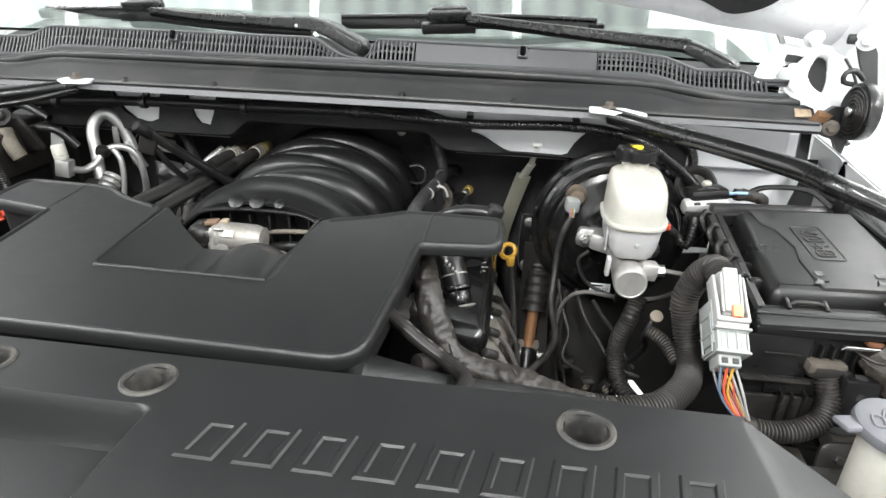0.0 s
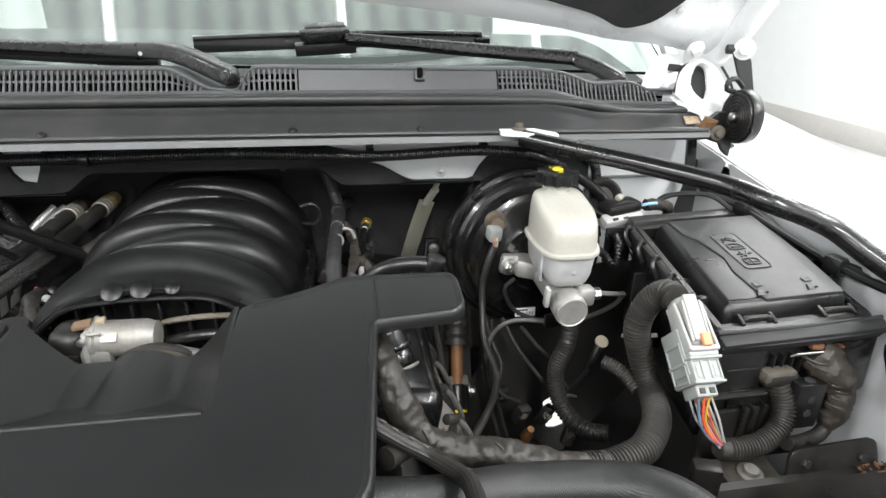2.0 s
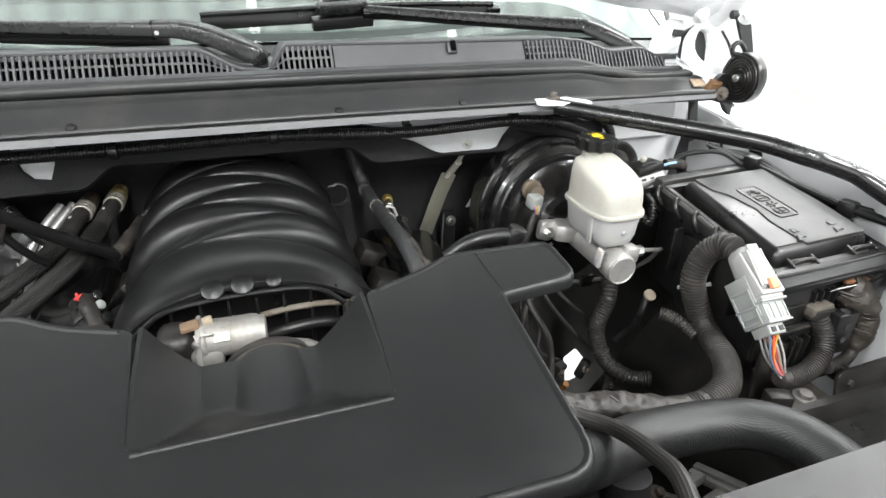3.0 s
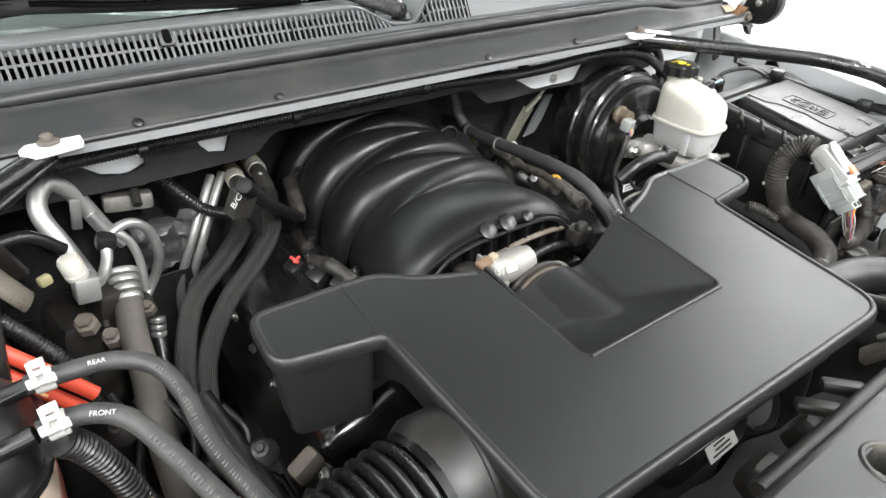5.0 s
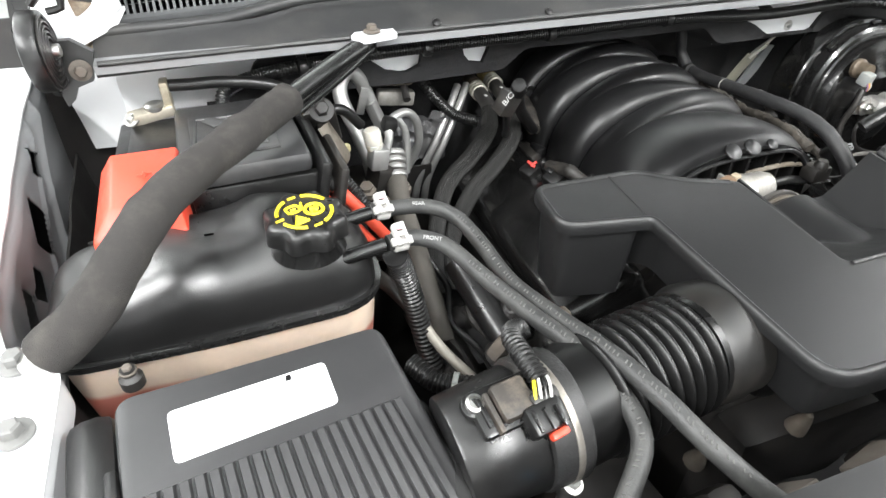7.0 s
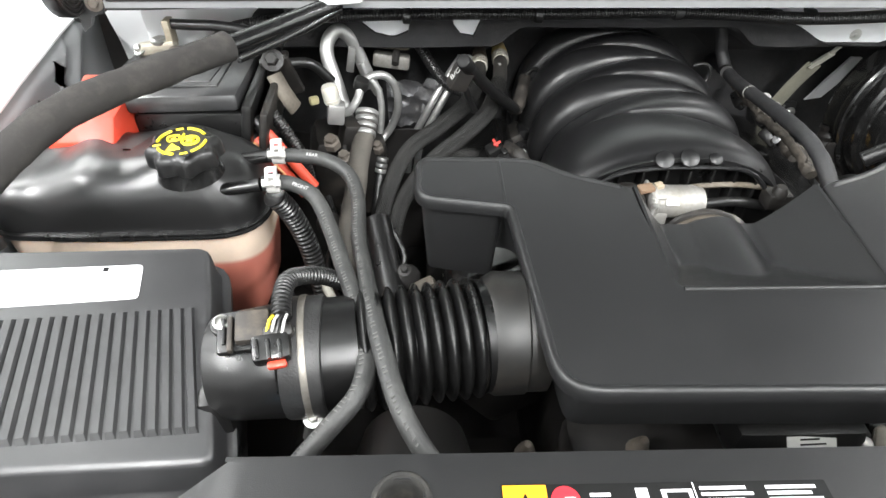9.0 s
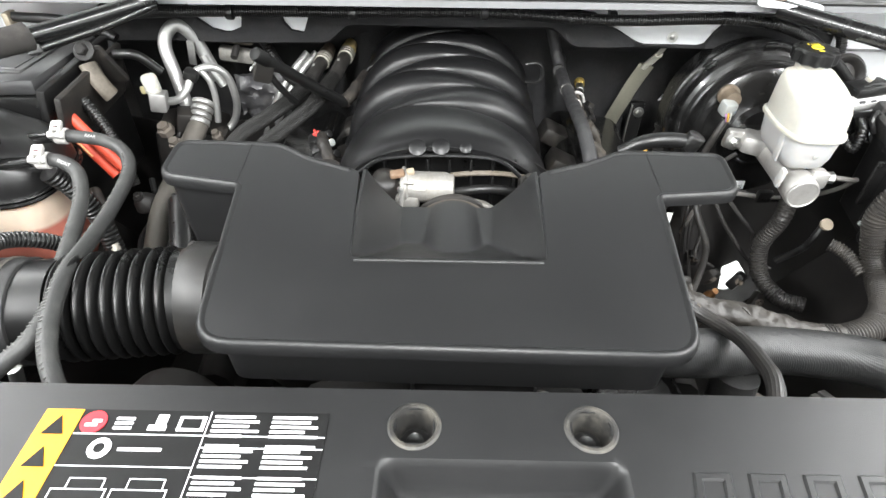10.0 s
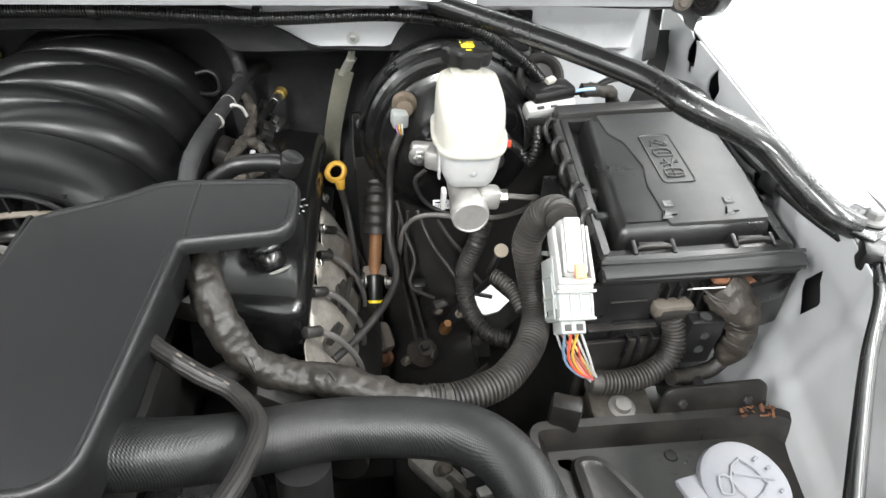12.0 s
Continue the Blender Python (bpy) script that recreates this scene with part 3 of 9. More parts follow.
part("cowl_side", sheet(span(0, 1, 4), span(0.75, 1.145, 6), lambda u, z: (0.6 + u * (0.208 - 0.25 * max(0.0, 1.076 - z)), 1.066 + 0.002 * math.sin(z * 60), z), thick=(0, 0.003, 0)), PANELDIM, car, "cowl side panel, white paint dimmed for shade")
# dark sheet put in as the shade of the gap
part("wing_gap_shade", sheet(span(0.7, 0.88, 4), span(0.7, 1.1, 4), lambda x, z: (x, 1.082 + 0.002 * math.sin(z * 50), z), thick=(0, 0.003, 0)), SHADEBLACK, car, "dark sheet standing for the shade beside the cowl")
part("cowl_side", sheet(span(0, 1, 6), span(1.026, 1.16, 8), lambda u, z: (-0.6 - u * (0.231 - 0.13 * (1.1 - z)), 1.088 - 0.018 * (1 - u) + 0.002 * math.sin(z * 60), z), thick=(0, 0.003, 0)), PANELDIM, car, "cowl side panel, white paint dimmed for shade")
# same for the battery's side: shade given by a dark sheet
part("wing_gap_shade", sheet(span(-0.93, -0.62, 4), span(0.7, 1.2, 4), lambda x, z: (x, 1.112 + 0.002 * math.sin(z * 50), z), thick=(0, 0.003, 0)), DARK, car, "dark sheet standing for the shade beside the cowl")
part("firewall", run_x([(1.2, 1.06), (1.205, 0.8), (1.2, 0.66)], XS, lambda x: 0.0, (0, 0.004, 0)), SHADEBLACK, car)

part("toe_board", sheet(span(-0.76, 0.47, 12), span(0.04, 0.67, 6), lambda x, z: (x, 1.203 + 0.02 * math.sin(z * 8), z), thick=(0, 0.004, 0)), SHADEBLACK, car)


def insulation_top(x):
    return along(x, [(-0.64, 1.09), (-0.615, 1.1), (-0.585, 1.14), (-0.57, 1.162), (-0.455, 1.162), (-0.43, 1.122), (-0.41, 1.107), (-0.385, 1.102), (-0.362, 1.108), (-0.347, 1.162), (-0.304, 1.162), (-0.284, 1.106), (-0.253, 1.102), (-0.246, 1.162), (0.1, 1.162), (0.215, 1.14), (0.23, 1.12), (0.305, 1.09), (0.395, 1.088), (0.42, 1.122), (0.44, 1.14), (0.6, 1.14)])


def insulation():
    bm = bmesh.new()
    prof = [(1.046, None), (1.045, 1.088), (1.06, 1.082), (1.15, 1.076), (1.186, 1.03), (1.18, 0.8), (1.18, 0.66)]
    sheet(span(-0.66, 0.6, 126), range(len(prof)), lambda x, k: (x, prof[k][0] + 0.006 * noise.noise(Vector((x * 9, k, 1.7))), insulation_top(x) if prof[k][1] is None else min(prof[k][1] + (0.03 * ease((0.21 - abs(x + 0.02)) / 0.05) if k < 5 else 0), insulation_top(x)) - 0.001 * k), bm, thick=(0, -0.009, 0))
    return part("insulation_mat", bm, FELT, car, "black felt insulation with cut-outs on the firewall")


insulation()
# cable strap stud and panel plugs
for x, y, z in ((0.346, 1.058, 1.1), (0.08, 1.155, 1.088)):
    part("stud", lathe([(0.009, 0), (0.009, 0.002), (0.005, 0.003), (0.004, 0.012), (0.0, 0.013)], (x, y, z), (0, -1, 0), 14), STEEL, car)


def hood():
    """The raised hood: inner panel with a dark pad, and the outer skin above it."""
    up = Vector((0, -math.cos(radians(58)), math.sin(radians(58))))
    out = Vector((0, math.sin(radians(58)), math.cos(radians(58))))

    def rear(x):
        return Vector((x, 1.03, 1.292 + 0.078 * (1 - (abs(x) / 0.76) ** 1.6)))

    def f(x, v):
        rib = 0.012 * math.sin(min(1.0, v / 0.08) * math.pi) + 0.008 * math.exp(-((abs(x) - 0.6) / 0.05) ** 2)
        return rear(x) + up * v - out * rib

    xs = span(-0.8, 0.8, 48)
    vs = [0, 0.01, 0.02, 0.035, 0.05, 0.07, 0.09, 0.12, 0.2, 0.4, 0.7, 1.0, 1.15]
    h = part("hood", sheet(xs, vs, f, thick=tuple(out * 0.035)), PAINT, car, "raised white hood seen from below")
    pad = rounded([(-0.62, 0.16), (-0.5, 0.07), (-0.2, 0.045), (0.25, 0.06), (0.45, 0.058), (0.56, 0.045), (0.605, 0.028), (0.65, 0.048), (0.69, 0.1), (0.68, 1.0), (-0.6, 1.0)], 0.02, 6)
    bm = bmesh.new()
    line = [rear(0).lerp(rear(p.x), 1.0) + up * p.y - out * 0.012 for p in pad]
    a = [bm.verts.new(p) for p in line]
    b = [bm.verts.new(p - out * 0.012) for p in line]
    bm.faces.new(a)
    bm.faces.new(b[::-1])
    for k in range(len(a)):
        bm.faces.new((a[k], b[k], b[(k + 1) % len(a)], a[(k + 1) % len(a)]))
    part("insulation_pad", bm, FELT, h, "black hood insulation pad")
    for sx in (-1, 1):
        for x, v in ((0.735, 0.02), (0.69, 0.07), (0.74, 0.1), (0.6, 0.05)):
            q = rear(x) + up * v - out * (0.024 if v < 0.05 else 0.012)
            part("bolt" if v < 0.05 else "pressed_dimple", hexbolt((sx * q.x, q.y, q.z), tuple(-out), 0.0085) if v < 0.05 else lathe([(0.007, 0), (0.006, 0.002), (0, 0.003)], (sx * q.x, q.y, q.z), tuple(-out), 12), PAINT, h)
        part("edge_fold", tube([(sx * 0.795, rear(0.795).y + 0.0, rear(0.795).z + 0.005), tuple(rear(sx * 0.8) + up * 0.12 - out * 0.02), tuple(rear(sx * 0.8) + up * 0.5 - out * 0.02), tuple(rear(sx * 0.8) + up * 1.1 - out * 0.02)], 0.02, 10, 0.03), PAINT, h)


hood()


def plate_of(pts, thick):
    """A flat plate through a few corner points."""
    bm = bmesh.new()
    a = [bm.verts.new(p) for p in pts]
    b = [bm.verts.new(Vector(p) + Vector(thick)) for p in pts]
    bm.faces.new(a)
    bm.faces.new(b[::-1])
    for k in range(len(a)):
        bm.faces.new((a[k], b[k], b[(k + 1) % len(a)], a[(k + 1) % len(a)]))
    return bm


def hinge(s):
    """Hood hinge: white pressed arm and bracket, black link and clock spring."""
    t = thing("hood_hinge", "white hood hinge with a black spiral spring", "hinge", (s * 0.79, 1.0, 1.15), "hood hinges")

    def plate(pts, y, depth):
        return plate_of([(s * x, y + 0.25 * (z - 1.24), z) for x, z in pts], (0, depth, 0))

    def ring_plate(outer, inner, y, depth):
        """A pressed plate with an opening through it."""
        o = [Vector(p) for p in outer]
        i = [Vector(p) for p in inner]
        pts = [smooth_path([(p.x, 0, p.y) for p in q] + [(q[0].x, 0, q[0].y)], 0.004) for q in (o, i)]
        n = 48
        at = lambda q, u: q[int(u * (len(q) - 1)) % len(q)]
        bm = sheet(range(n + 1), span(0, 1, 4), lambda a, v: (lambda p, q: (s * (p.x + (q.x - p.x) * v), y + 0.25 * (p.z - 1.24) - 0.006 * math.sin(v * math.pi), p.z + (q.z - p.z) * v))(at(pts[0], a / n), at(pts[1], a / n)), thick=(0, depth, 0))
        return bm

    part("hinge_bracket", ring_plate([(0.722, 1.228), (0.73, 1.262), (0.758, 1.284), (0.788, 1.272), (0.808, 1.245), (0.822, 1.205), (0.79, 1.198), (0.75, 1.208)], [(0.744, 1.245), (0.747, 1.256), (0.757, 1.272), (0.771, 1.268), (0.774, 1.252), (0.771, 1.228), (0.768, 1.222), (0.752, 1.232)], 1.01, 0.006), PAINT, t, "white pressed hinge bracket with an opening")
    # dark plate that gives the bracket's opening its shade
    part("bracket_shade", plate([(0.73, 1.23), (0.74, 1.27), (0.765, 1.28), (0.79, 1.26), (0.785, 1.21), (0.75, 1.215)], 1.03, 0.004), SHADEBLACK, t, "dark plate standing for the shade behind the bracket")
    part("arm", plate([(0.677, 1.228), (0.688, 1.258), (0.708, 1.283), (0.716, 1.29), (0.742, 1.287), (0.746, 1.276), (0.735, 1.262), (0.718, 1.256), (0.704, 1.234)], 1.035, 0.014), PAINT, t, "white folded hinge arm")
    part("arm_slot", block((s * 0.728, 1.036, 1.268), (0.019, 0.01, 0.011), 0.0015, (0, s * 6, 0)), SHADEBLACK, t)
    part("arm_tab", block((s * 0.708, 1.055, 1.302), (0.008, 0.004, 0.034), 0.001, (0, -s * 30, 0)), STEEL, t)
    part("foot", plate_of([(s * 0.72, 1.02, 1.222), (s * 0.73, 1.0, 1.21), (s * 0.79, 0.975, 1.188), (s * 0.832, 0.985, 1.19), (s * 0.826, 1.02, 1.206), (s * 0.78, 1.03, 1.208)], (0, 0, 0.004)), PAINT, t, "white hinge foot")
    part("bolt", hexbolt((s * 0.796, 1.005, 1.204), (0, -0.5, 1), 0.0072), STEEL, t)
    part("strap", tube([(s * 0.787, 1.0, 1.274), (s * 0.802, 0.994, 1.253), (s * 0.813, 0.985, 1.225)], 0.0045, 8, squash=0.5), BLACK, t, "black spring strap")
    part("link", plate([(0.78, 1.296), (0.79, 1.307), (0.8, 1.303), (0.809, 1.286), (0.817, 1.24), (0.822, 1.215), (0.806, 1.215), (0.8, 1.242), (0.788, 1.272)], 0.95, 0.006), BLACK, t, "black hinge link")
    part("link_hook", tube([(s * 0.795, 0.95, 1.25), (s * 0.78, 0.948, 1.262), (s * 0.768, 0.948, 1.258), (s * 0.768, 0.948, 1.246), (s * 0.782, 0.948, 1.243)], 0.004, 8), BLACK, t)
    part("pivot", rod((s * 0.765, 0.965, 1.303), (s * 0.79, 0.958, 1.303), 0.007, seg=14, soft=0.0015), SHADEBLACK, t)
    part("pivot_nut", hexbolt((s * 0.786, 0.952, 1.304), (-s * 0.6, -1, 0), 0.009), PAINT, t)
    part("spring_case", rod((s * 0.792, 0.945, 1.205), (s * 0.81, 0.945, 1.205), 0.041, seg=44, soft=0.002), BLACK, t, "round black spring case")
    sp = bmesh.new()
    turns = [Vector((s * (0.7905 - 0.0006 * math.sin(a / 6)), 0.945 + (0.007 + 0.0053 * a / 6.283) * math.cos(a), 1.205 + (0.007 + 0.0053 * a / 6.283) * math.sin(a))) for a in span(0, 6.283 * 6.0, 170)]
    rings(sp, turns, [0.0017] * len(turns), 6)
    part("spring", sp, surface("worn_spring_steel", (0.035, 0.033, 0.032), 0.35, metal=0.5, vary=0.2), t, "flat black spiral spring")
    part("pivot", rod((s * 0.795, 0.945, 1.205), (s * 0.782, 0.945, 1.205), 0.007, seg=12, soft=0.002), STEEL, t)
    part("spring_tail", tube([(s * 0.8, 0.985, 1.19), (s * 0.8, 0.97, 1.165), (s * 0.803, 0.955, 1.155)], 0.006, 8, squash=0.6), BLACK, t)
    part("body_bracket", plate([(0.757, 1.194), (0.777, 1.208), (0.794, 1.208), (0.804, 1.172), (0.797, 1.141), (0.788, 1.148), (0.782, 1.16), (0.765, 1.165)], 0.975, 0.01), BLACK, t, "black hinge body bracket")
    part("bolt", hexbolt((s * 0.774, 0.957, 1.178), (-s * 0.2, -1, 0.1), 0.0068), DULL, t)
    if s > 0:
        part("brace_post", plate([(0.76, 1.19), (0.776, 1.18), (0.775, 1.09), (0.758, 1.085)], 1.03, 0.006), SEMI, t, "black post below the hinge")
    stain = surface("rust_stained_paint", (0.26, 0.2, 0.14), 0.6, grain=120, vary=0.5, bump=0.2, dust=0.8, dust_colour=(0.1, 0.06, 0.03))
    if s < 0:
        part("stained_corner", plate_of([(-0.8, 0.99, 1.17), (-0.745, 0.99, 1.176), (-0.738, 1.012, 1.23), (-0.775, 1.012, 1.238)], (0, 0.003, 0)), stain, t, "rust-stained pale body corner")
    else:
        part("stained_edge", plate_of([(0.728, 0.975, 1.188), (0.75, 0.972, 1.19), (0.752, 0.985, 1.197), (0.73, 0.99, 1.197)], (0, 0, 0.002)), stain, t, "stained body edge")
        foam = block((0.76, 0.968, 1.188), (0.017, 0.016, 0.026), 0.004, (20, 15, 10))
        for v in foam.verts:
            v.co += Vector((1, -1, 0.6)) * 0.006 * noise.noise(v.co * 190)
        part("foam_block", foam, surface("brown_foam", (0.14, 0.075, 0.035), 0.9, vary=0.4, bump=0.8, fine=500), t, "weathered brown foam block")


hinge(1)
hinge(-1)
part("bare_panel", plate_of([(0.397, 1.17, 0.93), (0.427, 1.17, 0.935), (0.447, 1.17, 0.962), (0.471, 1.17, 1.013), (0.452, 1.17, 1.014)], (0, 0.006, 0)), PAINT, car, "white panel showing past the insulation")


def glass_y(x):
    return 1.17 - 0.1 * (x / 0.75) ** 2


part("windshield", sheet(span(-0.74, 0.74, 30), span(0, 0.95, 12), lambda x, v: (x * (1 - 0.12 * v), glass_y(x) + v * 0.82, 1.256 + 0.5 * v + 0.03 * math.sin(v * 3)), thick=(0, 0.003, -0.005)), GLASS, car, "tinted windshield glass").visible_shadow = False
part("dashboard", sheet(span(-0.72, 0.72, 10), span(0, 1, 8), lambda x, v: (x, glass_y(x) + 0.03 + 0.62 * v, 1.235 + 0.05 * math.sin(v * 2.6)), thick=(0, 0, -0.04)), SHADEBLACK, car, "dark dashboard under the glass")
part("cabin_wall", block((0, 2.35, 1.4), (1.5, 0.05, 1.1), 0.02), SHADEBLACK, car)
for s in (-1, 1):
    part("pillar", tube([(s * 0.78, 1.1, 1.22), (s * 0.745, 1.5, 1.5), (s * 0.67, 1.95, 1.75)], 0.03, 10), PAINT, car, "white windshield pillar")

# ---------------------------------------------------------------- cowl
cowl = thing("cowl_grille", "weathered dark plastic cowl panel with air slots", "cowl panel", (0, 1.05, 1.2))


def cowl_dip(x):
    """The dips of the cowl's upper edge at the wiper pivots."""
    return along(x, [(-0.73, -0.028), (-0.66, -0.022), (-0.6, -0.02), (-0.53, 0.0), (-0.06, 0.0), (0.012, -0.029), (0.036, -0.031), (0.066, 0.002), (0.48, 0.0), (0.52, -0.004), (0.6, -0.023), (0.65, -0.021), (0.69, -0.033), (0.73, -0.033)])


XC = span(-0.73, 0.73, 182)
CT = 1.2655
part("panel", run_x([(1.033, CT - 0.004), (1.0335, CT), (1.037, CT + 0.0025), (1.05, CT + 0.002), (1.08, CT + 0.0005), (1.12, CT - 0.004), (1.165, CT - 0.013)], XC, lambda x: cowl_dip(x), (0, 0, -0.003)), GRILLE, cowl)
part("edge_bead", sheet(XC, range(7), lambda x, k: (x, 1.0335 - 0.0028 * math.sin(k * math.pi / 3), CT + cowl_dip(x) + 0.0008 + 0.0028 * math.cos(k * math.pi / 3))), GRILLE, cowl)
part("rail", run_x([(1.012, 1.228), (1.012, 1.235), (1.017, 1.2385), (1.02, 1.237)], XC, lambda x: cowl_z(x), (0, 0.002, 0)), GRILLE, cowl)
# near-black that paints in the shade of slots, seams and wiper gaps
GAPSHADE = surface("black_gap_shade", (0.003, 0.003, 0.003), 0.9, vary=0.1, bump=0.0, spec=0.05)
# sheet added behind the slats, coloured as the shade in there
part("back_wall", run_x([(1.024, 1.224), (1.06, 1.226), (1.062, 1.26)], XC, lambda x: min(cowl_z(x), cowl_dip(x)) - 0.004, (0, 0.002, 0)), GAPSHADE, cowl, "black sheet standing for the shade behind the slots")
part("plain_strip", sheet(span(0.126, 0.43, 20), [0, 1], lambda x, v: (x, 1.0165 + 0.0165 * v, 1.237 + cowl_z(x) * (1 - v) + v * (0.027 + cowl_dip(x))), thick=(0, 0.002, 0)), GRILLE, cowl)
for a, b, rows in ((-0.73, 0.126, (0.5,)), (0.43, 0.73, (0.34, 0.67))):
    for v in rows:
        part("bar", sheet(span(a, b, int((b - a) / 0.008)), [-0.045, 0.045], lambda x, w: (x, 1.0165 + 0.0165 * (v + w), 1.237 + cowl_z(x) * (1 - v) + (v + w) * (0.027 + cowl_dip(x))), thick=(0, 0.002, -0.001)), GRILLE, cowl)
for x in (-0.47, -0.15, 0.128, 0.428):
    part("panel_seam", tube([(x, 1.016, 1.2385 + cowl_z(x)), (x, 1.0325, 1.2645 + cowl_dip(x))], 0.0009, 6), GAPSHADE, cowl)


def cowl_bars():
    """Upright slats between the air slots, one shared mesh."""
    bm = block((0, 0, 0), (0.0029, 0.004, 1.0), 0)
    me = mesh_from(bm, "slat", GRILLE)
    x = -0.726
    while x < 0.70:
        if x < 0.126 or x > 0.43:
            z0, z1 = 1.2365 + cowl_z(x), CT - 0.001 + cowl_dip(x)
            if z1 - z0 > 0.003:
                ob = piece("slat", me, cowl, (x, 1.0255, (z0 + z1) / 2), (-math.atan2(0.0165, z1 - z0), 0, 0))
                ob.scale = (1, 1, math.hypot(z1 - z0, 0.0165))
        x += 0.0074


cowl_bars()
for x in (-0.3, 0.307):
    part("clip_tab", block((x, 1.0245, 1.2585), (0.017, 0.006, 0.017), 0.003, (-30, 0, 0)), GRILLE, cowl)
    part("clip_slot", block((x, 1.021, 1.2625), (0.009, 0.006, 0.016), 0.003, (-30, 0, 0)), GAPSHADE, cowl)

seal = thing("cowl_seal", "long dark rubber seal along the cowl", "seal", (0, 0.98, 1.18))
part("upper_bead", tube([(-0.75, 1.002, 1.204), (-0.62, 1.003, 1.206), (-0.5, 1.003, 1.222), (-0.2, 1.003, 1.226), (0.2, 1.003, 1.227), (0.5, 1.003, 1.222), (0.64, 1.003, 1.206), (0.74, 1.003, 1.206)], 0.0075, 12, 0.012), SEAL, seal)
part("face", run_x([(1.006, 1.219), (0.996, 1.218), (0.992, 1.213), (0.984, 1.209), (0.972, 1.2), (0.962, 1.193), (0.958, 1.19), (0.955, 1.1865), (0.96, 1.185)], XS, lambda x: cowl_z(x) * 0.75, (0, 0.001, -0.002)), SEAL, seal)
part("lower_edge", tube([(-0.755, 0.954, 1.1835), (0.0, 0.954, 1.187), (0.755, 0.954, 1.1835)], 0.0035, 8, 0.02), SEAL, seal)
for x in (-0.2, 0.12, 0.3, -0.36):
    part("push_pin", lathe([(0.006, 0), (0.005, 0.002), (0.0, 0.003)], (x, 0.957, 1.192), (0, -0.7, 0.7), 12), BLACK, seal)


# ---------------------------------------------------------------- wipers
def channel(pts, wide, high, step=0.006, taper=None):
    """A bar of rounded box section along a path; wide and high run from start to end."""
    c = smooth_path(pts, step)
    n = len(c)
    sec = rounded([(-1, -1), (1, -1), (0.8, 1), (-0.8, 1)], 0.45, 3)
    bm, loops = bmesh.new(), []
    for i, p in enumerate(c):
        k = i / (n - 1)
        tg = (c[min(i + 1, n - 1)] - c[max(i - 1, 0)]).normalized()
        side = tg.cross(Vector((0, 0, 1))).normalized()
        up = side.cross(tg)
        w, h = wide[0] + (wide[1] - wide[0]) * k, high[0] + (high[1] - high[0]) * k
        if taper:
            e = math.sqrt(max(0.05, 1 - max(0.0, 1 - k * (n - 1) * step / taper) ** 2))
            w, h = w * e, h * e
        loops.append([bm.verts.new(p + side * q.x * w + up * q.y * h) for q in sec])
    for l, m in zip(loops, loops[1:]):
        for j in range(len(l)):
            bm.faces.new((l[j], l[(j + 1) % len(l)], m[(j + 1) % len(l)], m[j]))
    bm.faces.new(loops[0][::-1])
    bm.faces.new(loops[-1])
    return bm


def wiper(label, arm, fore, joint, blade):
    """arm: the thick part from the pivot; fore: the slim arm; joint and blade lie on the glass."""
    t = thing("windshield_wiper", label, "wiper", arm[0], "wipers")
    part("arm_head", channel(arm, (0.019, 0.0205), (0.013, 0.0115), taper=0.018), SATIN, t, "thick black arm head")
    part("pivot_foot", lathe([(0.016, 0.01), (0.0175, 0.0), (0.016, -0.02), (0.0, -0.022)], tuple(Vector(arm[0]) + Vector((-0.004, 0.004, -0.012))), (0, -0.3, 1), 20), BLACK, t)
    a, b = Vector(arm[-1]), Vector(arm[-2])
    d = (a - b).normalized()
    part("hinge_gap", channel([tuple(a - d * 0.001), tuple(a + d * 0.004)], (0.0195, 0.0195), (0.011, 0.011), 0.002), GAPSHADE, t)
    part("hinge_pin", rod(tuple(a + Vector((0, -0.021, -0.004))), tuple(a + Vector((0, 0.02, -0.004))), 0.003, seg=10), STEEL, t)
    part("arm", channel(fore, (0.019, 0.0085), (0.0105, 0.0055), 0.012), SATIN, t, "slim black arm")
    part("arm_edge", channel([(x, y - 0.002, z - 0.0105) for x, y, z in fore], (0.0195, 0.0085), (0.003, 0.003), 0.012), GAPSHADE, t)
    j = Vector(joint)
    part("joint", block(joint, (0.082, 0.022, 0.022), 0.007, (20, -3, 6)), GLOSS, t)
    part("joint_cap", block(tuple(j + Vector((0, 0.002, 0.012))), (0.066, 0.018, 0.006), 0.0025, (20, -3, 6)), SATIN, t)
    part("joint_slot", block((joint[0], joint[1] - 0.013, joint[2] + 0.002), (0.06, 0.004, 0.006), 0.002, (20, -3, 6)), SHADEBLACK, t)
    part("blade", tube(blade, 0.0065, 8, 0.02, squash=1.7), BLACK, t, "black rubber wiper blade")
    part("spoiler", tube([(x, y - 0.002, z + 0.012) for x, y, z in blade], 0.0052, 8, 0.02), GLOSS, t)
    part("blade_foot", block(tuple(j + Vector((0.0, 0.004, -0.022))), (0.1, 0.016, 0.02), 0.003, (20, -3, 6)), BLACK, t)
    part("blade_end", block(blade[-1], (0.03, 0.014, 0.018), 0.004, (20, 0, 4)), SATIN, t)


SATIN = surface("satin_wiper_paint", (0.012, 0.012, 0.0125), 0.26, grain=30, vary=0.1, bump=0.05, dust=0.05)
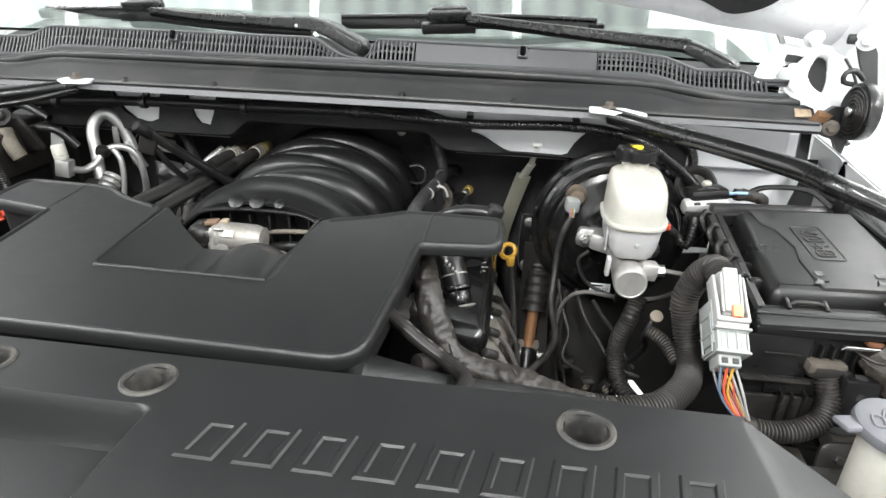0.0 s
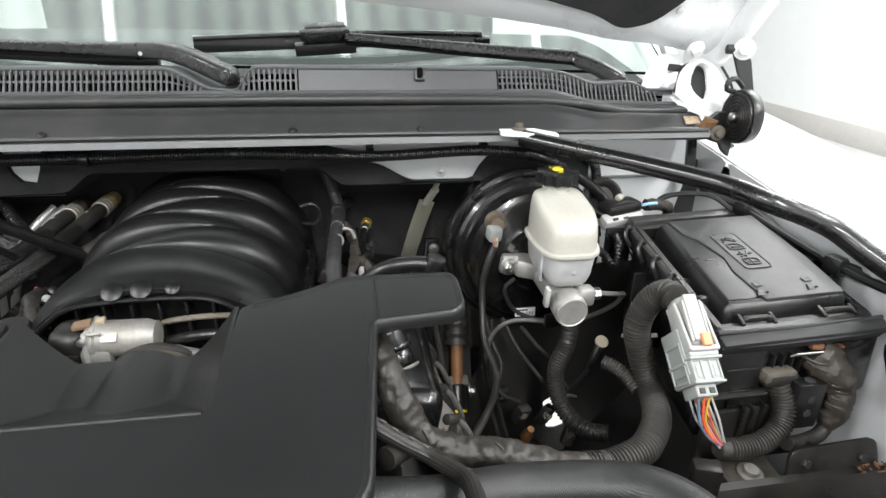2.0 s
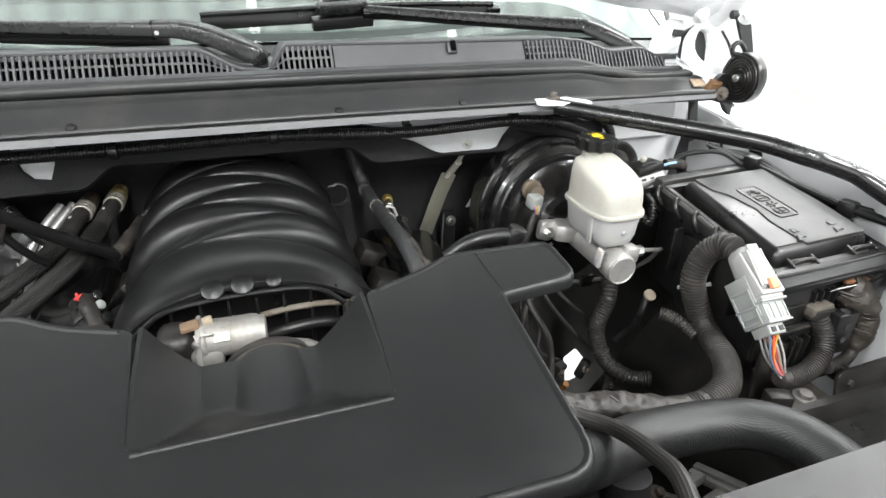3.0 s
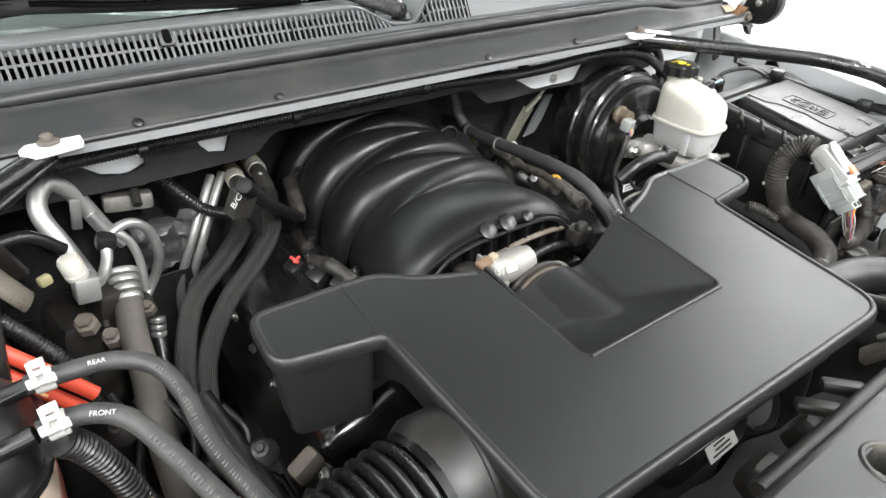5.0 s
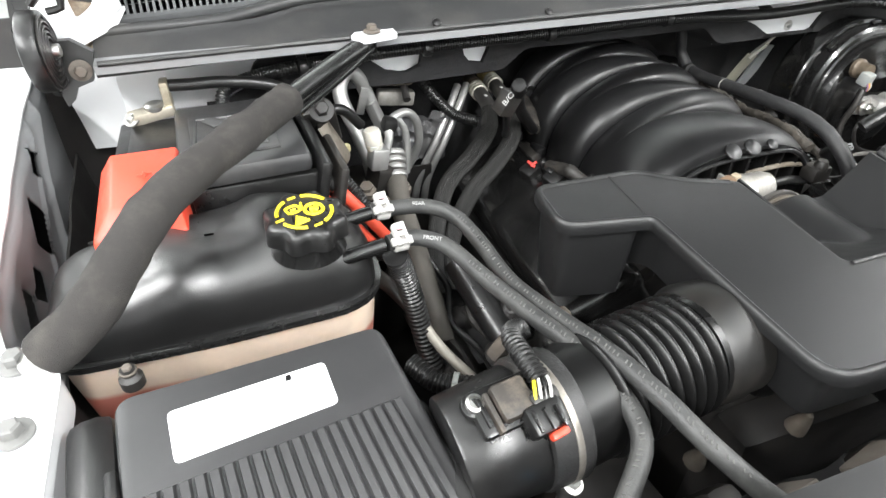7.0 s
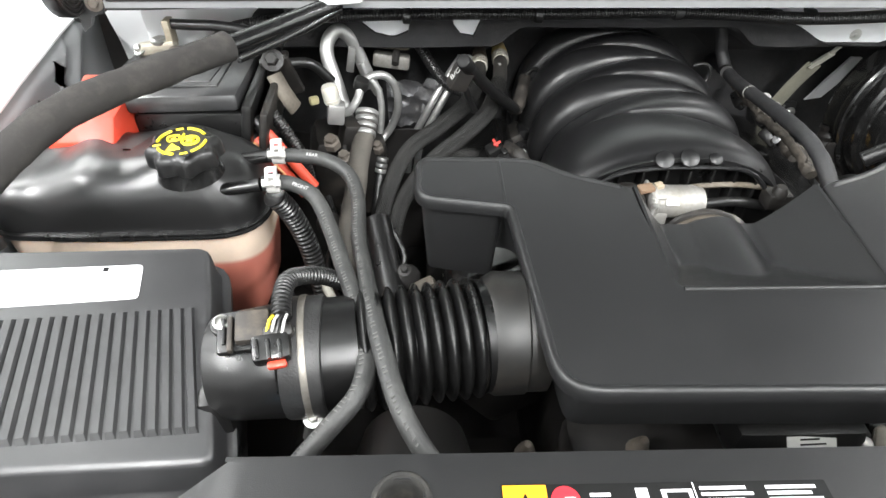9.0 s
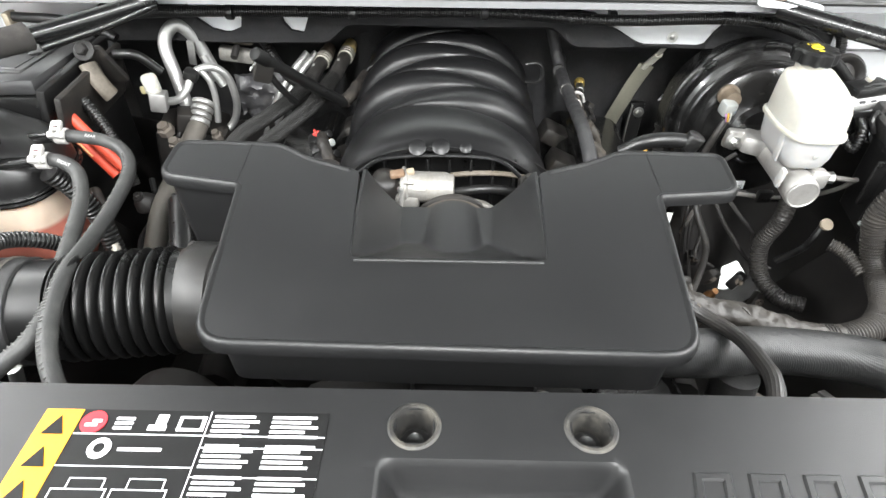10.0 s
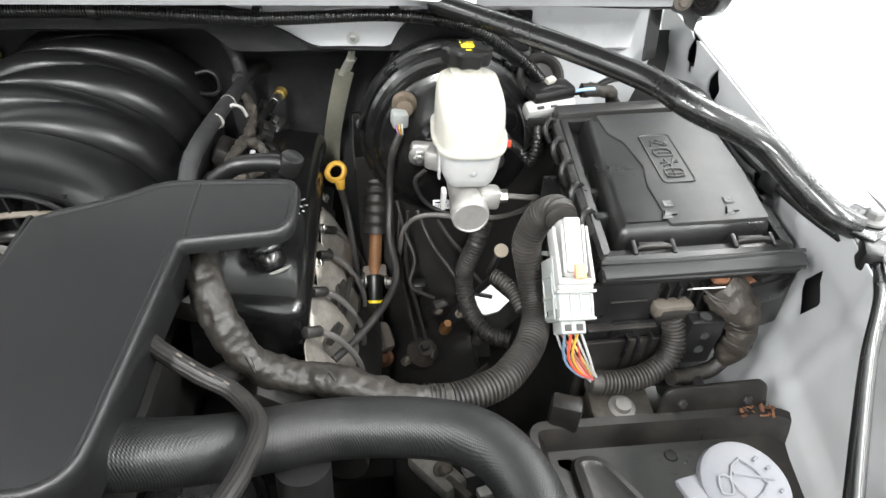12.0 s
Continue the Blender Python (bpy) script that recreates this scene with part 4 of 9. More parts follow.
wiper("gloss black wiper with its pivot in the cowl", [(0.04, 1.058, 1.247), (0.012, 1.066, 1.26), (-0.03, 1.084, 1.277), (-0.065, 1.098, 1.285), (-0.1, 1.108, 1.286)],
      [(-0.102, 1.108, 1.286), (-0.2, 1.13, 1.287), (-0.33, 1.15, 1.29), (-0.42, 1.163, 1.297)], (-0.44, 1.165, 1.304), [(-0.09, 1.14, 1.266), (-0.3, 1.16, 1.276), (-0.46, 1.165, 1.284), (-0.64, 1.155, 1.278)])
wiper("gloss black wiper resting low on the glass", [(0.665, 1.07, 1.238), (0.645, 1.085, 1.25), (0.615, 1.105, 1.265), (0.582, 1.126, 1.277)],
      [(0.59, 1.122, 1.277), (0.45, 1.135, 1.286), (0.3, 1.148, 1.297), (0.2, 1.15, 1.305)], (0.168, 1.152, 1.308), [(-0.045, 1.19, 1.284), (0.15, 1.185, 1.293), (0.3, 1.18, 1.297), (0.436, 1.178, 1.296)])

# ---------------------------------------------------------------- engine
XE = -0.018
engine = thing("engine", "dark V8 engine block under its covers", "engine", (XE, 0.75, 0.45))
part("block", block((XE, 0.78, 0.66), (0.3, 0.56, 0.42), 0.03), DARK, engine)
part("front_cover", block((XE, 0.49, 0.7), (0.34, 0.06, 0.36), 0.02), DARK, engine)


def valve_cover(s):
    """Rocker cover, tilted outward, with coils and bolts."""
    x0 = XE + s * 0.215
    if s > 0:
        ob = part("valve_cover", block((0.222, 0.876, 0.887), (0.13, 0.42, 0.125), 0.022, (0, 9, 0), n=4), SEMI, engine, "black rocker cover")
        part("gasket_rim", block((0.222, 0.876, 0.829), (0.146, 0.432, 0.014), 0.006, (0, 9, 0)), BLACK, ob)
        part("cover_step", block((0.246, 0.71, 0.902), (0.05, 0.075, 0.07), 0.02, (0, 9, 0), n=4), SEMI, ob)
        part("edge_bead", tube([(0.279, 0.68, 0.926), (0.283, 0.76, 0.927), (0.283, 0.99, 0.927), (0.278, 1.075, 0.925)], 0.0028, 8, 0.02), SEMI, ob)
    else:
        ob = part("valve_cover", block((x0, 0.835, 0.895), (0.125, 0.385, 0.14), 0.022, (0, s * 27, 0), n=4), SEMI, engine, "black rocker cover")
    for i in range(4):
        part("ignition_coil", block((x0 - s * 0.035, 0.69 + i * 0.1, 0.95), (0.05, 0.05, 0.03), 0.008, (0, s * 27, 0)), GRIMY, ob)
    for i in range(5):
        part("cover_bolt", hexbolt((x0 + s * (0.09 if s > 0 else 0.071), 0.67 + i * 0.08, 0.868), (s, 0, 0.5), 0.005), STEEL, ob)
    part("head", block((XE + s * 0.24, 0.82, 0.79), (0.09, 0.42, 0.15), 0.012, (0, s * 40, 0)), DARK, engine, "stained cylinder head")
    part("exhaust_manifold", tube([(XE + s * 0.34, 0.6, 0.74), (XE + s * 0.36, 0.8, 0.72), (XE + s * 0.34, 1.0, 0.68)], 0.028, 10), DARK, engine)


valve_cover(1)
valve_cover(-1)


def heat_shield():
    """Pressed shield over the exhaust ports, bulged at each cylinder, its upper edge scalloped."""
    def f(y, v):
        w = abs(math.sin((y - 0.6) / 0.1 * math.pi))
        x = 0.29 + 0.03 * math.sin(v * 1.8) + 0.022 * w * math.sin(v * math.pi) - 0.02 * (y - 0.7)
        z = 0.9 - 0.045 * (1 - w) * (1 - v) - 0.2 * v - 0.1 * (y - 0.7)
        return (x + 0.007 * noise.noise(Vector((y * 30, v * 6, 5))), y, z)

    return sheet(span(0.62, 1.0, 76), span(0, 1, 14), f, thick=(-0.0015, 0, 0))


part("heat_shield", heat_shield(), SHIELD, engine, "pressed stained aluminium heat shield", sharp=50)
for i, (y, z) in enumerate(((0.66, 0.925), (0.745, 0.905), (0.84, 0.885), (0.93, 0.86))):
    w = part("plug_wire", tube([(0.302, y, z - 0.01), (0.32, y + 0.015, z - 0.04), (0.338, y + 0.03, z - 0.09), (0.345, y + 0.04, z - 0.14), (0.338, y + 0.04, z - 0.19)], 0.0038, 10), surface("grey_plug_wire", (0.11, 0.105, 0.1), 0.55, vary=0.2, dust=0.3), engine, "grey spark plug wire")
    part("boot", rod((0.29, y - 0.01, z - 0.002), (0.305, y + 0.003, z - 0.014), 0.0066, seg=14, soft=0.002), OLDRUBBER, w)
# oil filler cap on the rocker cover
cap = part("oil_filler", lathe([(0.022, 0), (0.026, 0.004), (0.0265, 0.02), (0.024, 0.024), (0, 0.025)], (0.256, 0.862, 0.918), (0.5, -0.35, 1), 24), BLACK, engine, "black oil filler cap")
for k, (x, y, z) in enumerate(((0.272, 0.845, 0.941), (0.275, 0.852, 0.941), (0.272, 0.857, 0.945), (0.277, 0.862, 0.943), (0.273, 0.868, 0.948))):
    part("filler_print", block((x, y, z), (0.007, 0.004, 0.0016), 0.0005, (19, 26, 40 + 30 * k)), WHITEP, cap)
# pulleys and fan housing in the dark in front
pl = part("pulley", lathe([(0.02, 0), (0.05, 0.0), (0.056, 0.003), (0.056, 0.006), (0.05, 0.009), (0.05, 0.019), (0.0565, 0.022), (0.0565, 0.026), (0.053, 0.028), (0.047, 0.022), (0.03, 0.02), (0.012, 0.02)], (0.205, 0.505, 0.846), (0.05, -0.62, 0.78), 48), GLOSS, engine, "black pump pulley")
part("hub", rod((0.2058, 0.493, 0.861), (0.2065, 0.4835, 0.873), 0.0105, seg=20, soft=0.002), DARK, pl)
part("hub_bolt", hexbolt((0.2065, 0.483, 0.8735), (0.05, -0.62, 0.78), 0.0055), surface("rusty_bolt", (0.2, 0.09, 0.045), 0.6, metal=0.4, vary=0.3), pl)
part("fan_shroud", sheet(span(-0.32, 0.4, 30), span(0, 1, 6), lambda x, v: (x, 0.46 - 0.1 * v + 0.006 * math.sin(x * 40), 0.78 + 0.05 * v + 0.01 * math.sin(x * 13)), thick=(0, 0, -0.004)), SHADEBLACK, engine, "dark fan shroud")
tens = part("belt_tensioner", tube([(0.091, 0.475, 0.895), (0.11, 0.472, 0.889), (0.131, 0.468, 0.88)], 0.0085, 12, 0.004, squash=0.7), ALU, engine, "cast alloy tensioner arm")
part("tensioner_boss", lathe([(0.013, 0), (0.015, 0.002), (0.015, 0.01), (0.011, 0.013), (0.006, 0.011)], (0.09, 0.477, 0.889), (-0.1, -0.5, 0.85), 24), ALU, tens)
part("casting_lug", block((0.149, 0.476, 0.878), (0.026, 0.012, 0.03), 0.004, (-30, 0, 12), taper=0.5), surface("dusty_alloy_lug", (0.3, 0.28, 0.24), 0.6, metal=0.3, vary=0.25, dust=0.3), engine)
tag = part("part_label", block((0.015, 0.4245, 0.957), (0.046, 0.016, 0.001), 0.0, (48, 0, 2)), surface("greyed_label_paper", (0.42, 0.42, 0.4), 0.6, vary=0.1), engine, "greyed printed label")
for k in range(3):
    part("print_bar", block((0.013 + 0.003 * (k % 2), 0.4212 + 0.003 * k, 0.9545 + 0.0033 * k), (0.03 - 0.006 * k, 0.0015, 0.0008), 0, (48, 0, 2)), INK, tag)
for x, y, z in ((-0.228, 0.482, 0.85), (-0.115, 0.468, 0.878)):
    part("shroud_lug", lathe([(0.012, 0), (0.01, 0.01), (0.007, 0.022), (0.004, 0.03), (0.0, 0.032)], (x, y, z), (0, -0.2, 1), 12), DULL, engine)
# alloy brackets low beside the radiator hose
alt = part("alternator_bracket", block((0.43, 0.577, 0.748), (0.034, 0.075, 0.02), 0.006, (-12, 8, 34)), surface("dusty_alternator_alloy", (0.36, 0.34, 0.31), 0.55, metal=0.4, vary=0.35, bump=0.3, dust=0.4), engine, "dusty alloy bracket")
part("bracket_bolt", hexbolt((0.437, 0.572, 0.7605), (0.2, -0.3, 0.9), 0.007), DULL, alt)
part("bracket_rib", block((0.452, 0.545, 0.752), (0.01, 0.04, 0.03), 0.003, (-12, 8, 34)), DULL, alt)
for k, (x, y, z) in enumerate(((0.478, 0.552, 0.795), (0.492, 0.528, 0.783))):
    part("pale_lug", block((x - 0.008, y + 0.001, z), (0.03, 0.015, 0.012), 0.003, (-15, 0, 12)), ALU, alt)
part("pale_bar", block((0.497, 0.548, 0.785), (0.01, 0.062, 0.012), 0.002, (-15, 0, 18)), ALU, alt)
part("pale_bar", block((0.513, 0.552, 0.782), (0.012, 0.068, 0.016), 0.002, (-15, 0, 18)), surface("grey_alloy_bar", (0.3, 0.3, 0.29), 0.5, metal=0.3, vary=0.2, dust=0.3), alt)
part("pale_bar", block((0.53, 0.53, 0.77), (0.03, 0.03, 0.012), 0.002, (-15, 0, 5)), DULL, alt)
for x, y, z, sx, sz in ((-0.3, 0.4, 0.93, 0.05, 0.07), (-0.12, 0.385, 0.94, 0.09, 0.05), (0.02, 0.38, 0.95, 0.06, 0.05), (0.13, 0.39, 0.93, 0.05, 0.06)):
    part("casting", block((x, y, z), (sx * 0.8, 0.04, sz * 0.8), 0.012, (20, 10, 5)), GRIMY, engine)


def intake_manifold():
    t = thing("intake_manifold", "black plastic intake manifold with arched runners", "intake manifold", (XE, 0.9, 0.98))
    xm = -0.028
    # creases between the runners: those of one bank lie between those of the other
    right, left = [0.722, 0.835, 0.93, 1.03, 1.135], [0.722, 0.882, 0.98, 1.085, 1.19]

    def lobe_of(y, creases):
        for a, b in zip(creases, creases[1:]):
            if y < b:
                w = max(0.0, (y - a) / (b - a))
                return math.sin(math.pi * w ** 0.62) ** 0.7 if 0 < w < 1 else 0.0
        return 0.0

    def f(u, y):
        """u runs over the arch; each runner swells and drops at its front into a sharp valley."""
        wr = ease((u + 0.55) / 1.1)
        lobe = wr * lobe_of(y, right) + (1 - wr) * lobe_of(y, left)
        v = (y - 0.72) / 0.4
        if y < 0.78:
            lobe = max(lobe, 0.55 * ease((0.78 - y) / 0.06))
        a = u * math.pi / 2
        c = max(0.0, math.cos(a))
        half = 0.136 + 0.017 * lobe
        top, foot = 1.066 + 0.014 * ease(v * 1.3), 0.95
        z = foot + (top - foot + 0.026 * lobe) * c ** 0.8
        return (xm + half * math.sin(a), y + 0.03 * u * abs(u) * v + 0.014 * u * u - 0.008 * (1 - abs(u)), z)

    edges = [0.722, 0.835, 0.882, 0.93, 0.98, 1.03, 1.085, 1.13]
    for y0, y1 in zip(edges, edges[1:]):
        part("runner", sheet(span(-1, 1, 60), [y0 + (y1 - y0) * k / 18 + (0.0002 if k == 0 else 0) for k in range(19)], f, thick=(0, 0, -0.005)), MANIFOLD, t, "arched black runner", sharp=50)
    for s in (-1, 1):
        part("flange", block((-0.03 + s * 0.146, 0.91, 0.945), (0.03, 0.36, 0.03), 0.006), BLACK, t)
        for i in range(5):
            part("runner_foot", block((-0.03 + s * 0.147, 0.785 + 0.066 * i, 0.962), (0.02, 0.03, 0.03), 0.006), MANIFOLD, t)
    part("cable_loop", tube([(0.112, 1.072, 1.04), (0.13, 1.072, 1.044), (0.142, 1.07, 1.036), (0.142, 1.068, 1.016), (0.13, 1.066, 1.01), (0.112, 1.068, 1.012)], 0.0032, 8), BLACK, t)
    # open front with its rim and ribs
    rim = [(XE + x, 0.714, z) for x, z in ((-0.152, 0.995), (-0.132, 1.025), (-0.105, 1.05), (-0.085, 1.062), (-0.04, 1.068), (0.03, 1.068), (0.062, 1.062), (0.085, 1.045), (0.115, 1.005))]
    part("rim", tube(rim, 0.003, 8, 0.01), MANIFOLD, t)
    part("front_wall", sheet(span(-0.14, 0.135, 24), [0, 1], lambda x, v: (XE + x, 0.742, 0.95 + v * (0.112 - 3.0 * max(0, abs(x) - 0.06) ** 1.7)), thick=(0, 0.004, 0)), BLACK, t)
    for i in range(7):
        part("rib", block((XE - 0.084 + 0.028 * i, 0.734, 1.02), (0.003, 0.022, 0.075), 0.0008), BLACK, t)
    for x, z, r in ((-0.04, 1.0775, 0.0115), (-0.011, 1.079, 0.0115), (0.02, 1.078, 0.008)):
        part("boss", lathe([(r, 0), (r * 0.95, 0.0018), (r * 0.7, 0.003), (0, 0.0036)], (XE + x, 0.7165, z), (0, -0.6, 0.8), 18), MANIFOLD, t)
    return t


intake_manifold()


CASTALU = surface("dusty_cast_alloy", (0.3, 0.29, 0.27), 0.5, metal=0.55, grain=90, vary=0.25, bump=0.25, dust=0.45, dust_colour=(0.16, 0.135, 0.1))


def throttle():
    t = thing("throttle_body", "cast aluminium throttle body with motor", "throttle body", (-0.03, 0.69, 0.98))
    brown = surface("tan_connector", (0.16, 0.1, 0.06), 0.5, vary=0.2, dust=0.2)
    part("housing", lathe([(0.03, 0), (0.046, 0.004), (0.046, 0.035), (0.05, 0.037), (0.05, 0.045), (0.03, 0.046)], (-0.012, 0.705, 0.974), (0, -1, 0), 36), CASTALU, t)
    m = part("motor", lathe([(0.0215, 0), (0.0215, 0.004), (0.0195, 0.006), (0.0192, 0.05), (0.0182, 0.054), (0.0165, 0.057), (0.0165, 0.061), (0.012, 0.0625), (0, 0.0625)], (-0.074, 0.693, 1.036), (1, -0.02, 0), 32), CASTALU, t, "round aluminium motor housing")
    part("motor_seat", block((-0.07, 0.69, 1.022), (0.03, 0.036, 0.024), 0.005), CASTALU, m)
    part("rib", block((-0.07, 0.676, 1.052), (0.018, 0.004, 0.003), 0.001, (-40, 0, 0)), CASTALU, m)
    part("cast_mark", block((-0.054, 0.6755, 1.0475), (0.015, 0.0022, 0.01), 0.0008, (-48, 0, 0)), ALU, m)
    for k in (-1, 1):
        part("screw", lathe([(0.004, 0), (0.004, 0.003), (0, 0.0035)], (-0.077, 0.669, 1.03 + 0.018 * k), (0, -1, 0.2), 10), STEEL, t)
    part("plate", block((-0.077, 0.69, 1.027), (0.005, 0.042, 0.056), 0.002, (0, 4, 0)), ALU, t, "bright machined flange plate")
    part("gear_case", block((-0.099, 0.694, 1.026), (0.036, 0.044, 0.056), 0.014, (0, 6, 0), n=3), GRIMY, t, "dark dusty gear case")
    part("case_rib", block((-0.099, 0.6715, 1.03), (0.028, 0.003, 0.004), 0.001, (0, 6, 0)), GRIMY, t)
    part("connector", block((-0.082, 0.69, 1.056), (0.018, 0.014, 0.006), 0.002, (0, -6, 8)), brown, t, "small brown connector")
    part("connector_lip", block((-0.066, 0.694, 1.057), (0.01, 0.01, 0.006), 0.002, (0, -6, 8)), surface("pale_tan_plastic", (0.3, 0.25, 0.18), 0.5, vary=0.15), t)
    part("bracket", tube([(-0.016, 0.684, 1.022), (0.006, 0.676, 1.027), (0.026, 0.676, 1.022), (0.04, 0.68, 1.01)], 0.0062, 12, squash=0.6), CASTALU, t)
    for i in range(3):
        r = 0.049 - 0.002 * (i % 2)
        arc = [(-0.012 + r * math.cos(a), 0.654 + i * 0.009, 0.986 + r * math.sin(a)) for a in span(0.1, math.pi - 0.1, 14)]
        part("clamp" if i == 1 else "hose_rib", tube(arc, 0.0045, 8), surface("dusty_band", (0.07, 0.058, 0.045), 0.5, metal=0.3, vary=0.3) if i == 1 else GRIMY, t)
    # fuel feed line across the manifold's open front
    part("fuel_line", tube([(-0.05, 0.726, 1.026), (0.0, 0.724, 1.036), (0.05, 0.724, 1.037), (0.1, 0.728, 1.026)], 0.0034, 8), surface("dusty_fuel_line", (0.12, 0.1, 0.075), 0.6, vary=0.4, dust=0.4), t)
    part("hose", tube([(-0.03, 0.712, 1.012), (0.01, 0.708, 1.022), (0.045, 0.71, 1.022), (0.085, 0.716, 1.01)], 0.006, 10), BLACK, t)
    part("sensor", block((0.085, 0.705, 1.03), (0.03, 0.025, 0.022), 0.005), GRIMY, t)
    part("sensor_top", lathe([(0.009, 0), (0.009, 0.008), (0.006, 0.014)], (0.083, 0.7, 1.036), (0, 0, 1), 12), GRIMY, t)


throttle()


def cover_z(x, y):
    return 1.07 + 0.082 * (y - 0.4)


def engine_cover():
    """The air resonator that covers the engine's front, with a pocket round the inlet duct."""
    t = thing("engine_cover", "satin black plastic engine cover with two wings", "engine cover", (XE, 0.55, 1.0))
    right = [(0.197, 0.396), (0.213, 0.603), (0.302, 0.612), (0.304, 0.688), (0.215, 0.69), (0.18, 0.69), (0.143, 0.668), (0.1, 0.652), (0.082, 0.645), (0.0765, 0.508)]
    rr = [0.035, 0.004, 0.022, 0.02, 0.02, 0.02, 0.03, 0.02, 0.02, 0.008]
    left = [(-0.1115, 0.508), (-0.119, 0.645), (-0.138, 0.652), (-0.18, 0.668), (-0.216, 0.695), (-0.255, 0.697), (-0.345, 0.699), (-0.346, 0.628), (-0.252, 0.612), (-0.235, 0.402)]
    rl = [0.008, 0.02, 0.02, 0.03, 0.02, 0.02, 0.02, 0.022, 0.004, 0.035]
    line = rounded(right + left, rr + rl, 6)
    lid = shell(line, [(-0.0098, 0.0), (-0.0082, 0.0), (-0.0072, 0.0008), (-0.0058, 0.0018), (-0.0042, 0.0021), (-0.0026, 0.0014), (-0.0012, -0.0006), (-0.0003, -0.003), (0.0, -0.0065), (-0.0005, -0.012), (-0.004, -0.0125), (-0.006, -0.016), (-0.016, -0.018), (-0.0175, -0.045), (-0.019, -0.07)], cover_z, caps=(True, False))
    # the wing over the rocker cover is a thin plate
    for v in lid.verts:
        if v.co.x > 0.206 and v.co.y > 0.6:
            v.co.z = max(v.co.z, cover_z(v.co.x, v.co.y) - 0.019)
    # round the pocket the rim runs flush, without its bead
    for v in lid.verts:
        if -0.13 < v.co.x < 0.094 and 0.497 < v.co.y < 0.672 and v.co.z > cover_z(v.co.x, v.co.y) - 0.02:
            v.co.z = min(v.co.z, cover_z(v.co.x, v.co.y) - 0.0002)
    part("lid", lid, COVER, t, "satin black moulded lid")

    def pocket(x, y):
        u = (x + 0.0175) / 0.094
        zt = cover_z(x, y)
        side = (0.052 if x > -0.0175 else 0.044) - 0.006 * ease((y - 0.5) / 0.14)
        d = min(1.0, max(0.0, (y - 0.5065) / 0.08), max(0.0, (0.0945 - abs(x + 0.0175)) / side))
        z = zt - 0.0016 - 0.052 * d * (1.3 - 0.3 * d)
        r = 0.043
        q = abs(x + 0.0125)
        if q < r + 0.02:
            duct = 1.047 - 0.043 + math.sqrt(max(0, r * r - q * q)) if q < r else 1.004 - (q - r) * 2
            duct -= 0.0 * u
            z = max(z, min(duct, zt - 0.004 - 0.02 * ease((y - 0.5) / 0.02)))
        return (x, y, z)

    part("pocket", sheet(span(-0.116, 0.081, 60), span(0.502, 0.648, 44), pocket, thick=(0, 0, -0.004)), COVER, t, "hollow with the inlet duct")
    part("pocket_edge", tube([(-0.1085, 0.5035, cover_z(0, 0.5035) - 0.0004), (-0.02, 0.5035, cover_z(0, 0.5035) - 0.0002), (0.0735, 0.5035, cover_z(0, 0.5035) - 0.0004)], 0.0024, 10, 0.02), COVER, t)
    # deep boxes below the wings
    wing = rounded([(-0.255, 0.618), (-0.25, 0.69), (-0.338, 0.692), (-0.339, 0.635)], 0.014, 4)
    part("wing_box", shell(wing, [(0.0, -0.008), (-0.002, -0.05), (-0.006, -0.105), (-0.012, -0.11)], cover_z), COVER, t, "deep box under the wing")
    part("neck", lathe([(0.048, 0), (0.054, 0.004), (0.0545, 0.022), (0.0565, 0.024), (0.0575, 0.05), (0.052, 0.06)], (-0.222, 0.506, 1.022), (-1, 0, 0), 36), surface("brown_dusted_plastic", (0.01, 0.0098, 0.0092), 0.42, vary=0.25, dust=0.15, dust_colour=(0.06, 0.048, 0.036)), t, "dusty round inlet neck")
    part("seam", tube([(0.214, 0.606, 1.0862), (0.213, 0.65, 1.0905), (0.213, 0.684, 1.093)], 0.0016, 6), COVER, t)
    part("seam", tube([(-0.253, 0.616, 1.0868), (-0.253, 0.655, 1.0905), (-0.254, 0.69, 1.0935)], 0.0016, 6), COVER, t)
    part("base_nose", block((0.01, 0.462, 0.945), (0.13, 0.075, 0.05), 0.018), BLACK, t)
    part("base", block((XE, 0.53, 0.965), (0.36, 0.12, 0.05), 0.02), BLACK, t)


engine_cover()




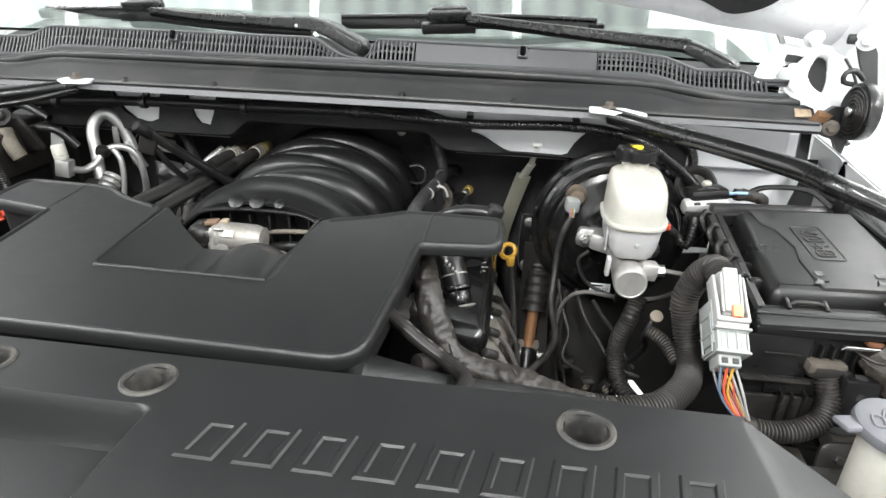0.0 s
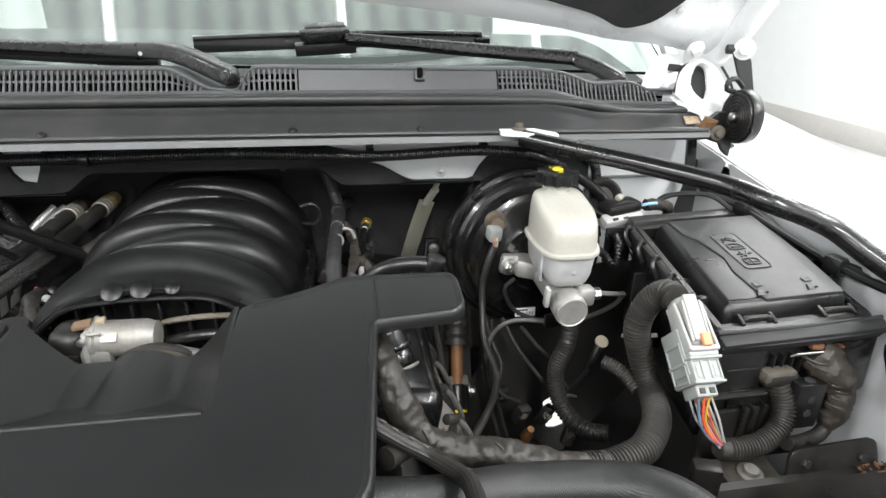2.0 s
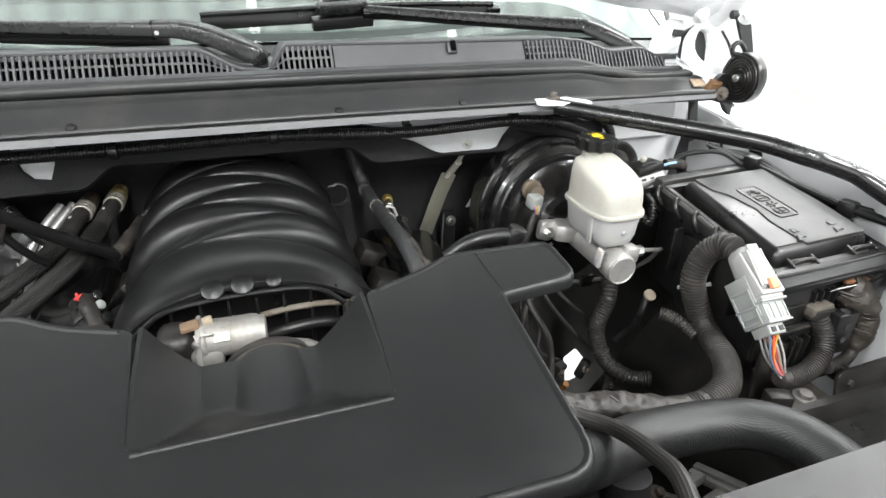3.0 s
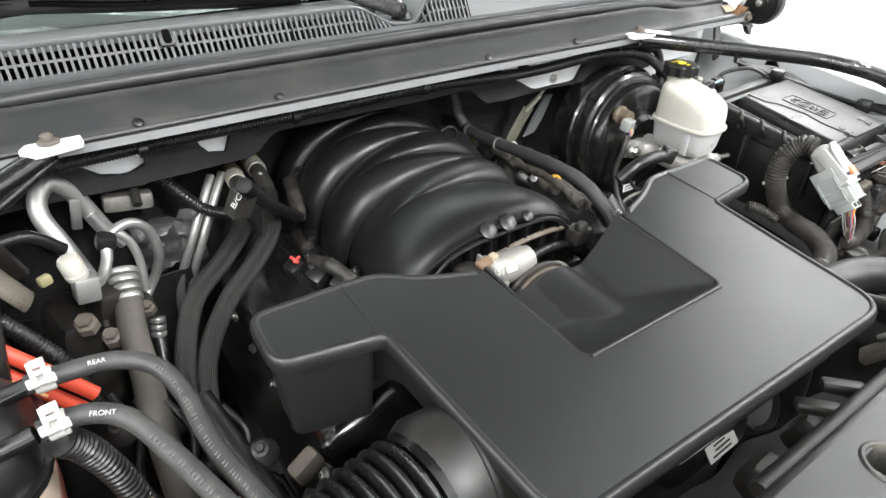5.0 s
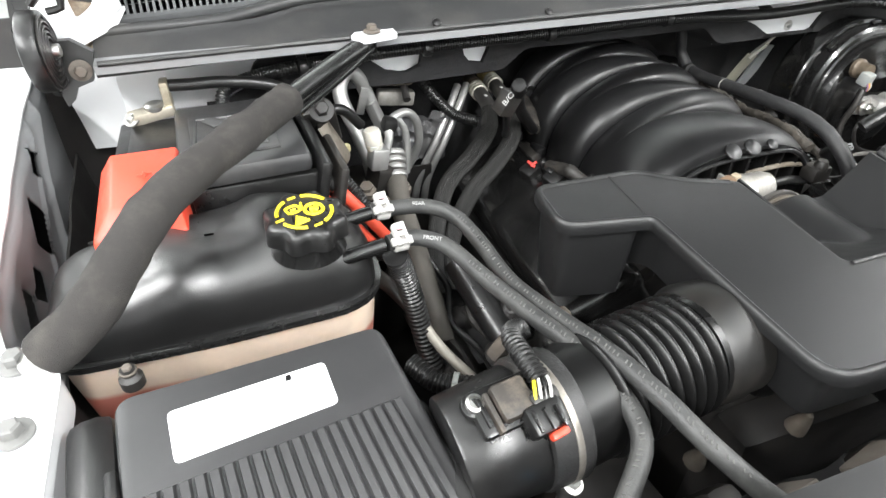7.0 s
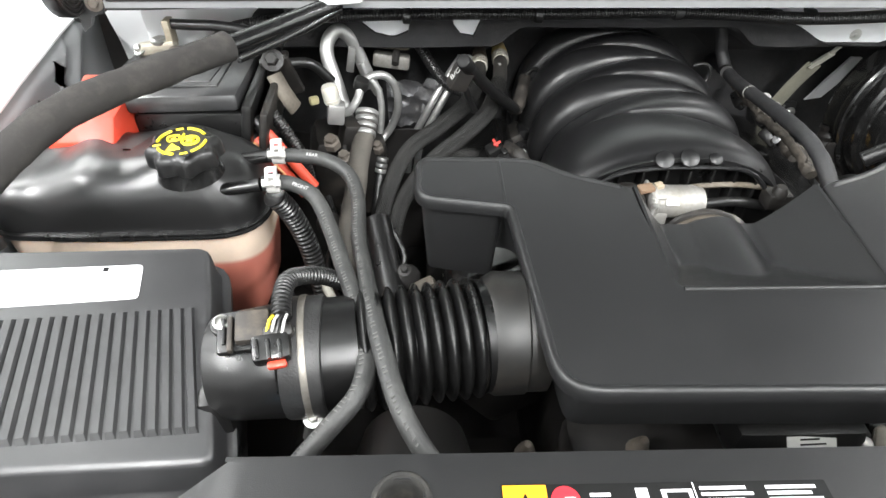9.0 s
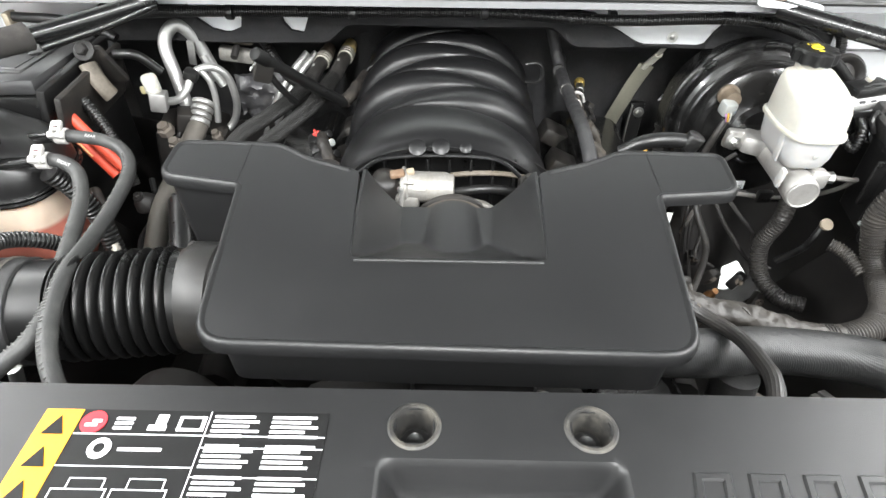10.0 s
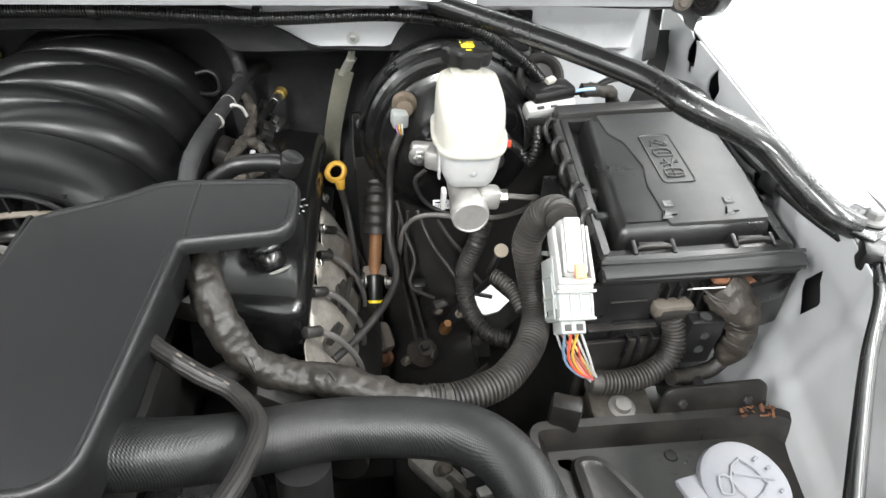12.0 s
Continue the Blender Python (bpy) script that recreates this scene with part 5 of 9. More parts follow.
def bellows():
    t = thing("air_intake_hose", "ribbed black rubber air intake hose", "hose", (-0.34, 0.49, 0.95))
    a, b = Vector((-0.425, 0.479, 1.026)), Vector((-0.268, 0.503, 1.024))
    c, r = [], []
    n = 240
    for i in range(n + 1):
        k = i / n
        x = a.lerp(b, k)
        rad = 0.05 + 0.002 * k
        if 0.2 < k < 0.88:
            w = (k - 0.2) / 0.68 * 9
            rad += 0.0105 * abs(math.sin(math.pi * w)) ** 0.9 - 0.007
        c.append(x)
        r.append(rad)
    part("bellows", rings(bmesh.new(), c, r, 44), surface("bellows_rubber", (0.005, 0.005, 0.005), 0.3, grain=30, vary=0.15, bump=0.06, spec=0.4), t, "ribbed bellows", sharp=80)
    part("cuff", rod((-0.455, 0.4765, 1.026), (-0.42, 0.479, 1.026), 0.0535, seg=40, soft=0.003), RUBBER, t)
    part("clamp", rod((-0.44, 0.4776, 1.026), (-0.434, 0.4784, 1.026), 0.0545, seg=40, soft=0.0008), surface("dull_band_steel", (0.3, 0.28, 0.25), 0.4, metal=0.8, grain=90, vary=0.35, dust=0.35, dust_colour=(0.1, 0.08, 0.06)), t, "dull steel band clamp")
    ck = part("clamp_screw", rod((-0.43, 0.432, 1.0), (-0.436, 0.43, 0.975), 0.0065, seg=10), STEEL, t)
    part("clamp_housing", block((-0.434, 0.4345, 0.992), (0.009, 0.007, 0.016), 0.0015, (-14, 8, 0)), STEEL, ck)
    part("clamp_screw_head", hexbolt((-0.43, 0.431, 1.0), (0.1, -0.3, 1), 0.005), STEEL, t)


bellows()


def maf():
    t = thing("air_flow_tube", "glossy black air tube with a flow sensor", "air tube", (-0.5, 0.48, 0.95))
    part("tube", rod((-0.514, 0.4727, 1.0185), (-0.452, 0.4765, 1.025), 0.0465, 0.0505, 44, soft=0.003), BLACK, t)
    part("collar", block((-0.522, 0.478, 0.985), (0.03, 0.11, 0.09), 0.012, (0, 0, 12)), BLACK, t)
    dusty = surface("dusty_sensor_plastic", (0.03, 0.026, 0.022), 0.6, vary=0.35, dust=0.6, dust_colour=(0.16, 0.13, 0.1))
    turn = (18, 0, 8)
    b = part("flow_sensor", block((-0.474, 0.466, 1.073), (0.056, 0.036, 0.009), 0.003, turn), BLACK, t, "dusty flow sensor body")
    part("sensor_cap", block((-0.472, 0.464, 1.08), (0.028, 0.028, 0.012), 0.004, turn), dusty, b)
    part("sensor_rib", block((-0.489, 0.458, 1.078), (0.004, 0.03, 0.008), 0.001, turn), dusty, b)
    part("sensor_rib", block((-0.495, 0.461, 1.077), (0.003, 0.022, 0.006), 0.001, turn), BLACK, b)
    part("connector", block((-0.455, 0.447, 1.073), (0.03, 0.022, 0.018), 0.004, (25, 0, 12)), BLACK, t, "black plug")
    for dx in (-0.009, 0.0, 0.009):
        part("plug_ridge", block((-0.455 + dx, 0.4405, 1.081), (0.003, 0.016, 0.004), 0.001, (25, 0, 12)), BLACK, b)
    part("connector_hood", block((-0.451, 0.459, 1.079), (0.024, 0.012, 0.014), 0.004, (25, 0, 12)), GRIMY, t)
    part("lock_tab", block((-0.449, 0.4345, 1.069), (0.015, 0.006, 0.008), 0.002, (25, 0, 12)), REDP, t, "red lock tab")
    for x, y, z in ((-0.499, 0.47, 1.077), (-0.446, 0.462, 1.075)):
        part("screw_lug", lathe([(0.0095, -0.004), (0.0095, 0.001), (0.0085, 0.0015)], (x, y, z), (0.1, -0.3, 1), 18), BLACK, b)
        part("screw", lathe([(0.0068, 0), (0.0068, 0.005), (0.005, 0.006), (0.004, 0.003)], (x, y, z), (0.1, -0.3, 1), 16), STEEL, t)
    for i, m in enumerate((YELLOW, WHITEP, BLACK, WHITEP)):
        part("wire", tube([(-0.459 + 0.004 * i, 0.453, 1.082), (-0.457 + 0.004 * i, 0.462, 1.09), (-0.453 + 0.003 * i, 0.472, 1.089)], 0.0013, 6), m, t)
    part("cable_sleeve", conduit([(-0.449, 0.468, 1.087), (-0.452, 0.49, 1.09), (-0.45, 0.515, 1.085), (-0.432, 0.54, 1.065), (-0.41, 0.56, 1.035)], 0.0085), BLACK, t, "black corrugated cable sleeve")


maf()


AIRBOX = surface("greyed_black_plastic", (0.03, 0.03, 0.031), 0.31, grain=18, vary=0.15, bump=0.15, fine=1500, spec=0.85, dust=0.1, dust_colour=(0.12, 0.12, 0.12))


def airbox_z(x, y):
    return 1.07 - 0.255 * (x + 0.543) + 0.27 * (y - 0.576)


def airbox():
    t = thing("air_filter_box", "black ribbed air filter box with a white label", "air filter box", (-0.63, 0.46, 0.9))
    line = rounded([(-0.499, 0.386), (-0.541, 0.578), (-0.728, 0.532), (-0.716, 0.352)], 0.012, 4)
    part("lid", shell(line, [(-0.006, 0.0), (-0.002, -0.001), (0.0, -0.004), (0.002, -0.03), (0.004, -0.034), (0.01, -0.036), (0.01, -0.044), (0.004, -0.045), (0.002, -0.13)], airbox_z), AIRBOX, t, "black moulded lid")
    u = Vector((-0.187, -0.046, 0)).normalized()
    rm = bmesh.new()
    n = 21
    for i in range(n):
        k = i / (n - 1)
        a = Vector((-0.545, 0.512, 0)).lerp(Vector((-0.715, 0.467, 0)), k)
        b = Vector((-0.519, 0.407, 0)).lerp(Vector((-0.708, 0.37, 0)), k)
        bm = bmesh.new()
        w = u * 0.0026
        q = []
        for p, h in ((a, 0.0), (a.lerp(b, 0.03), 0.0045), (a.lerp(b, 0.97), 0.0045), (b, 0.0)):
            q.append([bm.verts.new((v.x, v.y, airbox_z(v.x, v.y) + h)) for v in (p - w * (1.25 - h * 55), p + w * (1.25 - h * 55))])
        for l, m in zip(q, q[1:]):
            bm.faces.new((l[0], l[1], m[1], m[0]))
        for side in (0, 1):
            lo = [bm.verts.new((v[side].co.x + (u.x if side else -u.x) * 0.0012, v[side].co.y + (u.y if side else -u.y) * 0.0012, airbox_z(v[side].co.x, v[side].co.y))) for v in q]
            for j in range(3):
                bm.faces.new((q[j][side], q[j + 1][side], lo[j + 1], lo[j]))
        part("rib", bm, AIRBOX, t)
    lab = rounded([(-0.587, 0.513), (-0.591, 0.546), (-0.697, 0.518), (-0.694, 0.484)], 0.004, 3)
    lb = part("label", shell(lab, [(0, 0.0012), (0.0, 0.0002)], airbox_z), LABEL, t, "white paper label")
    for i in range(4):
        x, y = -0.612 + 0.004 * (i % 2), 0.53 - 0.005 * i
        part("print_bar", shell(rounded([(x + 0.01, y), (x + 0.01, y + 0.0008), (x - 0.006, y - 0.003), (x - 0.006, y - 0.0038)], 0), [(0, 0.0018), (0, 0.001)], airbox_z), surface("faint_grey_print", (0.5, 0.5, 0.52), 0.6), lb)
    part("print_mark", shell([Vector(p) for p in ((-0.6165, 0.5335), (-0.6165, 0.5375), (-0.6205, 0.5365), (-0.6205, 0.5325))], [(0, 0.0019), (0, 0.001)], airbox_z), INK, lb)
    part("boss", rod((-0.536, 0.5, 0.99), (-0.52, 0.497, 0.99), 0.014, seg=18, soft=0.002), BLACK, t)
    part("lower_box", block((-0.63, 0.46, 0.9), (0.19, 0.17, 0.14), 0.015, (0, 0, 12)), BLACK, t)
    part("end_frame", block((-0.737, 0.45, 1.035), (0.034, 0.19, 0.1), 0.012, (0, 0, 8)), BLACK, t, "black end frame with clip")
    part("end_clip", block((-0.722, 0.43, 1.075), (0.008, 0.12, 0.03), 0.003, (0, 0, 8)), BLACK, t)
    part("clip_lug", lathe([(0.008, 0), (0.008, 0.008), (0.005, 0.011), (0.005, 0.016)], (-0.72, 0.555, 1.09), (0, 0, 1), 14), GRIMY, t)
    part("clip_lug_screw", hexbolt((-0.72, 0.555, 1.1035), (0, 0, 1), 0.0035), DULL, t)


airbox()

# ---------------------------------------------------------------- brake booster and master cylinder
def booster():
    t = thing("brake_booster", "round gloss black brake booster on the firewall", "brake booster", (0.482, 1.05, 0.85))
    ax = Vector((0.0, -1.0, 0.1)).normalized()
    at = Vector((0.482, 1.06, 0.973))
    prof = [(0.10, 0.0), (0.124, 0.008), (0.131, 0.02), (0.131, 0.05), (0.1335, 0.053), (0.1345, 0.06), (0.1345, 0.068), (0.132, 0.071), (0.1265, 0.072), (0.1265, 0.086), (0.124, 0.094), (0.119, 0.0985), (0.1125, 0.1), (0.11, 0.103), (0.108, 0.111), (0.104, 0.118), (0.097, 0.122), (0.088, 0.1235), (0.06, 0.126), (0.052, 0.13), (0.045, 0.139), (0.03, 0.142), (0.0, 0.142)]
    part("shell", lathe(prof, at, ax, 88), SEMI, t, "gloss black pressed steel shell", sharp=25)
    part("pressed_boss", lathe([(0.02, -0.002), (0.019, 0.002), (0.016, 0.004), (0.0, 0.0045)], at + ax * 0.1235 + Vector((0.07, 0, 0.036)), ax, 28), SEMI, t)
    for k in range(9):
        a = 2 * math.pi * k / 9 + 0.2
        p = at + ax * 0.074 + Vector((math.cos(a) * 0.131, 0, math.sin(a) * 0.131))
        part("crimp", block(tuple(p), (0.02, 0.008, 0.006), 0.002, (0, -math.degrees(a) + 90, 0)), GLOSS, t)
    part("check_valve", lathe([(0.0165, 0), (0.0165, 0.006), (0.0135, 0.009), (0.0125, 0.012), (0.011, 0.026), (0.0, 0.027)], (0.413, 0.937, 1.052), (-0.05, -1, 0.12), 26), surface("dusty_brown_valve", (0.14, 0.11, 0.08), 0.5, metal=0.2, vary=0.4, bump=0.2), t, "dusty vacuum sensor")
    s = part("sensor_plug", block((0.405, 0.908, 1.044), (0.021, 0.02, 0.022), 0.004, (10, 0, 12)), GREYCONN, t, "light grey sensor plug")
    for i, m in enumerate((surface("violet_print_wire", (0.3, 0.16, 0.3), 0.5), DIPYEL, WHITEP)):
        part("wire", tube([(0.4 + 0.004 * i, 0.899, 1.04), (0.401 + 0.0035 * i, 0.896, 1.034), (0.404 + 0.002 * i, 0.898, 1.026)], 0.0013, 6), m, s)
    lab = part("label", block((0.471, 0.9268, 0.8925), (0.034, 0.0012, 0.015), 0.0, (-6, 0, 0)), LABEL, t, "white barcode label")
    for i in range(11):
        part("print_bar", block((0.4575 + 0.0026 * i, 0.9263, 0.89), (0.0009, 0.0008, 0.006), 0, (-6, 0, 0)), INK, lab)
    part("print_bar", block((0.466, 0.9256, 0.897), (0.018, 0.0008, 0.0022), 0, (-6, 0, 0)), INK, lab)
    part("mount_ear", block((0.345, 1.135, 0.88), (0.03, 0.012, 0.13), 0.006), BLACK, t)
    for z in (0.925, 0.832):
        part("bolt", hexbolt((0.349, 1.129, z), (0, -1, 0.1), 0.006), STEEL, t)
    part("mount_rim", tube([(0.334, 1.128, 0.94), (0.331, 1.127, 0.88), (0.336, 1.127, 0.83), (0.35, 1.127, 0.815)], 0.0018, 6), STEEL, t)


booster()


PORTST = surface("dull_zinc_steel", (0.2, 0.19, 0.18), 0.5, metal=0.5, vary=0.25, dust=0.3)


def master_cylinder():
    t = thing("brake_master_cylinder", "master cylinder with milky fluid reservoir and black cap", "master cylinder", (0.485, 0.85, 0.96))
    part("body", rod((0.486, 0.95, 0.984), (0.485, 0.79, 0.978), 0.022, seg=28, soft=0.003), ALU, t, "cast aluminium cylinder")
    part("end_plug", rod((0.485, 0.805, 0.98), (0.4845, 0.777, 0.977), 0.0235, seg=30, soft=0.003), ALU, t)
    part("flange", block((0.482, 0.914, 0.984), (0.128, 0.016, 0.034), 0.008, (0, 6, 0)), ALU, t)
    part("web", block((0.46, 0.9, 0.99), (0.04, 0.04, 0.03), 0.008, (0, 6, -20)), ALU, t)
    for x in (0.431, 0.536):
        part("nut", hexbolt((x, 0.906, 0.984 - (x - 0.484) * 0.1), (0, -1, 0.15), 0.0085), STEEL, t)
        part("stud", rod((x, 0.91, 0.984 - (x - 0.484) * 0.1), (x, 0.886, 0.987 - (x - 0.484) * 0.1), 0.0042, seg=10), STEEL, t)
    part("port", block((0.51, 0.8, 0.99), (0.026, 0.024, 0.026), 0.005, (0, 8, 5)), ALU, t)
    part("port_nut", rod((0.522, 0.799, 0.991), (0.533, 0.798, 0.992), 0.0085, seg=6, soft=0.001), STEEL, t)
    part("end_ring", lathe([(0.0215, 0), (0.0225, 0.001), (0.0225, 0.003), (0.0205, 0.004), (0.0195, 0.0028), (0, 0.0028)], (0.4845, 0.7775, 0.977), (0, -1, -0.04), 36), ALU, t)
    cx, cy = 0.4825, 0.836
    rot = lambda p: (cx + p[0], cy + p[1])
    foot = rounded([rot(p) for p in ((-0.03, -0.05), (0.033, -0.05), (0.047, -0.008), (0.043, 0.06), (-0.034, 0.06), (-0.039, -0.005))], 0.02, 6)
    z0 = lambda x, y: 0.0
    low = shell(foot, [(0.0, 1.053), (-0.002, 1.04), (-0.004, 1.022), (-0.008, 1.011), (-0.012, 1.006), (-0.016, 1.004)], z0)
    part("reservoir_base", low, MILK, t, "milky white lower reservoir", sharp=60)
    part("reservoir_seam", shell(foot, [(0.0, 1.0595), (0.004, 1.0585), (0.0045, 1.056), (0.004, 1.0535), (0.0, 1.0525)], z0), CREAM, t)
    lean = lambda x, y: 0.24 * (y - 0.87)
    up = bmesh.new()
    loops = []
    mid = Vector((cx + 0.002, cy + 0.01))
    for w, dz, k in ((0.5, 1.117, 1.0), (0.7, 1.1168, 1.0), (0.83, 1.1155, 1.0), (0.91, 1.112, 1.0), (0.95, 1.106, 0.95), (0.97, 1.097, 0.75), (0.986, 1.08, 0.3), (1.0, 1.058, 0.0)):
        loops.append([up.verts.new((mid.x + (p.x - mid.x) * w, mid.y + (p.y - mid.y) * w, dz + k * lean(p.x, mid.y + (p.y - mid.y) * w))) for p in foot])
    for l, m in zip(loops, loops[1:]):
        for k in range(len(l)):
            up.faces.new((l[k], m[k], m[(k + 1) % len(l)], l[(k + 1) % len(l)]))
    up.faces.new(loops[0])
    up.faces.new(loops[-1][::-1])
    part("reservoir_top", up, CREAM, t, "yellowed upper reservoir", sharp=60)
    part("rib", block((cx - 0.034, cy - 0.02, 1.03), (0.003, 0.012, 0.04), 0.001), MILK, t)
    part("rib", block((0.452, 0.79, 0.996), (0.006, 0.012, 0.03), 0.002, (10, 0, 0)), MILK, t)
    cap = Vector((0.485, 0.882, 1.118))
    part("neck", rod((0.485, 0.882, 1.1), (0.485, 0.882, 1.135), 0.0192, seg=28), CREAM, t)
    part("moulding_scar", lathe([(0.004, 0), (0.003, 0.0008), (0, 0.001)], (cx + 0.004, cy - 0.0478, 1.03), (0, -1, 0), 10), GREYCONN, t)
    bm = bmesh.new()
    line = [Vector((cap.x + (0.0282 + 0.0022 * math.cos(10 * a)) * math.cos(a), cap.y + (0.0282 + 0.0022 * math.cos(10 * a)) * math.sin(a))) for a in span(0, 2 * math.pi, 80)[:-1]]
    shell(line, [(-0.006, 1.1475), (-0.002, 1.1470), (0.0, 1.1450), (0.0, 1.1310), (-0.002, 1.1290)], z0, bm)
    c = part("cap", bm, BLACK, t, "black screw cap with yellow print")
    part("print_bar", block((cap.x, cap.y - 0.0125, 1.1478), (0.007, 0.003, 0.0006), 0.0002), YELLOW, c)
    writing("print", "DOT 3", 0.006, pose(cap.x, cap.y + 0.0125, 1.1479, 0, 0, 180), YELLOW, c)
    for k in (0, 1):
        arc = [(cap.x + 0.0075 * math.cos(a), cap.y + 0.0048 * math.sin(a), 1.1480) for a in span(k * math.pi + 0.25, k * math.pi + math.pi - 0.25, 8)]
        part("print_ring", tube(arc, 0.0011, 6), YELLOW, c)
    part("print_disc", rod((cap.x, cap.y, 1.1476), (cap.x, cap.y, 1.1481), 0.002, seg=14), YELLOW, c)
    part("level_plug", block((0.528, 0.84, 1.045), (0.022, 0.018, 0.014), 0.003), BLACK, t)
    part("level_plug_lock", block((0.535, 0.833, 1.046), (0.007, 0.008, 0.01), 0.002), REDP, t)
    part("plug_cable", conduit([(0.536, 0.84, 1.044), (0.553, 0.842, 1.03), (0.565, 0.83, 1.02), (0.572, 0.84, 1.045), (0.578, 0.86, 1.05)], 0.006), BLACK, t)
    part("brake_line", tube([(0.532, 0.798, 0.992), (0.56, 0.795, 0.99), (0.575, 0.81, 0.98), (0.57, 0.83, 0.95), (0.545, 0.86, 0.915), (0.5, 0.88, 0.9), (0.44, 0.89, 0.9), (0.41, 0.9, 0.87), (0.4, 0.91, 0.8)], 0.0036, 8), PORTST, t, "dark steel brake line")
    part("brake_line", tube([(0.44, 0.9, 0.97), (0.425, 0.9, 0.95), (0.45, 0.895, 0.91), (0.52, 0.88, 0.895), (0.555, 0.87, 0.91)], 0.0032, 8), DARK, t)
    part("line_clip", block((0.5, 0.88, 0.902), (0.025, 0.012, 0.022), 0.004), BLACK, t)


master_cylinder()


# vacuum hose and line loom from the sensor down
vac = thing("sensor_cable", "thin black sleeved sensor cable", "cable", (0.39, 0.85, 0.85))
part("sleeve", tube([(0.406, 0.905, 1.025), (0.396, 0.9, 1.0), (0.391, 0.905, 0.96), (0.389, 0.89, 0.92), (0.387, 0.86, 0.888), (0.394, 0.81, 0.86), (0.38, 0.77, 0.85), (0.345, 0.71, 0.85), (0.314, 0.665, 0.858)], 0.0052, 10), OLDRUBBER, vac)

strap = thing("ground_strap", "olive braided ground strap on the firewall", "strap", (0.32, 1.1, 0.9))
part("eyelet", lathe([(0.009, 0), (0.009, 0.003), (0.004, 0.003)], (0.346, 1.05, 1.1), (0, -1, 0.1), 16), STEEL, strap)
TIN = surface("tinned_braid", (0.42, 0.41, 0.36), 0.5, metal=0.4, vary=0.3, bump=0.8, fine=600)
part("braid", tube([(0.347, 1.05, 1.1), (0.343, 1.066, 1.075), (0.338, 1.078, 1.055)], 0.0055, 10, squash=0.5, wobble=0.3, flute=0.15), TIN, strap, "bare tinned braid end")
part("braid_knot", tube([(0.34, 1.074, 1.06), (0.333, 1.085, 1.043), (0.327, 1.092, 1.03)], 0.0105, 12, squash=0.5, crinkle=0.2, flute=0.12), TIN, strap)
part("strap_band", tube([(0.329, 1.088, 1.036), (0.318, 1.103, 0.995), (0.307, 1.115, 0.95), (0.297, 1.13, 0.9), (0.29, 1.14, 0.84)], 0.014, 8, squash=0.16, side=(0, -1, 0)), OLIVE, strap)

dip = thing("oil_dipstick", "oil dipstick with a yellow ring handle", "dipstick", (0.31, 1.0, 0.75))
ringp = [(0.311 + 0.012 * math.cos(a) + 0.004 * math.sin(a), 0.973 + 0.009 * math.sin(a), 0.926 + 0.009 * math.sin(a) - 0.003 * math.cos(a)) for a in span(0, 2 * math.pi, 22)]
part("handle", tube(ringp, 0.0042, 10, 0.004, squash=1.3), DIPYEL, dip, "yellow ring handle")
part("stem", rod((0.316, 0.966, 0.918), (0.317, 0.963, 0.902), 0.0085, 0.0065, 14, soft=0.001), DIPYEL, dip)
part("tube", tube([(0.317, 0.963, 0.904), (0.325, 0.95, 0.86), (0.335, 0.9, 0.78), (0.33, 0.84, 0.7)], 0.0055, 8), OLDRUBBER, dip)

# steering shaft behind
shaft = thing("steering_shaft", "dark steering shaft with rusty joint", "steering shaft", (0.36, 0.95, 0.7))
part("boot", conduit([(0.372, 1.03, 0.95), (0.37, 1.01, 0.88), (0.3665, 0.972, 0.81)], 0.023, 0.016, 0.003, 18), GRIMY, shaft, "ribbed rubber boot")
part("sleeve", rod((0.3665, 0.972, 0.812), (0.361, 0.93, 0.755), 0.0105, seg=16), surface("brown_stained_steel", (0.2, 0.095, 0.04), 0.6, metal=0.3, grain=90, vary=0.5, bump=0.4), shaft, "rusty brown shaft sleeve")
part("joint", rod((0.361, 0.93, 0.757), (0.358, 0.885, 0.69), 0.0142, seg=18, soft=0.003), BLACK, shaft)
part("joint_clamp", block((0.3615, 0.932, 0.76), (0.04, 0.02, 0.012), 0.004, (35, 0, 4)), DULL, shaft)
part("yellow_mark", rod((0.3598, 0.9055, 0.7205), (0.3596, 0.9025, 0.717), 0.0149, seg=16), YELLOW, shaft, "yellow paint mark")
part("bolt", hexbolt((0.345, 0.915, 0.755), (-1, -0.2, 0.2), 0.008), STEEL, shaft)
part("bolt", hexbolt((0.38, 0.915, 0.752), (1, -0.2, 0.2), 0.007), STEEL, shaft)
part("lower_joint", block((0.356, 0.87, 0.66), (0.06, 0.05, 0.05), 0.012, (30, 0, 20)), DULL, shaft)
for x, z in ((0.338, 0.685), (0.372, 0.64)):
    part("rusty_nut", hexbolt((x, 0.85, z), (0, -0.7, 0.7), 0.009), RUST, shaft)


# ---------------------------------------------------------------- fuse box
BATTLID = surface("greyed_fuse_plastic", (0.022, 0.022, 0.0225), 0.36, grain=30, vary=0.15, bump=0.3, fine=1500, dust=0.1)


def fuse_z(x, y):
    return 1.04 + 0.12 * (y - 0.645) + 0.035 * (x - 0.69)


FUSELIP = surface("matt_grey_moulding", (0.022, 0.022, 0.0225), 0.55, grain=30, vary=0.12, bump=0.15, spec=0.4)


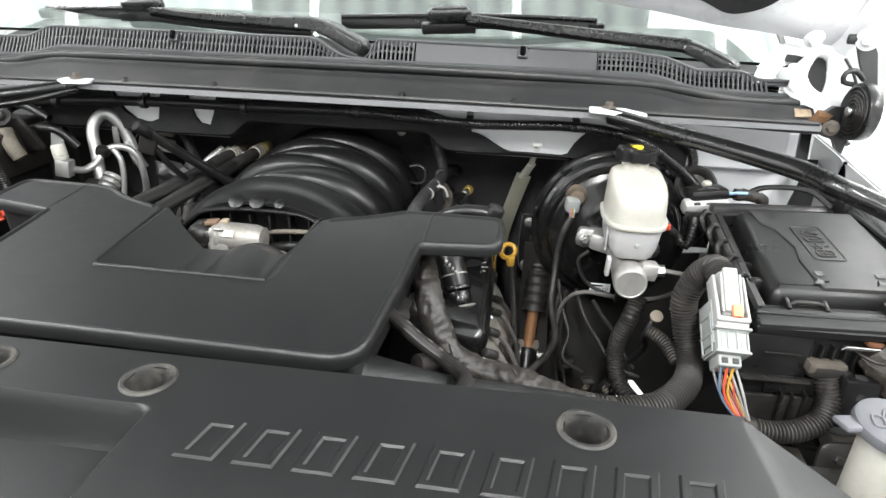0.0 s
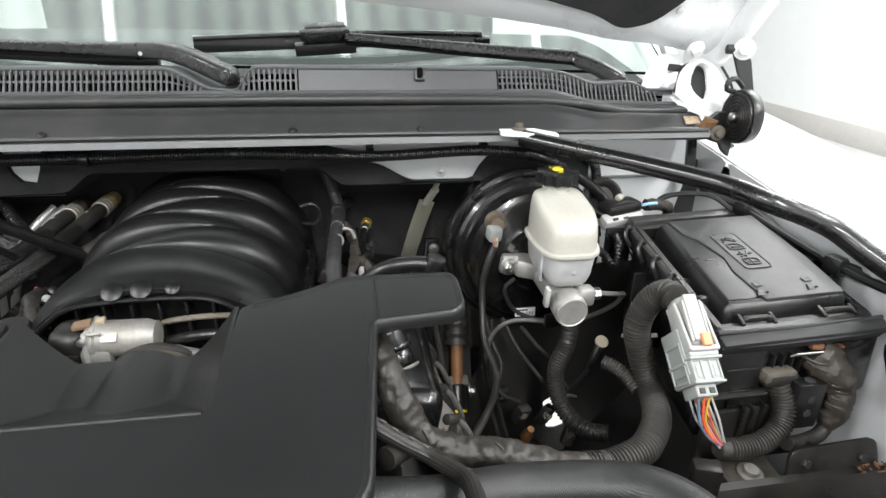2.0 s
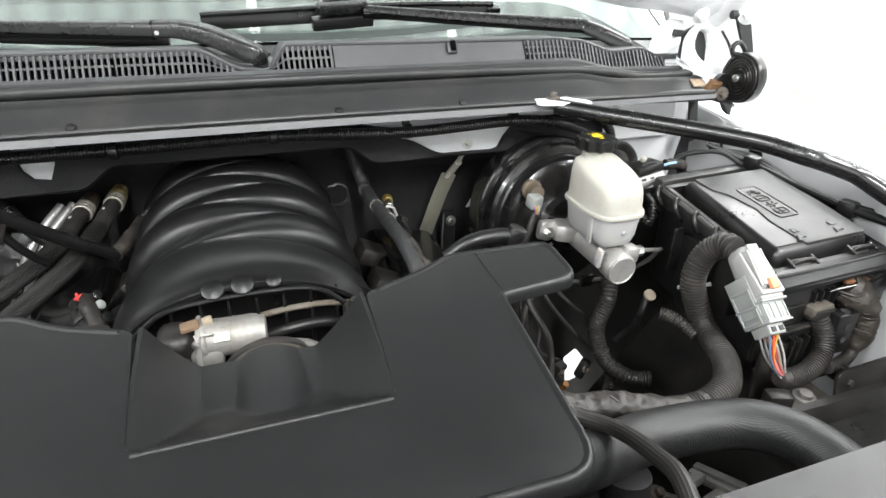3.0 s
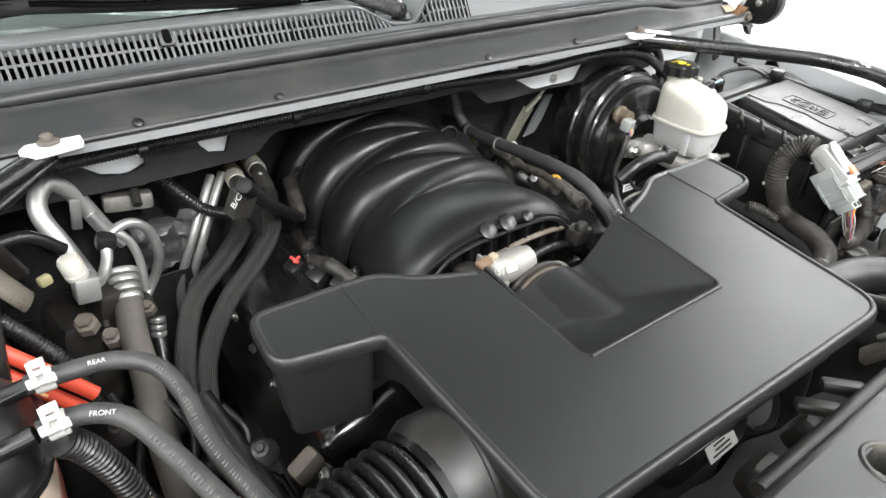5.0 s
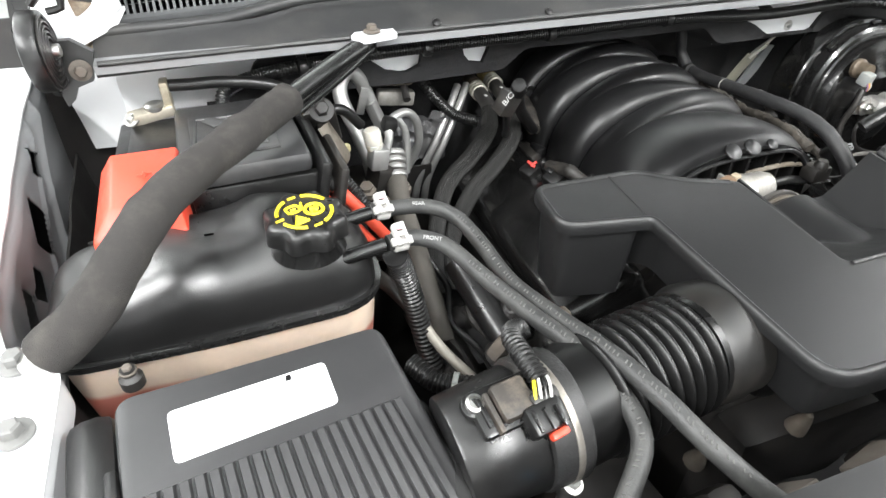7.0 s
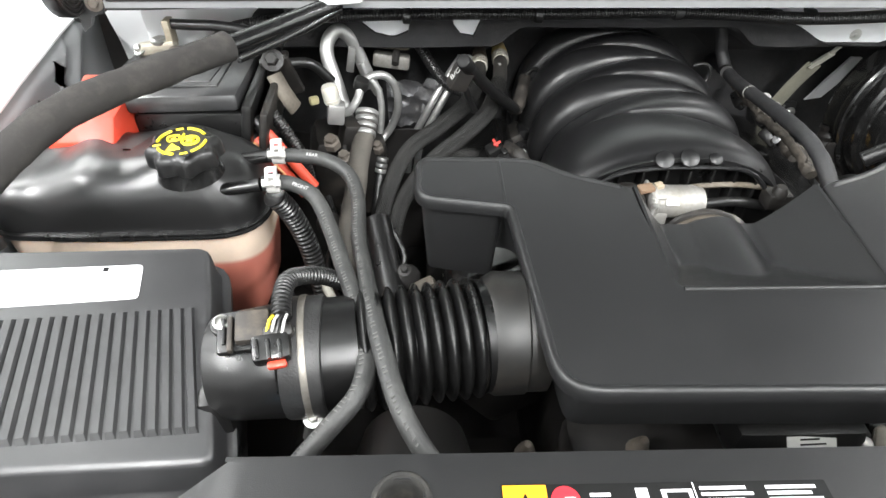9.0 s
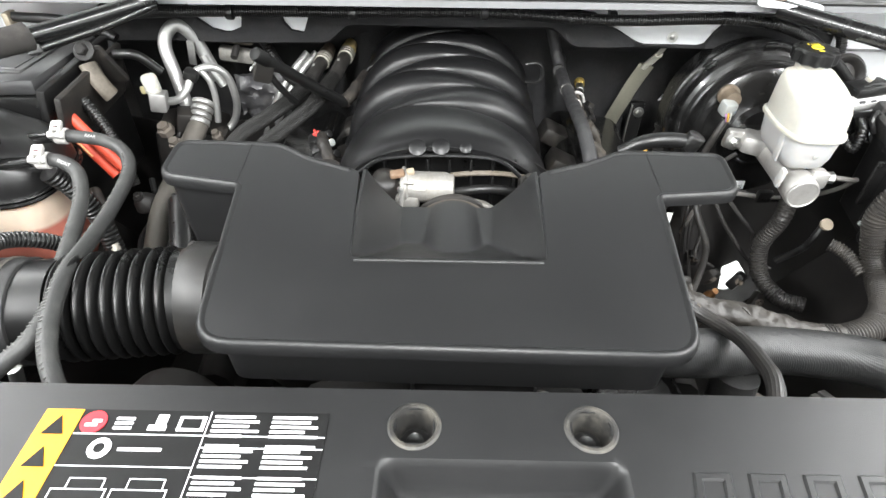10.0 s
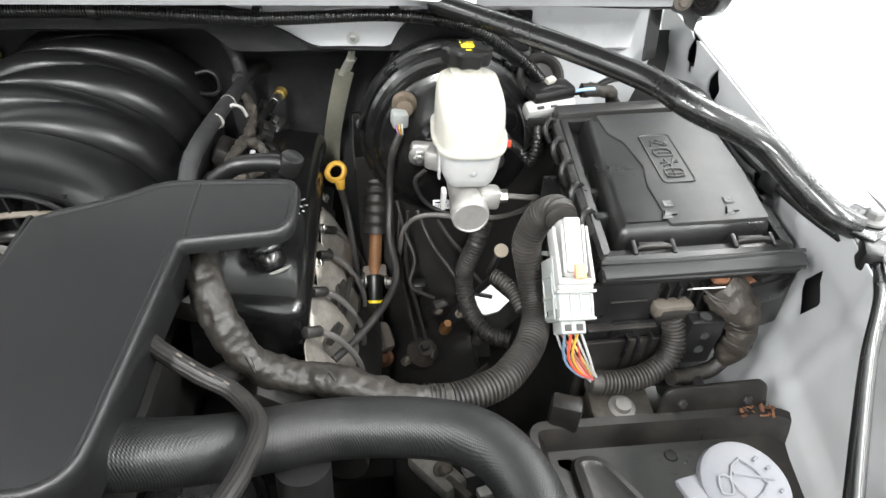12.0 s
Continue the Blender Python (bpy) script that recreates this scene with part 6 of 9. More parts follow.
def fuse_box():
    t = thing("fuse_box", "black fuse box with latched lid on the wing", "fuse box", (0.69, 0.74, 0.85))
    lid = rounded([(0.607, 0.64), (0.768, 0.64), (0.775, 0.72), (0.776, 0.842), (0.625, 0.842)], 0.012, 4)
    part("lid", shell(lid, [(-0.012, 0.016), (-0.008, 0.0155), (-0.004, 0.013), (-0.001, 0.008), (0.001, 0.0), (0.002, -0.02)], fuse_z), BLACK, t, "black moulded lid")
    # raised field with its jogged edge and the print panel
    fld = rounded([(0.66, 0.645), (0.763, 0.645), (0.771, 0.72), (0.772, 0.837), (0.64, 0.837), (0.643, 0.8), (0.656, 0.782), (0.664, 0.735), (0.657, 0.705)], 0.004, 3)
    part("raised_field", shell(fld, [(-0.002, 0.0182), (-0.0005, 0.0178), (0.0, 0.0165), (0.0, 0.012)], fuse_z), BATTLID, t, "grained raised field")
    pan = rounded([(0.676, 0.705), (0.712, 0.705), (0.712, 0.79), (0.676, 0.79)], 0.006, 3)
    part("print_panel", shell(pan, [(-0.0015, 0.0186), (-0.0005, 0.0196), (0.0005, 0.0196), (0.001, 0.0185)], fuse_z), COVER, t)
    glyphs = ([(0.0, 0.0), (0.0, 0.012), (0.018, 0.012), (0.018, 0.0), (0.0, 0.0)], [(0.009, 0.0), (0.009, 0.012)], [(0.0, 0.005), (0.02, 0.005)], [(0.002, 0.018), (0.02, 0.028)], [(0.006, 0.03), (0.01, 0.018), (0.016, 0.03)], [(0.0, 0.024), (0.02, 0.024)],
              [(0.0, 0.036), (0.0, 0.048), (0.016, 0.048), (0.019, 0.036), (0.0, 0.036)], [(0.004, 0.042), (0.016, 0.042)], [(0.0, 0.055), (0.008, 0.066), (0.02, 0.056)], [(0.002, 0.064), (0.018, 0.054)], [(0.012, 0.056), (0.02, 0.066)])
    for g in glyphs:
        part("embossed_mark", tube([(0.684 + u, 0.714 + v, fuse_z(0.684 + u, 0.714 + v) + 0.0192) for u, v in g], 0.0011, 6, 0.02), BATTLID, t)
    for x in (0.662, 0.727):
        s = rounded([(x, 0.668), (x + 0.01, 0.668), (x + 0.01, 0.677), (x, 0.677)], 0.001, 2)
        part("embossed_mark", shell(s, [(-0.002, 0.0195), (-0.0005, 0.02), (0.0, 0.0192)], fuse_z), surface("grey_scuffed_mark", (0.09, 0.09, 0.09), 0.5), t)
        s = rounded([(x - 0.008, 0.652), (x + 0.004, 0.652), (x + 0.004, 0.656), (x + 0.01, 0.656), (x - 0.002, 0.664), (x - 0.004, 0.656)], 0.0005, 2)
        part("arrow_mark", shell(s, [(-0.001, 0.0192), (0.0, 0.0185)], fuse_z), surface("grey_scuffed_mark", (0.09, 0.09, 0.09), 0.5), t)
    # tray round the lid
    tray = rounded([(0.585, 0.618), (0.785, 0.618), (0.795, 0.86), (0.6, 0.862)], 0.01, 4)
    part("tray", shell(tray, [(-0.012, -0.012), (-0.012, 0.002), (-0.004, 0.003), (0.0, 0.0), (0.001, -0.03), (-0.004, -0.032), (-0.006, -0.15)], fuse_z, caps=(False, True)), BLACK, t, "black fuse box tray")
    part("tray_floor", shell(offset(tray, -0.006), [(0, -0.014), (0, -0.02)], fuse_z), BLACK, t)
    for i in range(4):
        part("front_lip_ridge", tube([(0.584, 0.614 - 0.0035 * i, 1.036 - 0.0042 * i), (0.69, 0.612 - 0.0035 * i, 1.0385 - 0.0042 * i), (0.79, 0.614 - 0.0035 * i, 1.0415 - 0.0042 * i)], 0.0022, 6, 0.03), FUSELIP, t)
    part("front_lip", block((0.687, 0.61, 1.026), (0.205, 0.016, 0.022), 0.004, (25, -2, 0)), FUSELIP, t)
    part("lower_body", block((0.685, 0.70, 0.955), (0.185, 0.16, 0.12), 0.01, (0, 0, 0)), BLACK, t)
    part("side_panel", block((0.592, 0.7, 0.97), (0.012, 0.16, 0.1), 0.003), BLACK, t)
    part("front_panel", block((0.655, 0.6075, 0.95), (0.09, 0.004, 0.022), 0.001, (0, 0, 2)), BLACK, t)
    for i in range(4):
        part("lower_rib", block((0.628 + 0.013 * i, 0.603, 0.92), (0.003, 0.012, 0.05 - 0.008 * (i % 2)), 0.001, (4, 0, 0)), BLACK, t)
    for i in range(8):
        part("front_rib", block((0.615 + 0.012 * i, 0.617, 0.965), (0.0025, 0.012, 0.07), 0.0006), BLACK, t)
    part("side_rib", block((0.64, 0.614, 0.955), (0.07, 0.01, 0.003), 0.001), BLACK, t)
    lab = part("label", block((0.695, 0.6035, 1.006), (0.034, 0.0012, 0.011), 0.0, (42, 0, 0)), surface("aged_label_paper", (0.5, 0.5, 0.49), 0.6, vary=0.1), t, "white code label")
    for i in range(9):
        part("print_bar", block((0.68 + 0.0037 * i, 0.6045, 1.0035), (0.002, 0.0006, 0.003), 0, (42, 0, 0)), INK, lab)
    for x in (0.64, 0.742):
        la = part("latch", block((x, 0.634, fuse_z(x, 0.632) - 0.002), (0.028, 0.008, 0.016), 0.002, (20, 0, 0)), GRIMY, t)
        part("latch_bail", tube([(x - 0.014, 0.63, fuse_z(x, 0.63) - 0.003), (x - 0.014, 0.626, fuse_z(x, 0.63) + 0.008), (x + 0.014, 0.626, fuse_z(x, 0.63) + 0.008), (x + 0.014, 0.63, fuse_z(x, 0.63) - 0.003)], 0.0026, 8, 0.003), GRIMY, la)
        for s in (-1, 1):
            part("latch_post", block((x + s * 0.02, 0.631, fuse_z(x, 0.63) - 0.002), (0.005, 0.016, 0.02), 0.0015, (20, 0, 0)), BLACK, la)
    for i in range(4):
        part("hinge_loop", block((0.608 - 0.003, 0.68 + 0.045 * i, 1.035), (0.02, 0.012, 0.022), 0.004), BLACK, t)
        part("hinge_loop", block((0.788, 0.69 + 0.045 * i, 1.045), (0.016, 0.012, 0.02), 0.004), BLACK, t)
    for i, (dy, dz) in enumerate(((0.66, 0.99), (0.72, 0.985), (0.78, 0.995))):
        part("bracket_rib", block((0.578, dy, dz), (0.018, 0.006, 0.07), 0.002), BLACK, t)
    part("rear_bar", block((0.70, 0.872, 1.062), (0.2, 0.02, 0.03), 0.004, (8, -2, 1)), BATTLID, t, "greyed rear bar")
    part("left_bar", block((0.5985, 0.76, 1.035), (0.012, 0.21, 0.035), 0.004, (7, -14, -4)), BATTLID, t)
    for i in range(5):
        y = 0.67 + 0.042 * i
        part("side_clip", tube([(0.589, y, 1.02 + 0.12 * (y - 0.65)), (0.582, y + 0.006, 1.035 + 0.12 * (y - 0.65)), (0.588, y + 0.014, 1.045 + 0.12 * (y - 0.65)), (0.597, y + 0.018, 1.04 + 0.12 * (y - 0.65))], 0.0035, 8, 0.003), BLACK, t)
    for i in range(4):
        part("lattice_bar", block((0.577 + 0.008 * i, 0.868, 1.03), (0.0022, 0.004, 0.05), 0.0006, (0, 32, 0)), BLACK, t)
        part("lattice_bar", block((0.577 + 0.008 * i, 0.869, 1.03), (0.0022, 0.004, 0.05), 0.0006, (0, -32, 0)), BLACK, t)
    part("lattice_frame", block((0.588, 0.874, 1.03), (0.042, 0.004, 0.056), 0.001), BLACK, t)
    part("front_face", block((0.612, 0.612, 0.962), (0.075, 0.008, 0.1), 0.003, (0, 1, 3)), BLACK, t)
    part("face_ledge", block((0.618, 0.604, 0.958), (0.075, 0.012, 0.003), 0.001, (0, 1, 3)), GRIMY, t)
    part("face_ledge", block((0.62, 0.6065, 0.99), (0.04, 0.003, 0.0016), 0.0005, (0, 1, 3)), GRIMY, t)
    part("end_face", block((0.775, 0.625, 0.975), (0.05, 0.03, 0.085), 0.005, (0, -6, 14)), BLACK, t)
    part("end_step", block((0.762, 0.607, 0.995), (0.05, 0.008, 0.03), 0.003, (0, -6, 10)), BLACK, t)
    bc = smooth_path([(0.714, 0.616, 1.0), (0.73, 0.606, 0.985), (0.744, 0.598, 0.96), (0.746, 0.593, 0.935), (0.74, 0.592, 0.908)], 0.003)
    boot = part("cable_boot", rings(bmesh.new(), bc, [along(i / len(bc), [(0, 0.018), (0.08, 0.0225), (0.35, 0.0225), (0.5, 0.0175), (0.8, 0.015), (1, 0.0095)]) for i in range(len(bc))], 28, crinkle=0.2), surface("tan_dusted_boot", (0.032, 0.027, 0.022), 0.5, grain=110, vary=0.5, bump=1.0, fine=220, dust=0.4, dust_colour=(0.12, 0.1, 0.078)), t, "dusty taped cable boot")
    for k in range(7):
        q = bc[int(len(bc) * (0.06 + 0.1 * k))]
        r = along(0.06 + 0.1 * k, [(0, 0.018), (0.08, 0.0225), (0.35, 0.0225), (0.5, 0.0175), (0.8, 0.015), (1, 0.0095)])
        part("boot_wrap", tube([(q.x - r, q.y - 0.002, q.z + 0.002), (q.x - 0.5 * r, q.y - 0.86 * r, q.z + 0.001 - 0.003 * (k % 2)), (q.x + 0.5 * r, q.y - 0.86 * r, q.z - 0.002), (q.x + r, q.y - 0.002, q.z - 0.004)], 0.0016, 6), LOOMTAPE, boot)
    part("back_plate", block((0.625, 0.604, 0.892), (0.085, 0.006, 0.09), 0.002, (0, 0, 2)), GRIMY, t)
    part("sleeve_socket", block((0.668, 0.608, 0.978), (0.042, 0.016, 0.014), 0.003, (0, 2, 4)), surface("tan_dusted_clip", (0.07, 0.06, 0.048), 0.6, vary=0.3, dust=0.4), t, "dusty clip holding the sleeve")
    part("rusty_stud", block((0.727, 0.612, 1.008), (0.05, 0.012, 0.006), 0.002, (0, 8, 0)), RUST, t, "rusty terminal bar")
    part("cable", tube([(0.742, 0.592, 0.912), (0.73, 0.588, 0.9), (0.705, 0.583, 0.896), (0.675, 0.575, 0.905)], 0.0085, 12, wobble=0.1, crinkle=0.1), TAPE, t)
    part("sleeve", conduit([(0.672, 0.606, 0.965), (0.676, 0.595, 0.945), (0.668, 0.583, 0.925), (0.645, 0.574, 0.914), (0.615, 0.569, 0.911), (0.588, 0.568, 0.914)], 0.0128, 0.0042, 0.0026, 18), RIBBED, t, "corrugated grey cable sleeve")
    part("sleeve_collar", block((0.672, 0.609, 0.972), (0.045, 0.02, 0.02), 0.005, (0, 10, 0)), GRIMY, t)
    part("sleeve_end", rod((0.592, 0.568, 0.9135), (0.581, 0.568, 0.916), 0.0135, 0.011, 14, soft=0.002), TAPE, t)
    b = part("bracket", block((0.7, 0.594, 0.945), (0.036, 0.018, 0.062), 0.003), BLACK, t)
    for dz in (0.012, -0.008):
        part("bracket_hole", rod((0.7, 0.5845, 0.945 + dz), (0.7, 0.5838, 0.945 + dz), 0.005, seg=12), SHADEBLACK, b)
    part("bracket_hole", rod((0.7, 0.594, 0.9758), (0.7, 0.594, 0.9765), 0.006, seg=12), SHADEBLACK, b)
    part("clip", block((0.705, 0.577, 0.889), (0.014, 0.026, 0.026), 0.004), BLACK, t)
    part("cable_tray", block((0.685, 0.592, 0.884), (0.07, 0.02, 0.006), 0.002), BLACK, t)


fuse_box()


def big_connector():
    t = thing("wiring_connector", "light grey wiring connector with coloured wires", "connector", (0.555, 0.61, 0.95))
    top, end = Vector((0.553, 0.668, 1.048)), Vector((0.552, 0.588, 0.979))
    ax = (end - top).normalized()
    side = Vector((1, 0.02, 0)).normalized()
    side = (side - ax * side.dot(ax)).normalized()
    face = side.cross(ax).normalized()
    face = face if face.y < 0 else -face
    m = Matrix((side, -face, -ax)).transposed().to_4x4()

    def box(along_, across, out, size, soft=0.003, lean=0.0, taper=1.0):
        """A rounded box in the connector's own directions: size across, out, along."""
        bm = block((0, 0, 0), (size[0] * 0.8, size[1], size[2]), soft, (lean, 0, 0), taper=taper, n=3)
        bmesh.ops.transform(bm, matrix=Matrix.Translation(top + ax * along_ + side * across * 0.8 + face * out) @ m, verts=bm.verts[:])
        return bm

    part("hood", box(0.034, 0.0, 0.02, (0.034, 0.04, 0.062), 0.012, taper=0.86), WHITEP, t, "white rounded connector hood")
    part("hood_ridge", box(0.032, 0.0, 0.0405, (0.02, 0.005, 0.052), 0.0024), WHITEP, t)
    for k in (-1, 1):
        part("lever_arm", box(0.042, 0.0195 * k, 0.03, (0.0045, 0.02, 0.056), 0.002, -8), WHITEP, t, "white locking lever")
        part("lever_rail", box(0.036, 0.0125 * k, 0.0405, (0.0035, 0.004, 0.046), 0.0015), WHITEP, t)
        part("side_wall", box(0.066, 0.022 * k, 0.012, (0.003, 0.036, 0.05), 0.001), GREYCONN, t)
    part("lever_bow", box(0.0665, 0.0, 0.0405, (0.044, 0.006, 0.006), 0.0025), WHITEP, t)
    part("skirt", box(0.068, 0.0, 0.018, (0.042, 0.042, 0.012), 0.002), WHITEP, t)
    part("plug", box(0.087, 0.0, 0.015, (0.042, 0.038, 0.03), 0.003), GREYCONN, t, "light grey plug")
    part("collar", box(0.0755, 0.0, 0.018, (0.047, 0.044, 0.003), 0.001), GREYCONN, t)
    part("collar", box(0.1005, 0.0, 0.016, (0.045, 0.041, 0.0025), 0.001), GREYCONN, t)
    part("tail", box(0.107, -0.002, 0.013, (0.03, 0.028, 0.014), 0.002), GREYCONN, t)
    for k in (-1, 1):
        part("tail_window", box(0.108, -0.002 + 0.007 * k, 0.0275, (0.008, 0.0015, 0.006), 0.0004), GRIMY, t)
    # framed windows on the plug's face, shallow steps on its side
    for x in (-0.019, -0.006, 0.006, 0.019):
        part("rib", box(0.088, x, 0.0343, (0.0028, 0.0022, 0.024), 0.0007), GREYCONN, t)
    for u in (0.0772, 0.0988):
        part("cross_rib", box(u, 0.0, 0.0343, (0.041, 0.0022, 0.0026), 0.0007), GREYCONN, t)
    for x in (-0.0125, 0.0125):
        part("window_tongue", box(0.089, x, 0.0342, (0.0045, 0.0016, 0.012), 0.0006), WHITEP, t)
    for u, w in ((0.058, 0.03), (0.079, 0.036), (0.098, 0.03)):
        part("side_step", box(u, -0.0236, 0.012, (0.0026, w, 0.0035), 0.0008), GREYCONN, t)
    for o in (-0.002, 0.026):
        part("side_step", box(0.078, -0.0236, o, (0.0026, 0.003, 0.044), 0.0008), GREYCONN, t)
    part("lock_tab", box(0.058, 0.004, 0.044, (0.013, 0.006, 0.014), 0.0012), ORANGEP, t, "orange lock tab")
    grey = surface("grey_wire", (0.3, 0.3, 0.3), 0.5)
    cols = [grey, surface("brown_wire", (0.2, 0.1, 0.06), 0.5), surface("blue_wire", (0.1, 0.15, 0.22), 0.5), grey, surface("dull_yellow_wire", (0.5, 0.38, 0.12), 0.5), REDW, surface("pink_wire", (0.6, 0.25, 0.28), 0.5), WHITEP, DIPYEL, surface("dull_red_wire", (0.4, 0.06, 0.05), 0.5), WHITEP]
    e = Vector((0.588, 0.565, 0.917))
    for i, mt in enumerate(cols):
        a = top + ax * 0.112 + side * (-0.013 + 0.0022 * i) + face * (0.008 + 0.006 * (i % 3))
        bow = Vector((0.012 * math.sin(i * 2.1), 0.004 * math.cos(i * 1.7), 0))
        part("wire", tube([a, a.lerp(e, 0.3) + Vector((-0.004, -0.004, -0.006)) + bow * 0.7, a.lerp(e, 0.65) + Vector((-0.003, -0.002, -0.006)) + bow * 0.6, e + Vector((0.0006 * i - 0.004, 0.0015 * (i % 3), 0.001 * (i % 4)))], 0.0013, 6), mt, t)


big_connector()


def wing_plug():
    t = thing("wiring_plug", "white and black wiring plug behind the fuse box", "connector", (0.59, 0.9, 1.04))
    part("body", block((0.6, 0.897, 1.062), (0.07, 0.02, 0.02), 0.005, (25, -4, 12)), WHITEP, t)
    for k in range(3):
        part("slot", block((0.585 + 0.018 * k, 0.885 + 0.004 * k, 1.066), (0.01, 0.004, 0.006), 0.001, (25, -4, 12)), SHADEBLACK, t)
    part("cover_rib", tube([(0.575, 0.898, 1.078), (0.6, 0.9, 1.089), (0.63, 0.906, 1.083)], 0.003, 8), BLACK, t)
    part("cover", block((0.602, 0.91, 1.078), (0.06, 0.035, 0.018), 0.006, (0, -4, 12)), BLACK, t, "black plug cover")
    part("tag", block((0.602, 0.915, 1.091), (0.016, 0.01, 0.008), 0.003, (20, 0, 40)), CREAM, t)
    part("cable", tube([(0.635, 0.912, 1.075), (0.66, 0.915, 1.078), (0.69, 0.92, 1.09), (0.74, 0.9, 1.095), (0.765, 0.87, 1.08)], 0.0042, 8, wobble=0.2), BLACK, t)
    part("taped_end", tube([(0.645, 0.912, 1.078), (0.665, 0.915, 1.077), (0.69, 0.925, 1.068), (0.7, 0.93, 1.05)], 0.009, 12, 0.003, crinkle=0.25, wrap=0.08), TAPE, t)
    part("wire", tube([(0.633, 0.905, 1.08), (0.645, 0.903, 1.083), (0.66, 0.905, 1.083)], 0.0022, 6), surface("pale_blue_wire", (0.3, 0.5, 0.75), 0.5), t)
    part("grommet", lathe([(0.034, 0), (0.034, 0.008), (0.029, 0.013), (0.024, 0.01), (0.02, 0.002), (0.0, 0.002)], (0.607, 0.985, 1.065), (0, -1, 0.45), 28), DARK, t, "dark rubber grommet")


wing_plug()

# ---------------------------------------------------------------- braces
brace = thing("strut_brace", "gloss black tubular brace to the wing", "brace", (0.62, 0.78, 1.1), "braces")
part("bar", tube([(0.45, 0.95, 1.178), (0.51, 0.9, 1.172), (0.58, 0.825, 1.168), (0.645, 0.743, 1.164), (0.671, 0.692, 1.158), (0.706, 0.671, 1.147), (0.733, 0.655, 1.135), (0.752, 0.626, 1.118), (0.774, 0.594, 1.101), (0.796, 0.584, 1.093)], 0.0125, 16), GLOSS, brace, "gloss black bent tube")
part("end_plate", shell(rounded([(0.415, 0.94), (0.468, 0.93), (0.5, 0.925), (0.5, 0.938), (0.478, 0.952), (0.462, 0.972), (0.418, 0.97)], 0.008, 4), [(-0.001, 0.0025), (0, 0.0015), (0, -0.0025)], lambda x, y: 1.187 + 0.1 * (y - 0.953)), PAINT, brace, "white painted end plate")
part("bolt", hexbolt((0.446, 0.953, 1.19), (0, 0, 1), 0.0062), DULL, brace)
part("foot", block((0.806, 0.588, 1.093), (0.05, 0.04, 0.006), 0.002, (0, 0, 30)), GLOSS, brace)

brace2 = thing("strut_brace", "gloss black brace in a grey foam sleeve", "brace", (-0.62, 0.76, 1.1), "braces")
LB = [(-0.45, 0.955, 1.178), (-0.51, 0.9, 1.17), (-0.567, 0.831, 1.167), (-0.641, 0.731, 1.168), (-0.684, 0.675, 1.164), (-0.712, 0.628, 1.152), (-0.738, 0.592, 1.132), (-0.772, 0.585, 1.108)]
part("bar", tube(LB, 0.0115, 16), GLOSS, brace2)
part("bar", tube([(-0.448, 0.95, 1.172), (-0.5, 0.9, 1.158), (-0.56, 0.835, 1.15)], 0.006, 10), GLOSS, brace2)
part("foam_sleeve", tube(LB[2:], 0.0175, 20, 0.006, wobble=0.1, seed=3.1, crinkle=0.05), FOAM, brace2, "thick grey foam sleeve")
# this plate takes the dimmed white, its tilt's shading put into the colour
part("end_plate", shell(rounded([(-0.418, 0.97), (-0.452, 0.972), (-0.468, 0.958), (-0.474, 0.948), (-0.472, 0.936), (-0.458, 0.932), (-0.415, 0.94)], 0.008, 4), [(-0.001, 0.0025), (0, 0.0015), (0, -0.0025)], lambda x, y: 1.187 + 0.1 * (y - 0.953)), PANELDIM, brace2, "white painted end plate")
part("bolt", hexbolt((-0.446, 0.953, 1.19), (0, 0, 1), 0.0062), DULL, brace2)
part("sleeve_end", rod((-0.768, 0.586, 1.11), (-0.785, 0.583, 1.098), 0.0125, seg=16, soft=0.003), STEEL, brace2, "bare metal brace end")

# ---------------------------------------------------------------- loom along the cowl
loom = thing("wiring_loom", "black corrugated wiring loom along the cowl", "wiring loom", (0, 1.0, 1.12))
part("sleeve", conduit([(-0.64, 0.985, 1.095), (-0.625, 1.0, 1.125), (-0.527, 1.005, 1.14), (-0.362, 1.003, 1.147), (-0.17, 1.0, 1.149), (0.032, 0.997, 1.152), (0.228, 0.99, 1.145), (0.404, 0.985, 1.151), (0.505, 0.983, 1.135), (0.575, 0.981, 1.095), (0.612, 0.97, 1.062)], 0.0088, 0.0036, 0.0011, 12), BLACK, loom)
for x, z in ((-0.53, 1.14), (-0.36, 1.147), (-0.17, 1.149), (0.032, 1.152), (0.228, 1.145), (0.404, 1.151)):
    c = part("clip", rod((x - 0.006, 0.998, z), (x + 0.006, 0.998, z), 0.0115, seg=16, soft=0.002), BLACK, loom)
    part("clip_foot", block((x, 1.008, z + 0.012), (0.012, 0.01, 0.016), 0.003), BLACK, c)
loop = thing("wiring_loop", "black corrugated cable loop near the wing", "cable", (0.6, 1.0, 1.05))
part("sleeve", conduit([(0.56, 1.03, 1.14), (0.598, 1.02, 1.12), (0.605, 1.01, 1.085), (0.59, 1.0, 1.05), (0.57, 0.99, 1.03)], 0.0085), BLACK, loop)


